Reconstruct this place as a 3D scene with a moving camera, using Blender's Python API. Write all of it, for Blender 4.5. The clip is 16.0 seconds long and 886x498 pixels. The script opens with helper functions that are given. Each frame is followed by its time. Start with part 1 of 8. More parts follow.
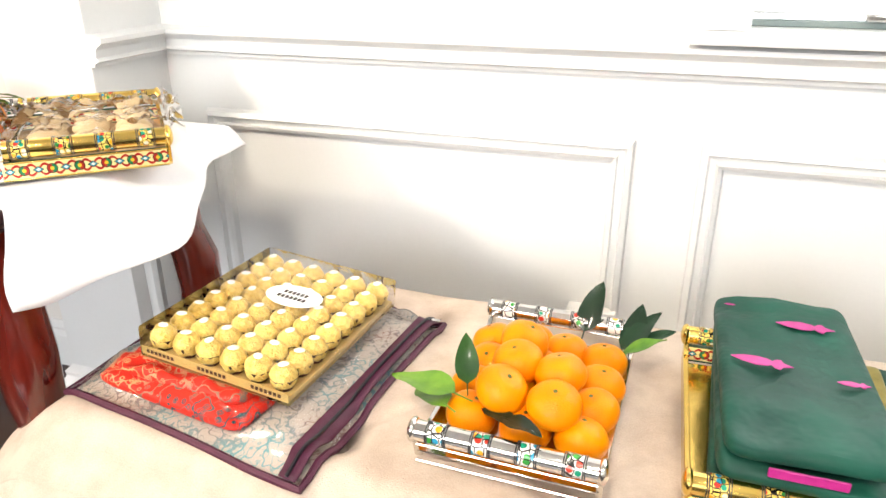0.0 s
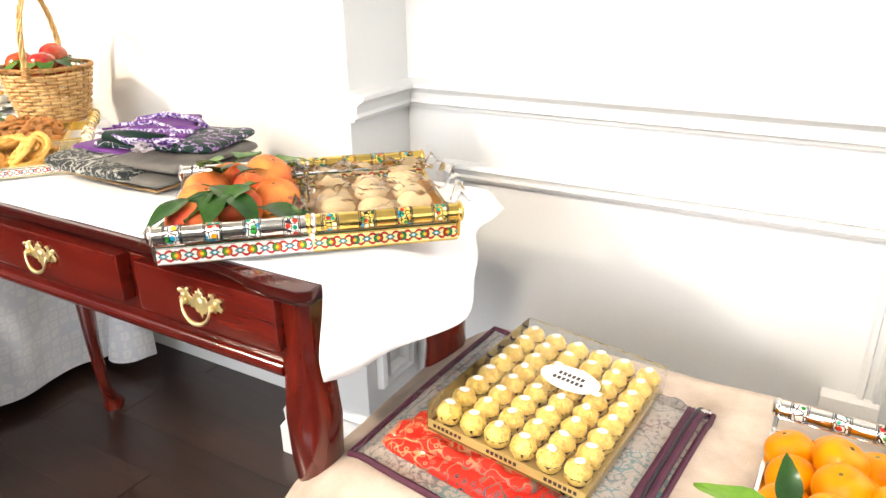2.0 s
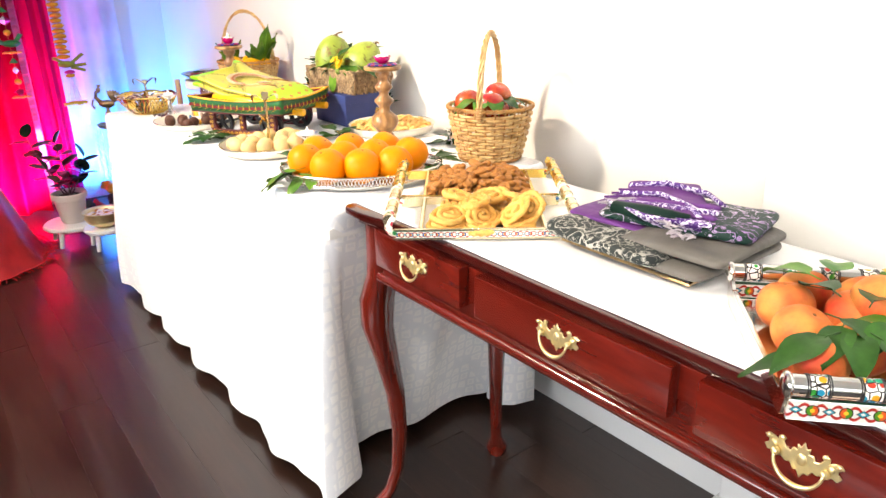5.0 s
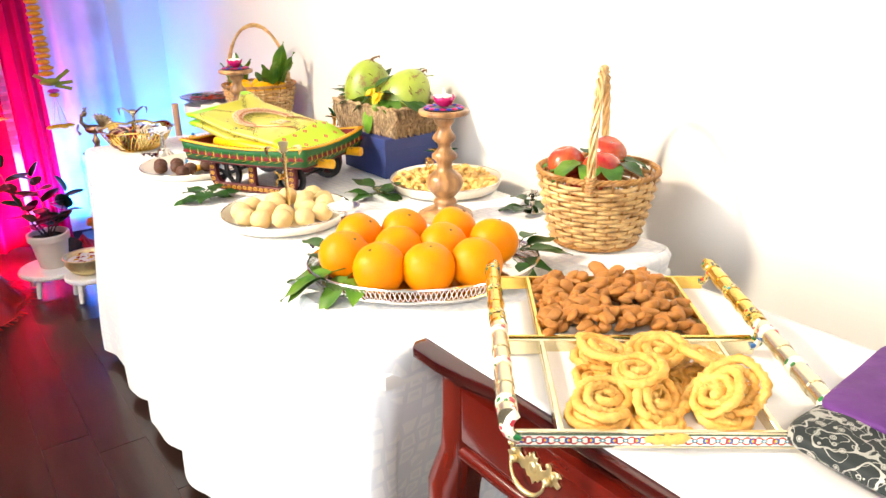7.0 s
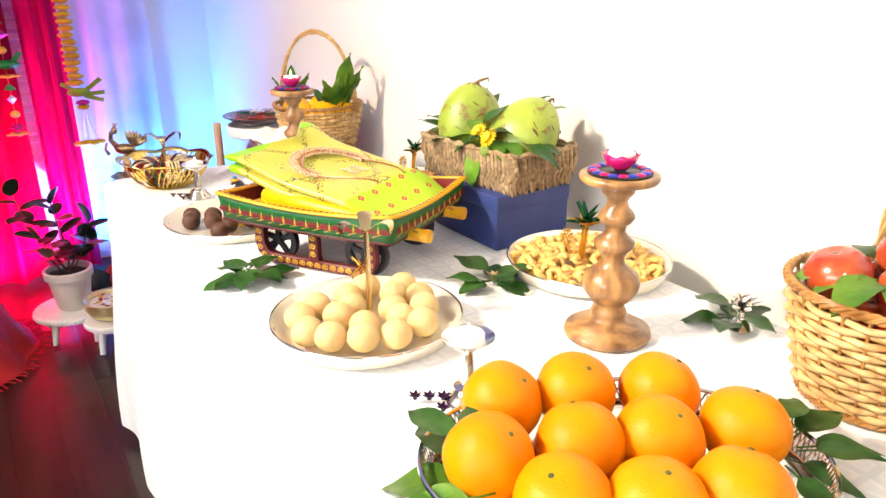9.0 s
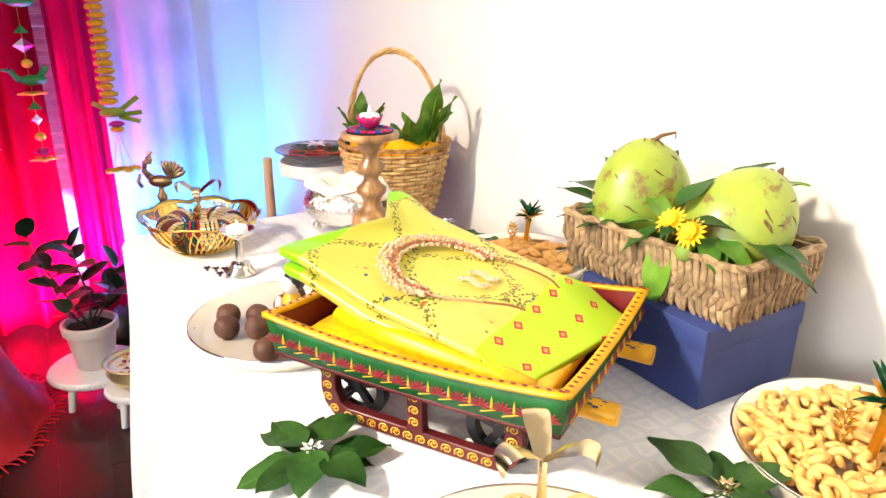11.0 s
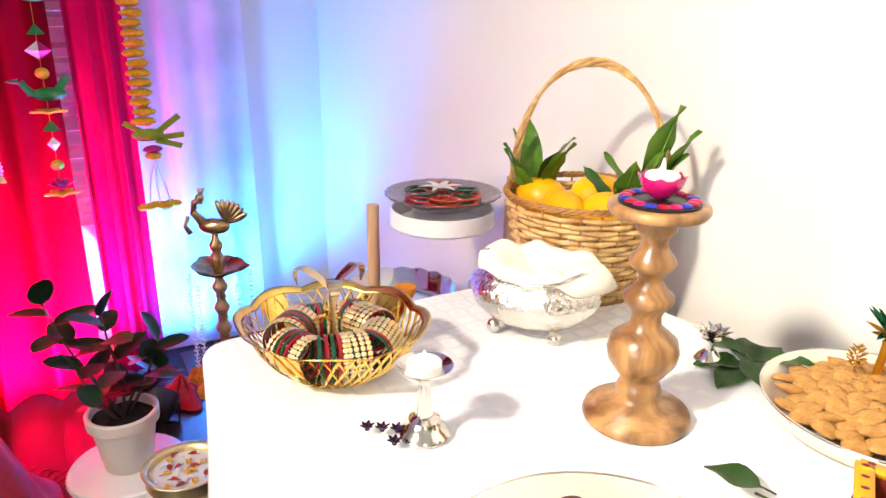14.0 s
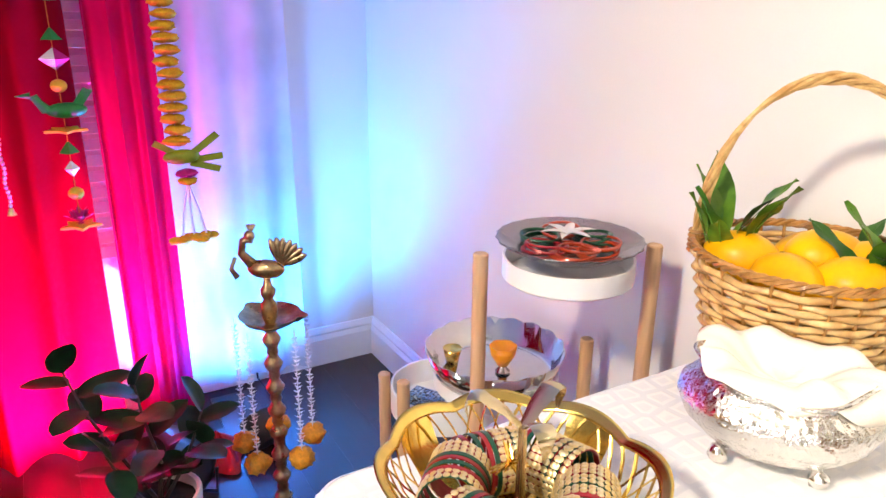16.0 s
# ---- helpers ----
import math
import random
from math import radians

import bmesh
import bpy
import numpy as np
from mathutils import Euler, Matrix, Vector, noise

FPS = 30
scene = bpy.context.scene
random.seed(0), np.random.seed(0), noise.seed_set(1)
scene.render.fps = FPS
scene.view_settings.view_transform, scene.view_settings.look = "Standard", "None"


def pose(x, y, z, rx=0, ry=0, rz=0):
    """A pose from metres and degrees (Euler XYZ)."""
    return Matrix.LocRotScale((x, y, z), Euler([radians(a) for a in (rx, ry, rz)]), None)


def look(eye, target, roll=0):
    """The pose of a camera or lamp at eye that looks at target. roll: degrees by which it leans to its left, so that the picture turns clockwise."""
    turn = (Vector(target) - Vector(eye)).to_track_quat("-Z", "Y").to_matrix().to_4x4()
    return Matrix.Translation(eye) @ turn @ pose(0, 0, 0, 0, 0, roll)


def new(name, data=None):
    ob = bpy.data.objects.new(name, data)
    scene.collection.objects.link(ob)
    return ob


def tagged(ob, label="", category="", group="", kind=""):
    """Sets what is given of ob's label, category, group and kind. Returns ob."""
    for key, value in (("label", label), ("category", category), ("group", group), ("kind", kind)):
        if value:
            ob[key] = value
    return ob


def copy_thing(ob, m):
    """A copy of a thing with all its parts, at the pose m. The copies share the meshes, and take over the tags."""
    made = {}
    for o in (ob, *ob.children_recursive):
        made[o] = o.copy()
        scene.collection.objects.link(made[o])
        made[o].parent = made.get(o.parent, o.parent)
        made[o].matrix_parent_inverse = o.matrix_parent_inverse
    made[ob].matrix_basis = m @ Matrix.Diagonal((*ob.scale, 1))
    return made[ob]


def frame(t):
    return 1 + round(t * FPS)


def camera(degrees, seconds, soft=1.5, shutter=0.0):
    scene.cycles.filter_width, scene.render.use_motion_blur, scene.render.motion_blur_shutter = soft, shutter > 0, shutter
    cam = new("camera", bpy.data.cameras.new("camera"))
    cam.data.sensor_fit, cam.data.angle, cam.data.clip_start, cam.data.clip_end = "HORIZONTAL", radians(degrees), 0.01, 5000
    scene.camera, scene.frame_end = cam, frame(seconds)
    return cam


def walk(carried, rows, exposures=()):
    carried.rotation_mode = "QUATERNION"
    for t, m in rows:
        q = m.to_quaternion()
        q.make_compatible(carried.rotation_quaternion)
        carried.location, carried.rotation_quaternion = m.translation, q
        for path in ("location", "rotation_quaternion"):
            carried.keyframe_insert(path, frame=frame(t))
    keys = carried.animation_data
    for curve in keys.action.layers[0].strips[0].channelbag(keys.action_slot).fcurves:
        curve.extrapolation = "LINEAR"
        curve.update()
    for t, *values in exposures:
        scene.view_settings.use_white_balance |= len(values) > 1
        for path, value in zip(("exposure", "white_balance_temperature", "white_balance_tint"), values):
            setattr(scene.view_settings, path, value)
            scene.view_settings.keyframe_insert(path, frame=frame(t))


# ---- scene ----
cam = camera(64.1, 16.0)
PATH = [
    (0, (0.266, 1.088, 1.026), (-0.339, 2.823, 0.236), -0.3),
    (0.5, (0.228, 1.094, 1.052), (-0.437, 2.809, 0.267), -0.4),
    (1, (0.183, 1.094, 1.065), (-0.556, 2.784, 0.293), -0.5),
    (1.3, (0.139, 1.091, 1.063), (-0.634, 2.774, 0.307), -0.3),
    (1.5, (0.127, 1.081, 1.079), (-0.703, 2.734, 0.317), -0.7),
    (2, (0.071, 1.052, 1.105), (-0.877, 2.644, 0.352), -1.0),
    (2.5, (0.012, 0.976, 1.14), (-1.075, 2.48, 0.395), -1.3),
    (3, (-0.026, 0.908, 1.168), (-1.243, 2.312, 0.429), -1.6),
    (3.5, (-0.112, 0.935, 1.183), (-1.416, 2.263, 0.45), -1.8),
    (4, (-0.171, 0.931, 1.179), (-1.591, 2.14, 0.457), -1.9),
    (4.2, (-0.201, 0.931, 1.173), (-1.655, 2.102, 0.456), -2.0),
    (6.3, (-0.696, 1.05, 1.178), (-2.199, 2.163, 0.468), -0.9),
    (6.5, (-0.747, 1.083, 1.18), (-2.249, 2.199, 0.472), -0.9),
    (7, (-0.878, 1.147, 1.191), (-2.381, 2.265, 0.49), -0.8),
    (7.5, (-1.033, 1.173, 1.184), (-2.555, 2.265, 0.484), -0.7),
    (8, (-1.139, 1.203, 1.179), (-2.685, 2.264, 0.484), -0.7),
    (8.2, (-1.186, 1.233, 1.179), (-2.734, 2.291, 0.483), -0.6),
    (10.3, (-1.702, 1.441, 1.166), (-3.318, 2.407, 0.491), 0.1),
    (10.5, (-1.746, 1.459, 1.162), (-3.365, 2.419, 0.487), 0.1),
    (11, (-1.857, 1.46, 1.176), (-3.496, 2.391, 0.508), 0.3),
    (11.5, (-1.988, 1.447, 1.175), (-3.642, 2.354, 0.512), 0.5),
    (12, (-2.101, 1.471, 1.174), (-3.754, 2.38, 0.509), 0.4),
    (12.5, (-2.17, 1.488, 1.157), (-3.821, 2.4, 0.494), 0.5),
    (13, (-2.27, 1.478, 1.147), (-3.922, 2.394, 0.489), 0.6),
    (13.5, (-2.357, 1.458, 1.138), (-4.007, 2.383, 0.487), 0.7),
    (14, (-2.468, 1.422, 1.144), (-4.109, 2.363, 0.494), 0.7),
    (14.5, (-2.55, 1.448, 1.14), (-4.181, 2.407, 0.49), 0.8),
    (15, (-2.635, 1.44, 1.126), (-4.264, 2.401, 0.474), 0.5),
    (15.5, (-2.738, 1.394, 1.137), (-4.374, 2.343, 0.486), 0.5),
    (16, (-2.825, 1.401, 1.136), (-4.468, 2.339, 0.49), 0.5),
]
walk(cam, [(t, look(eye, target, roll)) for t, eye, target, roll in PATH])


# ---- node material helpers ----
def lin(c):
    """A hex sRGB colour as linear RGBA."""
    v = [int(c[i:i + 2], 16) / 255 for i in (1, 3, 5)]
    return tuple(x / 12.92 if x <= 0.04045 else ((x + 0.055) / 1.055) ** 2.4 for x in v) + (1,)


def nodes_of(name):
    m = bpy.data.materials.new(name)
    m.use_nodes = True
    nt = m.node_tree
    return m, nt, nt.nodes["Principled BSDF"]


def ramp(nt, src, stops, mode="LINEAR"):
    r = nt.nodes.new("ShaderNodeValToRGB")
    r.color_ramp.interpolation = mode
    el = r.color_ramp.elements
    while len(el) < len(stops):
        el.new(0.5)
    for e, (p, c) in zip(el, stops):
        e.position, e.color = p, c if len(c) == 4 else (*c, 1)
    nt.links.new(src, r.inputs[0])
    return r.outputs[0]


def tex(nt, kind, scale, vec=None, **kw):
    n = nt.nodes.new(kind)
    if "Scale" in n.inputs:
        n.inputs["Scale"].default_value = scale
    for k, v in kw.items():
        n.inputs[k].default_value = v
    if vec is not None:
        nt.links.new(vec, n.inputs["Vector"])
    return n


def coords(nt, out="Object", scale=(1, 1, 1), rot=(0, 0, 0)):
    c = nt.nodes.new("ShaderNodeTexCoord")
    m = nt.nodes.new("ShaderNodeMapping")
    m.inputs["Scale"].default_value = scale
    m.inputs["Rotation"].default_value = rot
    nt.links.new(c.outputs[out], m.inputs["Vector"])
    return m.outputs[0]


def bump(nt, bs, height, strength, distance=0.002):
    b = nt.nodes.new("ShaderNodeBump")
    b.inputs["Strength"].default_value, b.inputs["Distance"].default_value = strength, distance
    nt.links.new(height, b.inputs["Height"])
    nt.links.new(b.outputs[0], bs.inputs["Normal"])


def mixc(nt, fac, a, b, mode="MIX"):
    m = nt.nodes.new("ShaderNodeMix")
    m.data_type, m.blend_type = "RGBA", mode
    for sock, v in ((m.inputs["Factor"], fac), (m.inputs["A"], a), (m.inputs["B"], b)):
        if isinstance(v, (float, int)):
            sock.default_value = v
        elif isinstance(v, tuple):
            sock.default_value = v if len(v) == 4 else (*v, 1)
        else:
            nt.links.new(v, sock)
    return m.outputs["Result"]


def plain(name, c, rough=0.5, metal=0.0, vary=0.12, scale=12.0, fine=150.0, relief=0.15, coat=0.0, c2=None, sss=0.0, trans=0.0, dist=0.001, spots=None, each=0.0):
    """A surface with blotches at one scale, grain at another, and a little relief."""
    m, nt, bs = nodes_of(name)
    v = coords(nt)
    base = lin(c)
    other = lin(c2) if c2 else tuple(x * (1 - vary) for x in base[:3]) + (1,)
    n1 = tex(nt, "ShaderNodeTexNoise", scale, v, Detail=4.0)
    n2 = tex(nt, "ShaderNodeTexNoise", fine, v, Detail=3.0)
    f = ramp(nt, n1.outputs[0], [(0.35, (0, 0, 0)), (0.68, (1, 1, 1))])
    col = mixc(nt, f, base, other)
    g = ramp(nt, n2.outputs[0], [(0.3, (1 - vary * 0.6,) * 3), (0.7, (1, 1, 1))])
    col = mixc(nt, 1.0, col, g, "MULTIPLY")
    if spots:
        n3 = tex(nt, "ShaderNodeTexNoise", spots[1], v, Detail=6.0, Roughness=0.7)
        sp = ramp(nt, n3.outputs[0], [(spots[2], (0, 0, 0)), (spots[2] + 0.06, (1, 1, 1))])
        col = mixc(nt, sp, col, lin(spots[0]))
    if each:
        oi = nt.nodes.new("ShaderNodeObjectInfo")
        k = ramp(nt, oi.outputs["Random"], [(0, (1 - each,) * 3), (1, (1, 1, 1))])
        col = mixc(nt, 1.0, col, k, "MULTIPLY")
    nt.links.new(col, bs.inputs["Base Color"])
    bs.inputs["Metallic"].default_value = metal
    r = nt.nodes.new("ShaderNodeMapRange")
    r.inputs["To Min"].default_value, r.inputs["To Max"].default_value = max(0.02, rough - 0.08), min(1, rough + 0.08)
    nt.links.new(n1.outputs[0], r.inputs[0])
    nt.links.new(r.outputs[0], bs.inputs["Roughness"])
    bs.inputs["Coat Weight"].default_value = coat
    bs.inputs["Coat Roughness"].default_value = 0.08
    bs.inputs["Subsurface Weight"].default_value = sss
    bs.inputs["Subsurface Scale"].default_value = 0.01
    bs.inputs["Transmission Weight"].default_value = trans
    if relief:
        bump(nt, bs, n2.outputs[0], relief, dist)
    return m


def wood(name, dark, light, rough=0.35, grain=18.0, stretch=(1, 1, 0.08), coat=0.3, each=0.0):
    m, nt, bs = nodes_of(name)
    v = coords(nt, scale=stretch)
    if each:
        oi = nt.nodes.new("ShaderNodeObjectInfo")
        ad = nt.nodes.new("ShaderNodeVectorMath")
        ad.operation = "ADD"
        sc = nt.nodes.new("ShaderNodeVectorMath")
        sc.operation = "SCALE"
        sc.inputs["Scale"].default_value = 37.0
        nt.links.new(oi.outputs["Random"], sc.inputs[0])
        nt.links.new(v, ad.inputs[0])
        nt.links.new(sc.outputs[0], ad.inputs[1])
        v = ad.outputs[0]
    n = tex(nt, "ShaderNodeTexNoise", grain, v, Detail=6.0, Distortion=1.2)
    col = ramp(nt, n.outputs[0], [(0.3, lin(dark)), (0.7, lin(light))])
    n2 = tex(nt, "ShaderNodeTexNoise", 90.0, v, Detail=3.0)
    g = ramp(nt, n2.outputs[0], [(0.35, (0.8, 0.8, 0.8)), (0.65, (1, 1, 1))])
    col = mixc(nt, 1.0, col, g, "MULTIPLY")
    if each:
        k = ramp(nt, oi.outputs["Random"], [(0, (1 - each,) * 3), (1, (1, 1, 1))])
        col = mixc(nt, 1.0, col, k, "MULTIPLY")
    nt.links.new(col, bs.inputs["Base Color"])
    r = ramp(nt, n.outputs[0], [(0.3, (rough - 0.06,) * 3), (0.7, (rough + 0.08,) * 3)])
    nt.links.new(r, bs.inputs["Roughness"])
    bs.inputs["Coat Weight"].default_value = coat
    bs.inputs["Coat Roughness"].default_value = 0.1
    bump(nt, bs, n2.outputs[0], 0.08, 0.001)
    return m


def glow(name, c, strength):
    m, nt, bs = nodes_of(name)
    bs.inputs["Base Color"].default_value = lin(c)
    bs.inputs["Emission Color"].default_value = lin(c)
    bs.inputs["Emission Strength"].default_value = strength
    return m


def clear(name, c="#ffffff", rough=0.03, ior=1.45):
    """Clear plastic or glass, thin: see-through, with its reflections."""
    m = bpy.data.materials.new(name)
    m.use_nodes = True
    nt = m.node_tree
    nt.nodes.clear()
    o = nt.nodes.new("ShaderNodeOutputMaterial")
    t = nt.nodes.new("ShaderNodeBsdfTransparent")
    t.inputs[0].default_value = lin(c)
    g = nt.nodes.new("ShaderNodeBsdfGlossy")
    g.inputs["Roughness"].default_value = rough
    f = nt.nodes.new("ShaderNodeFresnel")
    f.inputs[0].default_value = ior
    n = tex(nt, "ShaderNodeTexNoise", 45.0, coords(nt), Detail=3.0)
    b = nt.nodes.new("ShaderNodeBump")
    b.inputs["Strength"].default_value, b.inputs["Distance"].default_value = 0.3, 0.004
    nt.links.new(n.outputs[0], b.inputs["Height"])
    nt.links.new(b.outputs[0], g.inputs["Normal"])
    nt.links.new(b.outputs[0], f.inputs["Normal"])
    x = nt.nodes.new("ShaderNodeMixShader")
    nt.links.new(f.outputs[0], x.inputs[0])
    nt.links.new(t.outputs[0], x.inputs[1])
    nt.links.new(g.outputs[0], x.inputs[2])
    nt.links.new(x.outputs[0], o.inputs[0])
    return m


def cells(name, cols, ground, scale, rough=0.3, metal=0.0, edge=0.08, outline="#1a1410", coat=0.3, stretch=(1, 1, 1), relief=0.3):
    """Little coloured cells with dark outlines on a ground: enamel work, prints and brocades."""
    m, nt, bs = nodes_of(name)
    v = coords(nt, scale=stretch)
    vo = tex(nt, "ShaderNodeTexVoronoi", scale, v, Randomness=0.75)
    ed = nt.nodes.new("ShaderNodeTexVoronoi")
    ed.feature = "DISTANCE_TO_EDGE"
    ed.inputs["Scale"].default_value, ed.inputs["Randomness"].default_value = scale, 0.75
    nt.links.new(v, ed.inputs["Vector"])
    sep = nt.nodes.new("ShaderNodeSeparateColor")
    nt.links.new(vo.outputs["Color"], sep.inputs[0])
    stops = [(i / len(cols), lin(c)) for i, c in enumerate(cols)]
    col = ramp(nt, sep.outputs[0], stops, "CONSTANT")
    pick = ramp(nt, vo.outputs["Distance"], [(0.0, (1, 1, 1)), (0.42, (0, 0, 0))], "CONSTANT")
    col = mixc(nt, pick, lin(ground), col)
    line = ramp(nt, ed.outputs["Distance"], [(0.0, (1, 1, 1)), (edge, (0, 0, 0))], "CONSTANT")
    col = mixc(nt, line, col, lin(outline))
    nt.links.new(col, bs.inputs["Base Color"])
    bs.inputs["Roughness"].default_value, bs.inputs["Metallic"].default_value = rough, metal
    bs.inputs["Coat Weight"].default_value = coat
    bump(nt, bs, ed.outputs["Distance"], relief, 0.001)
    return m


# ---- mesh helpers ----
def hull(name, loc=(0, 0, 0), rz=0.0, label="", category="", group="", kind="", rx=0.0, ry=0.0):
    """A thing: an Empty at its base that carries its parts."""
    ob = new(name)
    ob.empty_display_size = 0.02
    ob.location = loc
    ob.rotation_euler = (radians(rx), radians(ry), radians(rz))
    return tagged(ob, label, category, group, kind)


def part(name, bm, material, parent=None, label="", smooth=True, kind="", category="", group="", at=None):
    me = bpy.data.meshes.new(name)
    bmesh.ops.recalc_face_normals(bm, faces=bm.faces)
    bm.to_mesh(me)
    bm.free()
    if smooth:
        me.shade_smooth()
        if smooth != "all":
            me.set_sharp_from_angle(angle=radians(38))
    for mt in (material if isinstance(material, (list, tuple)) else [material]):
        me.materials.append(mt)
    ob = new(name, me)
    if parent:
        ob.parent = parent
    if at:
        ob.location = at
    return tagged(ob, label, category, group, kind)


def box(x0, x1, y0, y1, z0, z1, bevel=0.0, bm=None, seg=1):
    own = bmesh.new()
    bmesh.ops.create_cube(own, size=1)
    for v in own.verts:
        v.co = Vector(((x0 + x1) / 2 + v.co.x * (x1 - x0), (y0 + y1) / 2 + v.co.y * (y1 - y0), (z0 + z1) / 2 + v.co.z * (z1 - z0)))
    if bevel:
        bmesh.ops.bevel(own, geom=own.edges[:], offset=bevel, segments=seg, profile=0.6, affect="EDGES")
    return join(own, bm)


def join(own, bm):
    if bm is None:
        return own
    me = bpy.data.meshes.new("tmp")
    own.to_mesh(me)
    own.free()
    bm.from_mesh(me)
    bpy.data.meshes.remove(me)
    return bm


def moved(bm, m):
    bmesh.ops.transform(bm, matrix=m, verts=bm.verts)
    return bm


def grid(nu, nv, f, bm=None, closed_u=False, mat=None):
    """A sheet of nu x nv quads; f(u, v) with u, v in 0..1 gives its points."""
    bm = bm or bmesh.new()
    cols = nu if closed_u else nu + 1
    vs = [[bm.verts.new(f(i / nu, j / nv)) for j in range(nv + 1)] for i in range(cols)]
    for i in range(nu):
        k = (i + 1) % cols
        for j in range(nv):
            fc = bm.faces.new((vs[i][j], vs[k][j], vs[k][j + 1], vs[i][j + 1]))
            if mat:
                fc.material_index = mat((i + 0.5) / nu, (j + 0.5) / nv)
    return bm


def lathe(prof, n=32, bm=None, ax=1.0, ay=1.0, warp=None, caps=False):
    """Turns a profile of (radius, height) about z."""
    bm = bm or bmesh.new()
    rings = []
    for r, z in prof:
        if r <= 1e-6:
            rings.append([bm.verts.new((0, 0, z))])
            continue
        ring = []
        for k in range(n):
            a = 2 * math.pi * k / n
            rr, zz = (r, z) if not warp else warp(r, z, a)
            ring.append(bm.verts.new((rr * ax * math.cos(a), rr * ay * math.sin(a), zz)))
        rings.append(ring)
    for p, q in zip(rings, rings[1:]):
        for k in range(n):
            k2 = (k + 1) % n
            if len(p) == 1 and len(q) == 1:
                continue
            if len(p) == 1:
                bm.faces.new((p[0], q[k], q[k2]))
            elif len(q) == 1:
                bm.faces.new((p[k], p[k2], q[0]))
            else:
                bm.faces.new((p[k], p[k2], q[k2], q[k]))
    return bm


def tube(pts, radius, n=6, bm=None, closed=False, flat=1.0):
    """A tube along points; radius is a number or one for each point."""
    bm = bm or bmesh.new()
    pts = [Vector(p) for p in pts]
    N = len(pts)
    rad = radius if isinstance(radius, (list, tuple)) else [radius] * N
    rings, up = [], None
    for i, p in enumerate(pts):
        a = pts[(i - 1) % N] if (closed or i) else p
        b = pts[(i + 1) % N] if (closed or i < N - 1) else p
        d = (b - a).normalized()
        if up is None:
            up = d.orthogonal().normalized()
        up = (up - d * up.dot(d))
        up = up.normalized() if up.length > 1e-6 else d.orthogonal().normalized()
        side = d.cross(up)
        rings.append([bm.verts.new(p + (up * math.cos(t) * flat + side * math.sin(t)) * rad[i]) for t in [2 * math.pi * k / n for k in range(n)]])
    for i in range(N if closed else N - 1):
        p, q = rings[i], rings[(i + 1) % N]
        for k in range(n):
            bm.faces.new((p[k], p[(k + 1) % n], q[(k + 1) % n], q[k]))
    if not closed:
        bm.faces.new(rings[0][::-1])
        bm.faces.new(rings[-1])
    return bm


def ball(r, c=(0, 0, 0), seg=20, rings=12, scale=(1, 1, 1), lump=0.0, freq=30.0, bm=None, warp=None):
    own = bmesh.new()
    bmesh.ops.create_uvsphere(own, u_segments=seg, v_segments=rings, radius=1)
    off = Vector((random.random() * 50, random.random() * 50, 0))
    for v in own.verts:
        p = v.co.copy()
        if warp:
            p = warp(p)
        if lump:
            p *= 1 + lump * noise.noise(p * (freq * r) + off)
        v.co = Vector(c) + Vector((p.x * scale[0], p.y * scale[1], p.z * scale[2])) * r
    return join(own, bm)


def leaf_points(length, width, curl=0.25, fold=0.25, tip=0.15, wav=0.0):
    """A leaf along +x from the origin, bent down at its tip, folded along its rib."""
    ph = random.random() * 6

    def f(u, v):
        w = width * (math.sin(math.pi * min(1, u ** 0.72)) ** 0.75) * (1 - tip * u)
        s = (v - 0.5) * 2
        x = length * u
        z = -curl * length * u * u + abs(s) * w * fold + wav * width * math.sin(u * 9 + ph + s * 2) * abs(s)
        return Vector((x, s * w * 0.5, z))
    return f


def leaf(length=0.07, width=0.035, bm=None, m=None, **kw):
    own = grid(8, 4, leaf_points(length, width, **kw))
    tube([(-0.25 * length, 0, 0), (0, 0, 0.0005), (length * 0.9, 0, -kw.get("curl", 0.25) * length * 0.81 + 0.0005)], 0.0009, 4, own)
    if m is not None:
        moved(own, m)
    return join(own, bm)


def clamp(x, a=0.0, b=1.0):
    return max(a, min(b, x))


def smooth(x, a, b):
    t = clamp((x - a) / (b - a))
    return t * t * (3 - 2 * t)


def prism(pts, z0, z1, bevel=0.0, bm=None, seg=1):
    """A flat outline of (x, y) drawn up from z0 to z1."""
    own = bmesh.new()
    f = own.faces.new([own.verts.new((x, y, z0)) for x, y in pts])
    ret = bmesh.ops.extrude_face_region(own, geom=[f])
    for v in ret["geom"]:
        if isinstance(v, bmesh.types.BMVert):
            v.co.z = z1
    if bevel:
        bmesh.ops.bevel(own, geom=own.edges[:], offset=bevel, segments=seg, profile=0.6, affect="EDGES")
    return join(own, bm)


def moulding(path, prof, bm=None, closed=False):
    """Sweeps a profile of (out, up) along (x, y, z, out_x, out_y) stations, whose corners are mitred."""
    bm = bm or bmesh.new()
    rows = [[bm.verts.new((x + ox * o, y + oy * o, z + u)) for o, u in prof] for x, y, z, ox, oy in path]
    n = len(rows)
    for i in range(n if closed else n - 1):
        p, q = rows[i], rows[(i + 1) % n]
        for k in range(len(prof) - 1):
            bm.faces.new((p[k], p[k + 1], q[k + 1], q[k]))
    if not closed:
        bm.faces.new(rows[0])
        bm.faces.new(rows[-1][::-1])
    return bm


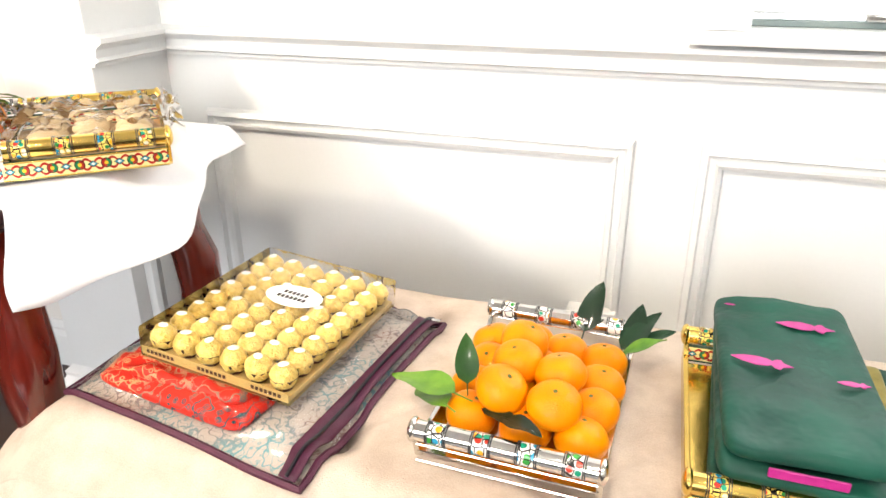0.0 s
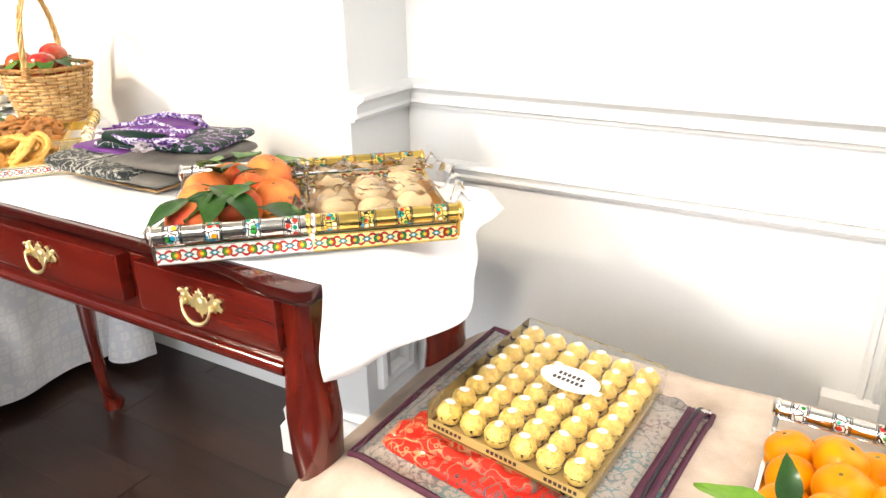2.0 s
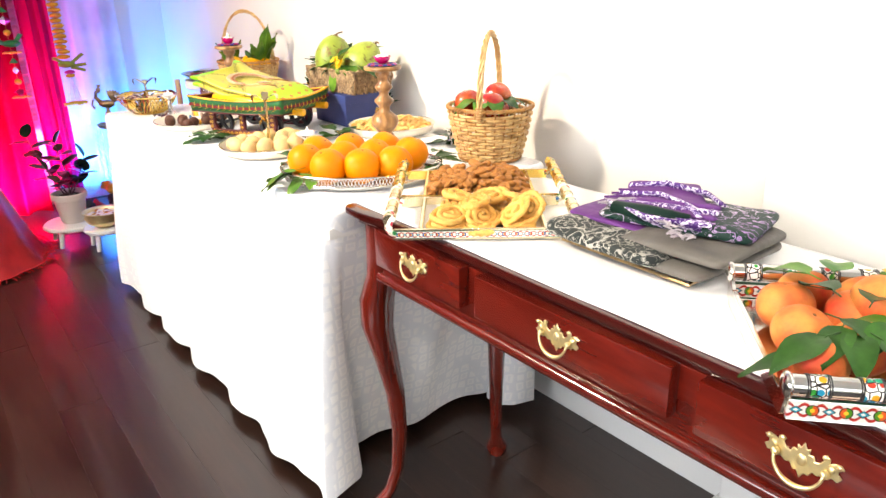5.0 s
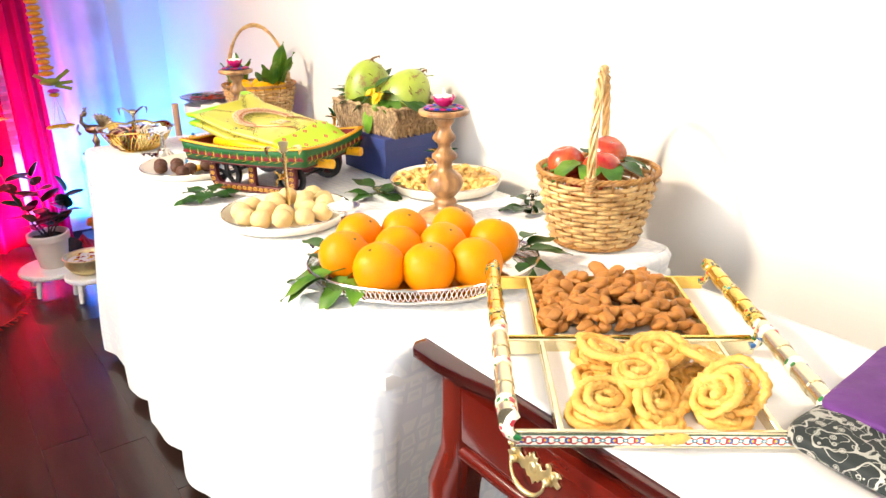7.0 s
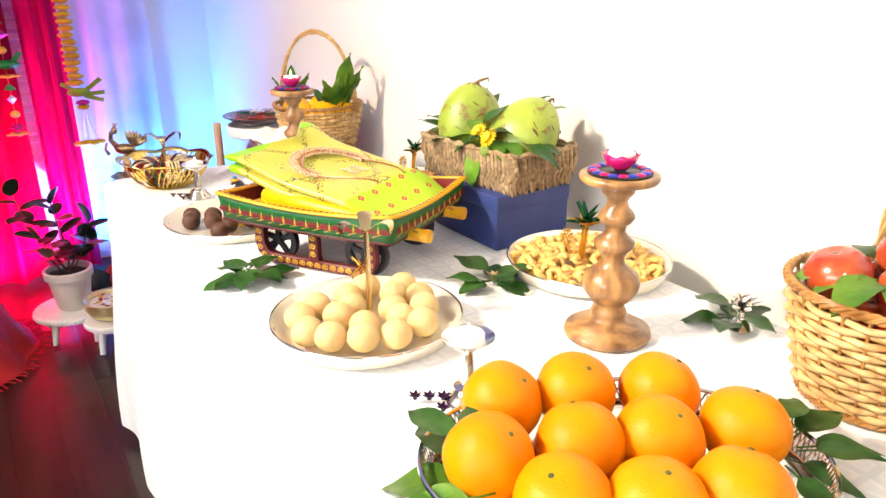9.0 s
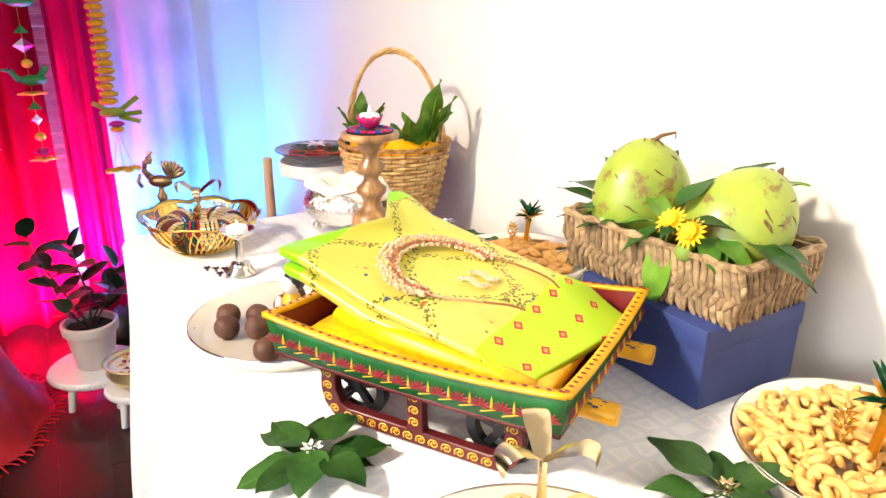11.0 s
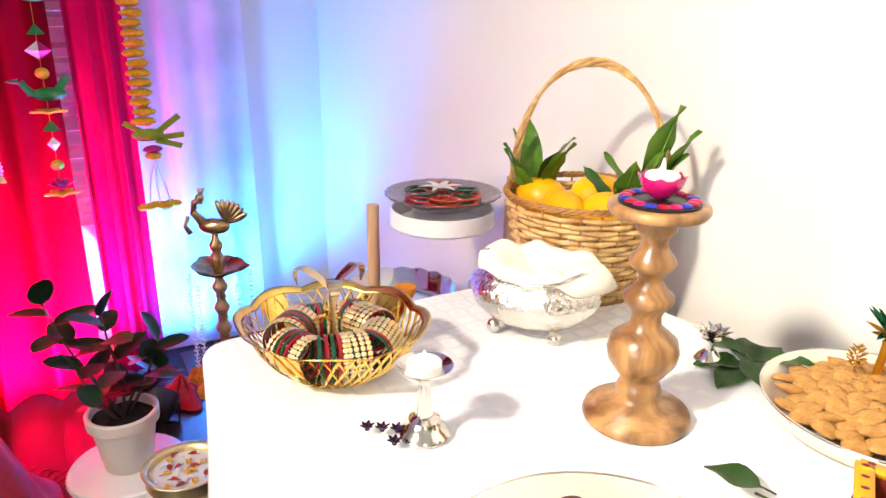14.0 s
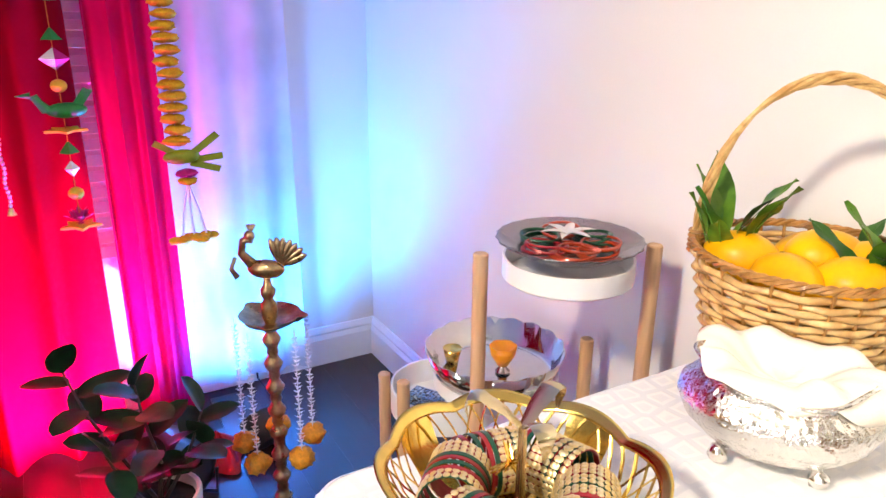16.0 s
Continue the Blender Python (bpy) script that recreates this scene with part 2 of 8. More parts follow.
# ---- light ----
world = bpy.data.worlds.new("world")
world.use_nodes = True
scene.world = world
sky = world.node_tree.nodes.new("ShaderNodeTexSky")
sky.sky_type, sky.sun_disc, sky.sun_elevation, sky.sun_rotation = "NISHITA", False, radians(40), radians(150)
world.node_tree.links.new(sky.outputs[0], world.node_tree.nodes["Background"].inputs[0])
world.node_tree.nodes["Background"].inputs[1].default_value = 0.12
scene.view_settings.exposure = 0.66


def lamp(name, kind, m, energy, color, size=0.2, size_y=None, spot=None):
    d = bpy.data.lights.new(name, kind)
    d.energy, d.color = energy, color
    if kind == "AREA":
        d.shape, d.size = ("RECTANGLE", size) if size_y else ("DISK", size)
        if size_y:
            d.size_y = size_y
    elif kind == "SPOT":
        d.shadow_soft_size, d.spot_size, d.spot_blend = size, radians(spot), 0.6
    else:
        d.shadow_soft_size = size
    ob = new(name, d)
    ob.matrix_world = m
    return ob


# the ceiling light, an added fill lamp, the window behind the walk, the window in the panelled wall, two floor spots
lamp("ceiling_light_lamp", "AREA", look((-2.7, -0.25, 2.52), (-2.0, 2.2, 0.8)), 36, (1.0, 0.87, 0.70), 0.30).data.spread = radians(107)
# added overhead fill that brightens the bench; no light is known there
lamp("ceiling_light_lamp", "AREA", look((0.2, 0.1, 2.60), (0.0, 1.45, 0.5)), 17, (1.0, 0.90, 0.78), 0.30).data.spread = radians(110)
lamp("window_light", "AREA", look((-0.9, -2.9, 1.6), (-0.9, 2.0, 0.8)), 45, (0.96, 0.97, 1.0), 3.2, 1.9).data.spread = radians(88)
lamp("side_window_light", "AREA", look((2.9, -0.3, 1.6), (-1.2, 1.4, 0.7)), 20, (0.86, 0.93, 1.0), 1.8, 1.8)
lamp("wall_window_light", "AREA", look((0.95, 2.27, 1.5), (0.4, 0.2, 0.9)), 14, (0.95, 0.97, 1.0), 1.1, 1.1)
lamp("blue_floor_spot_lamp", "SPOT", look((-4.60, 1.81, 0.12), (-4.86, 1.76, 0.62)), 92, (0.03, 0.26, 1.0), 0.05, spot=150)
lamp("magenta_floor_spot_lamp", "SPOT", look((-4.42, 1.40, 0.10), (-4.74, 1.26, 0.38)), 175, (1.0, 0.02, 0.66), 0.05, spot=118)

# ---- materials ----
M_WALL = plain("wall_paint", "#dcd9d3", 0.6, vary=0.03, scale=3, fine=260, relief=0.12)
M_TRIM = plain("trim_paint", "#dddedd", 0.35, vary=0.03, scale=5, fine=120, relief=0.05, coat=0.15)
M_CEIL = plain("ceiling_paint", "#dedcd7", 0.8, vary=0.03, scale=2)
M_FLOOR = wood("dark_floor_wood", "#22150f", "#35221a", 0.34, 9.0, (0.12, 1.2, 1), 0.25, each=0.10)
M_FLOOR_BED = plain("floor_joint", "#241610", 0.8)
M_MAHOG = wood("mahogany", "#4c0f08", "#6c1a0e", 0.20, 14.0, (0.15, 1, 1), 0.8)
M_MAHOG_LEG = wood("mahogany_leg", "#4a1009", "#7a2212", 0.20, 14.0, (1, 1, 0.12), 0.8)
M_MAHOG_TOP = wood("mahogany_edge", "#220605", "#4a100b", 0.16, 14.0, (0.15, 1, 1), 0.9)
M_BRASS = plain("brass", "#f6e2a8", 0.34, 0.85, vary=0.15, scale=60, relief=0.2)
M_BRASS_OLD = plain("old_brass", "#d0b080", 0.3, 1.0, vary=0.4, scale=50, relief=0.3)
M_GOLD = plain("gold_plate", "#f4d070", 0.18, 1.0, vary=0.12, scale=60, relief=0.1)
M_SILVER = plain("silver_plate", "#e9e6df", 0.14, 1.0, vary=0.08, scale=50, relief=0.1)
M_STEEL = plain("steel", "#dcdad5", 0.12, 1.0, vary=0.06, scale=40, relief=0.03)


def damask(name, c, light, scale, strength=0.5):
    m, nt, bs = nodes_of(name)
    v = coords(nt)
    vo = tex(nt, "ShaderNodeTexVoronoi", scale, v, Randomness=0.35)
    vo.feature = "DISTANCE_TO_EDGE"
    f = ramp(nt, vo.outputs["Distance"], [(0.10, (0, 0, 0)), (0.16, (1, 1, 1)), (0.26, (1, 1, 1)), (0.32, (0.3, 0.3, 0.3))])
    big = tex(nt, "ShaderNodeTexNoise", 6.0, v, Detail=3.0)
    col = mixc(nt, f, lin(c), lin(light))
    col = mixc(nt, 1.0, col, ramp(nt, big.outputs[0], [(0.3, (0.94, 0.94, 0.95)), (0.7, (1, 1, 1))]), "MULTIPLY")
    nt.links.new(col, bs.inputs["Base Color"])
    r = ramp(nt, f, [(0, (0.75, 0.75, 0.75)), (1, (0.5, 0.5, 0.5))])
    nt.links.new(r, bs.inputs["Roughness"])
    th = tex(nt, "ShaderNodeTexNoise", 420.0, v, Detail=2.0)
    hh = mixc(nt, 0.35, f, th.outputs[0])
    bump(nt, bs, hh, strength, 0.0008)
    bs.inputs["Sheen Weight"].default_value = 0.15
    return m


M_CLOTH = damask("white_damask", "#e9ebee", "#f6f6f5", 34.0)
M_CLOTH2 = plain("white_tablecloth", "#f2f1f0", 0.75, vary=0.05, scale=9, fine=500, relief=0.3)
M_LINEN = plain("beige_linen", "#cdbcaa", 0.85, vary=0.18, scale=26, fine=520, relief=0.7, c2="#bba896")
M_OAK = wood("oak", "#9a6a3a", "#c99a63", 0.4, 12.0, (1, 1, 0.1), 0.2)
M_WHITE_PLASTIC = plain("white_plastic", "#ecebe8", 0.35, vary=0.03)
M_GLASS = clear("window_glass")


# ---- room ----
WALL_Y, WEST = 2.30, -4.88
NORTH_W = box(WEST - 0.15, -0.97, WALL_Y, WALL_Y + 0.15, 0, 2.7)
part("wall_north", NORTH_W, M_WALL, kind="structure", label="smooth warm white painted wall", smooth=False)
# panelled wall with the window opening
WX0, WX1, WZ0, WZ1 = 0.34, 1.55, 0.905, 2.1
bm = box(-0.75, WX0, WALL_Y, WALL_Y + 0.15, 0, 2.7)
box(WX1, 3.0, WALL_Y, WALL_Y + 0.15, 0, 2.7, bm=bm)
box(WX0, WX1, WALL_Y, WALL_Y + 0.15, 0, WZ0, bm=bm)
box(WX0, WX1, WALL_Y, WALL_Y + 0.15, WZ1, 2.7, bm=bm)
part("wall_panelled", bm, M_TRIM, kind="structure", label="white painted wainscot wall with a window opening", smooth=False)
part("wall_wing", box(-0.97, -0.75, 2.10, WALL_Y + 0.15, 0, 2.7, 0.002), M_TRIM, kind="structure", label="white painted pilaster standing out of the wall")
part("wall_west", box(WEST - 0.15, WEST, -3.0, WALL_Y, 0, 2.7), M_WALL, kind="structure", label="white painted end wall behind the red drapes", smooth=False)
part("wall_east", box(3.0, 3.15, -3.0, WALL_Y + 0.15, 0, 2.7), M_WALL, kind="structure", label="plain white wall", smooth=False)
part("wall_south", box(WEST - 0.15, 3.15, -3.15, -3.0, 0, 2.7), M_WALL, kind="structure", label="plain white wall", smooth=False)
part("ceiling", box(WEST - 0.15, 3.15, -3.15, WALL_Y + 0.15, 2.7, 2.8), M_CEIL, kind="structure", label="plain white ceiling", smooth=False)
floor = part("floor", box(WEST - 0.15, 3.15, -3.15, WALL_Y + 0.15, -0.1, -0.006), M_FLOOR_BED, kind="structure", label="dark brown hardwood plank floor", smooth=False)

# baseboards
BASE = [(0, 0), (0.018, 0), (0.018, 0.09), (0.012, 0.105), (0.014, 0.112), (0.006, 0.13), (0, 0.13)]
bm = moulding([(WEST, -3.0, 0, 1, 0), (WEST, WALL_Y, 0, 1, -1), (-0.97, WALL_Y, 0, 0, -1)], BASE)
part("baseboard", bm, M_TRIM, kind="structure", label="white moulded baseboard", smooth=False)
bm = moulding([(-0.97, WALL_Y, 0, -1, 0), (-0.97, 2.10, 0, -1, -1), (-0.75, 2.10, 0, 1, -1), (-0.75, WALL_Y, 0, 1, -1), (3.0, WALL_Y, 0, 0, -1)],
              [(0, 0), (0.03, 0), (0.03, 0.075), (0.02, 0.09), (0.022, 0.12), (0.012, 0.14), (0.014, 0.15), (0, 0.165)])
part("baseboard", bm, M_TRIM, kind="structure", label="tall white stepped baseboard around the pilaster", smooth=False)
# chair rail
RAIL = [(0, 0), (0.010, 0), (0.012, 0.006), (0.020, 0.010), (0.016, 0.016), (0.018, 0.030), (0.024, 0.036), (0.034, 0.042), (0.034, 0.050), (0.02, 0.054), (0, 0.056)]
bm = moulding([(-0.75, 2.098, 0.828, 1, 0), (-0.75, WALL_Y, 0.828, 1, -1), (3.0, WALL_Y, 0.828, 0, -1)], RAIL)
part("trim", bm, M_TRIM, kind="structure", label="white moulded chair rail", smooth=False)


def picture_frame(x0, x1, z0, z1, y, side=False):
    """A mitred raised moulding on the wall."""
    w = 0.040
    prof = [(0.0, 0.0), (0.003, 0.016), (0.012, 0.021), (0.016, 0.011), (0.026, 0.009), (0.029, 0.018), (0.036, 0.013), (w, 0.0)]
    bm = bmesh.new()
    rows = []
    for i, (cx, cz, sx, sz) in enumerate(((x0, z0, 1, 1), (x1, z0, -1, 1), (x1, z1, -1, -1), (x0, z1, 1, -1))):
        if side:
            rows.append([bm.verts.new((y + h, cx + sx * o, cz + sz * o)) for o, h in prof])
        else:
            rows.append([bm.verts.new((cx + sx * o, y - h, cz + sz * o)) for o, h in prof])
    for i in range(4):
        p, q = rows[i], rows[(i + 1) % 4]
        for k in range(len(prof) - 1):
            bm.faces.new((p[k], p[k + 1], q[k + 1], q[k]))
    return bm


part("trim", picture_frame(-0.665, 0.190, 0.22, 0.722, WALL_Y), M_TRIM, kind="structure", label="white raised wainscot panel moulding", smooth=False)
part("trim", picture_frame(0.295, 1.45, 0.22, 0.722, WALL_Y), M_TRIM, kind="structure", label="white raised wainscot panel moulding", smooth=False)
part("trim", picture_frame(1.55, 2.8, 0.22, 0.722, WALL_Y), M_TRIM, kind="structure", label="white raised wainscot panel moulding", smooth=False)
part("trim", picture_frame(2.135, 2.265, 0.22, 0.722, -0.75, True), M_TRIM, kind="structure", label="narrow white raised panel moulding", smooth=False)

# window
win = hull("window_1", (0, 0, 0), label="white sash window with a flat casing and sill, blown out by daylight", category="window", kind="structure")
bm = box(WX0 - 0.07, WX0, WALL_Y - 0.018, WALL_Y, WZ0, WZ1 + 0.07)
box(WX1, WX1 + 0.07, WALL_Y - 0.018, WALL_Y, WZ0, WZ1 + 0.07, bm=bm)
box(WX0, WX1, WALL_Y - 0.018, WALL_Y, WZ1, WZ1 + 0.07, bm=bm)
part("casing", bm, M_TRIM, win, smooth=False)
part("sill", box(WX0 - 0.085, WX1 + 0.085, WALL_Y - 0.05, WALL_Y + 0.06, WZ0 - 0.02, WZ0 - 0.001, 0.004, seg=2), M_TRIM, win)
M_SEAL = plain("window_seal", "#7f8c89", 0.4)
part("seal", box(WX0 + 0.002, WX1 - 0.002, WALL_Y + 0.055, WALL_Y + 0.075, WZ0, WZ0 + 0.011, 0.002), M_SEAL, win, "dark grey rubber strip")
bm = box(WX0, WX1, WALL_Y + 0.05, WALL_Y + 0.09, WZ0 + 0.02, WZ0 + 0.065, 0.003)
box(WX0, WX0 + 0.035, WALL_Y + 0.05, WALL_Y + 0.09, WZ0 + 0.066, WZ1, 0.003, bm=bm)
box(WX1 - 0.035, WX1, WALL_Y + 0.05, WALL_Y + 0.09, WZ0 + 0.066, WZ1, 0.003, bm=bm)
part("sash", bm, M_TRIM, win)
part("latch", box(0.50, 0.535, WALL_Y + 0.035, WALL_Y + 0.055, WZ0 + 0.012, WZ0 + 0.022, 0.003), M_STEEL, win, "small metal latch")
pane = part("pane", box(WX0 + 0.03, WX1 - 0.03, WALL_Y + 0.068, WALL_Y + 0.072, WZ0 + 0.06, WZ1), M_GLASS, win, smooth=False)
pane.visible_shadow = False
part("backdrop", box(-1.5, 4, 6.0, 6.05, -1, 5), glow("daylight_haze", "#ffffff", 3.0), kind="structure", label="plain bright daylight outside the window", smooth=False)

# power outlet with a plugged-in cover
M_OUT = plain("outlet_plastic", "#eceae6", 0.3, vary=0.02)
M_SLOT = plain("outlet_slot", "#3a3835", 0.6)
out = hull("power_outlet", (0.142, WALL_Y, 0.325), label="white double wall outlet below the panel moulding", category="outlet")
part("plate", box(-0.037, 0.037, -0.006, 0, -0.058, 0.058, 0.003, seg=2), M_OUT, out)
for dz in (-0.027, 0.027):
    part("socket", moved(lathe([(0, 0.0), (0.017, 0.0), (0.017, 0.004), (0.015, 0.005), (0, 0.005)], 20), Matrix.Translation((0, -0.004, dz)) @ Matrix.Rotation(radians(90), 4, "X")), M_OUT, out)
    for dx in (-0.006, 0.006):
        part("slot", box(dx - 0.001, dx + 0.001, -0.0102, -0.0086, dz - 0.001, dz + 0.008), M_SLOT, out, smooth=False)
box_ob = hull("outlet_cover", (0.142, WALL_Y, 0.385), label="small white plastic cover box above the outlet", category="cover")
part("shell", box(-0.045, 0.045, -0.035, -0.001, -0.012, 0.018, 0.004, seg=2), M_OUT, box_ob)

# ceiling light and the two floor spots
cl = hull("ceiling_light", (-2.7, -0.25, 2.7), label="round white flush ceiling light, out of view", category="ceiling light", group="ceiling lights")
part("rim", lathe([(0.0, -0.03), (0.17, -0.03), (0.18, -0.02), (0.18, 0), (0, 0)], 32), M_WHITE_PLASTIC, cl)
part("diffuser", lathe([(0.16, -0.032), (0.12, -0.055), (0.0, -0.065)], 32), glow("lamp_diffuser", "#fff0dc", 4.0), cl)
# unseen second fixture, made up to go with the bench fill lamp
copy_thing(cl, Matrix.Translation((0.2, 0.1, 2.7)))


def table_leg(bm_name, x, y, ox, oy, parent):
    st = [(0.736, 0, 0.026, 0.0), (0.66, 0, 0.027, 0.0), (0.615, 0.002, 0.028, 0.2), (0.56, 0.012, 0.034, 0.6), (0.50, 0.014, 0.033, 0.8), (0.43, 0.004, 0.027, 1), (0.34, -0.008, 0.021, 1),
          (0.24, -0.012, 0.017, 1), (0.14, -0.006, 0.014, 1), (0.08, 0.006, 0.014, 1), (0.045, 0.022, 0.018, 1), (0.025, 0.034, 0.026, 1), (0.012, 0.036, 0.028, 1), (0.0, 0.033, 0.022, 1)]
    bm = bmesh.new()
    rings = []
    n = 16
    for z, off, r, rd in st:
        ring = []
        for k in range(n):
            a = 2 * math.pi * (k + 0.5) / n
            c, s = math.cos(a), math.sin(a)
            sq = 1 / max(abs(c), abs(s))
            q = r * (rd + (1 - rd) * min(sq, 1.32))
            ring.append(bm.verts.new((x + ox * off + c * q, y + oy * off + s * q, z)))
        rings.append(ring)
    for p, q in zip(rings, rings[1:]):
        for k in range(n):
            bm.faces.new((p[k], p[(k + 1) % n], q[(k + 1) % n], q[k]))
    bm.faces.new(rings[0][::-1])
    bm.faces.new(rings[-1])
    return part(bm_name, bm, M_MAHOG_LEG, parent)


# console table
CX0, CX1, CY0, CY1, CTOP = -1.554, -0.432, 1.59, 2.01, 0.760
con = hull("console_table", (0, 0, 0), label="glossy red mahogany console table with three drawers and cabriole legs", category="console table")


def console_outline(inset):
    x0, x1, y0, y1 = CX0 + inset, CX1 - inset, CY0 + inset, CY1 - inset
    pts = [(x0, y0 + 0.012), (x0 + 0.012, y0)]
    for i in range(25):
        u = i / 24
        pts.append((x0 + 0.06 + (x1 - x0 - 0.12) * u, y0 + 0.020 * min(1, smooth(u, 0, 0.12), smooth(1 - u, 0, 0.12))))
    pts += [(x1 - 0.012, y0), (x1, y0 + 0.012), (x1, y1), (x0, y1)]
    return pts


bm = prism(console_outline(0.0), 0.746, CTOP, 0.003, seg=2)
prism(console_outline(0.010), 0.737, 0.7458, 0.002, bm=bm)
prism(console_outline(0.018), 0.728, 0.7368, 0.002, bm=bm)
part("top", bm, M_MAHOG_TOP, con, "dark polished moulded top")
LX0, LX1, LY0, LY1 = CX0 + 0.055, CX1 - 0.055, CY0 + 0.055, CY1 - 0.055
for x, y, ox, oy in ((LX0, LY0, -1, -1), (LX1, LY0, 1, -1), (LX0, LY1, -1, 1), (LX1, LY1, 1, 1)):
    table_leg("leg", x, y, ox, oy, con)
FY = LY0 - 0.018
bm = box(LX0 + 0.02, LX1 - 0.02, FY, FY + 0.02, 0.625, 0.728, 0.001)
box(LX0 + 0.02, LX1 - 0.02, LY1 - 0.01, LY1 + 0.01, 0.625, 0.728, 0.001, bm=bm)
box(LX0 - 0.012, LX0 + 0.008, LY0 + 0.02, LY1 - 0.02, 0.625, 0.728, 0.001, bm=bm)
box(LX1 - 0.008, LX1 + 0.012, LY0 + 0.02, LY1 - 0.02, 0.625, 0.728, 0.001, bm=bm)
part("apron", bm, M_MAHOG, con)
bm = tube([(LX0 + 0.02, FY - 0.002, 0.622), (LX1 - 0.02, FY - 0.002, 0.622)], 0.011, 10)
tube([(LX1 + 0.012, LY0 + 0.02, 0.622), (LX1 + 0.012, LY1 - 0.02, 0.622)], 0.011, 10, bm)
tube([(LX0 - 0.012, LY0 + 0.02, 0.622), (LX0 - 0.012, LY1 - 0.02, 0.622)], 0.011, 10, bm)
part("bead", bm, M_MAHOG, con)


def bat_handle(parent):
    """A pierced brass back plate with a hanging bail."""
    out = [(0, 0.024), (0.003, 0.017), (0.007, 0.019), (0.006, 0.012), (0.011, 0.013), (0.013, 0.007), (0.018, 0.009), (0.021, 0.014), (0.019, 0.019), (0.023, 0.021), (0.027, 0.018), (0.027, 0.013), (0.031, 0.016), (0.038, 0.017), (0.042, 0.013),
           (0.037, 0.011), (0.036, 0.006), (0.041, 0.002), (0.037, -0.004), (0.031, -0.002), (0.027, -0.007), (0.022, -0.004), (0.017, -0.008), (0.012, -0.006), (0.008, -0.013), (0.004, -0.012), (0, -0.020)]
    full = out + [(-x, z) for x, z in out[-2:0:-1]]
    bm = prism(full, 0, 0.0024, 0.0007)
    for sx in (-1, 1):
        for r, x, z in ((0.0042, 0.030, 0.008), (0.0030, 0.037, 0.014), (0.0028, 0.022, 0.018)):
            ball(r, (sx * x, z, 0.0028), 10, 6, (1, 1, 0.5), bm=bm)
    ball(0.006, (0, 0.003, 0.0026), 12, 6, (1, 1.2, 0.4), bm=bm)
    moved(bm, Matrix.Translation((0, -0.0225, 0)) @ Matrix.Rotation(radians(90), 4, "X"))
    part("back_plate", bm, M_BRASS, parent, "pale brass bat-wing back plate")
    bm = tube([(0.026 * math.cos(a), -0.010 - 0.004 * math.sin(-a), 0.001 + 0.024 * math.sin(a)) for a in [math.pi + math.pi * k / 18 for k in range(19)]], [0.0018 + 0.0014 * math.sin(math.pi * k / 18) ** 3 for k in range(19)], 8)
    for sx in (-1, 1):
        ball(0.0048, (sx * 0.026, -0.007, 0.002), 12, 8, bm=bm)
    part("bail", moved(bm, Matrix.Translation((0, -0.0225, 0))), M_BRASS, parent, "brass drop handle", smooth="all")


for x0, x1 in ((-0.757, -0.497), (-1.165, -0.793), (-1.462, -1.203)):
    dr = new("drawer")
    dr.parent = con
    dr.location = ((x0 + x1) / 2, FY, 0.695)
    w = (x1 - x0) / 2
    part("front", box(-w, w, -0.022, 0.0, -0.038, 0.036, 0.004, seg=2), M_MAHOG, dr)
    h = 0.6 if w > 0.15 else 0.75
    bat_handle(dr)

# console cloth
CL_X0, CL_X1, CL_Y0, CL_Y1, CZ = -1.578, CX1 + 0.003, 1.618, 2.030, CTOP + 0.003


def console_cloth(u, v):
    hang = 0.050 + 0.095 * (1 - smooth(v, 0.35, 0.80)) - 0.03 * (1 - smooth(v, 0.0, 0.3)) + 0.004 * math.sin(v * 19)
    x = CL_X0 + u * (CL_X1 - CL_X0 + hang)
    y = CL_Y0 + (CL_Y1 - CL_Y0) * v
    over = max(0.0, x - CL_X1)
    corner = 1 - smooth(v, 0.0, 0.5)
    z = CZ + 0.0012 * noise.noise(Vector((x * 9, y * 9, 0)))
    if over > 0:
        drop = over * (0.55 + 0.38 * corner) * smooth(over, -0.03, 0.05)
        out = over * (0.78 - 0.60 * corner) + 0.006 * math.sin(v * 23) * smooth(over, 0.0, 0.05)
        x, z = CL_X1 + out, CZ - drop
        y -= 0.035 * corner * smooth(over, 0.0, 0.1)
    if x < CX0:
        z -= (CX0 - x) * 1.4
    return Vector((x, y, z))


ob = part("tablecloth", grid(110, 36, console_cloth), M_CLOTH2, kind="", category="tablecloth", label="plain white cloth lying on the mahogany console, hanging over its end", smooth="all")
ob.modifiers.new("thick", "SOLIDIFY").thickness = 0.0015

# long table: the folding table under its damask cloth
TX0, TX1, TY0, TY1, TZ = -3.375, -1.570, 1.560, 2.195, 0.745


def sag(x):
    """How far the long table's top lies below its near end."""
    return 0.030 * max(0.0, -2.3 - x)


ft = hull("folding_table", (0, 0, 0), label="plastic folding table hidden under a white cloth", category="table")
part("top", box(TX0 + 0.01, TX1 - 0.01, TY0 + 0.01, TY1 - 0.01, 0.680, 0.706, 0.008, seg=2), M_WHITE_PLASTIC, ft)
for x in (TX0 + 0.35, TX1 - 0.35):
    part("leg", tube([(x, TY0 + 0.1, 0.72), (x, TY0 + 0.08, 0.014), (x, TY1 - 0.08, 0.014), (x, TY1 - 0.1, 0.72)], 0.013, 8), plain("grey_steel", "#77797c", 0.4, 0.8), ft)


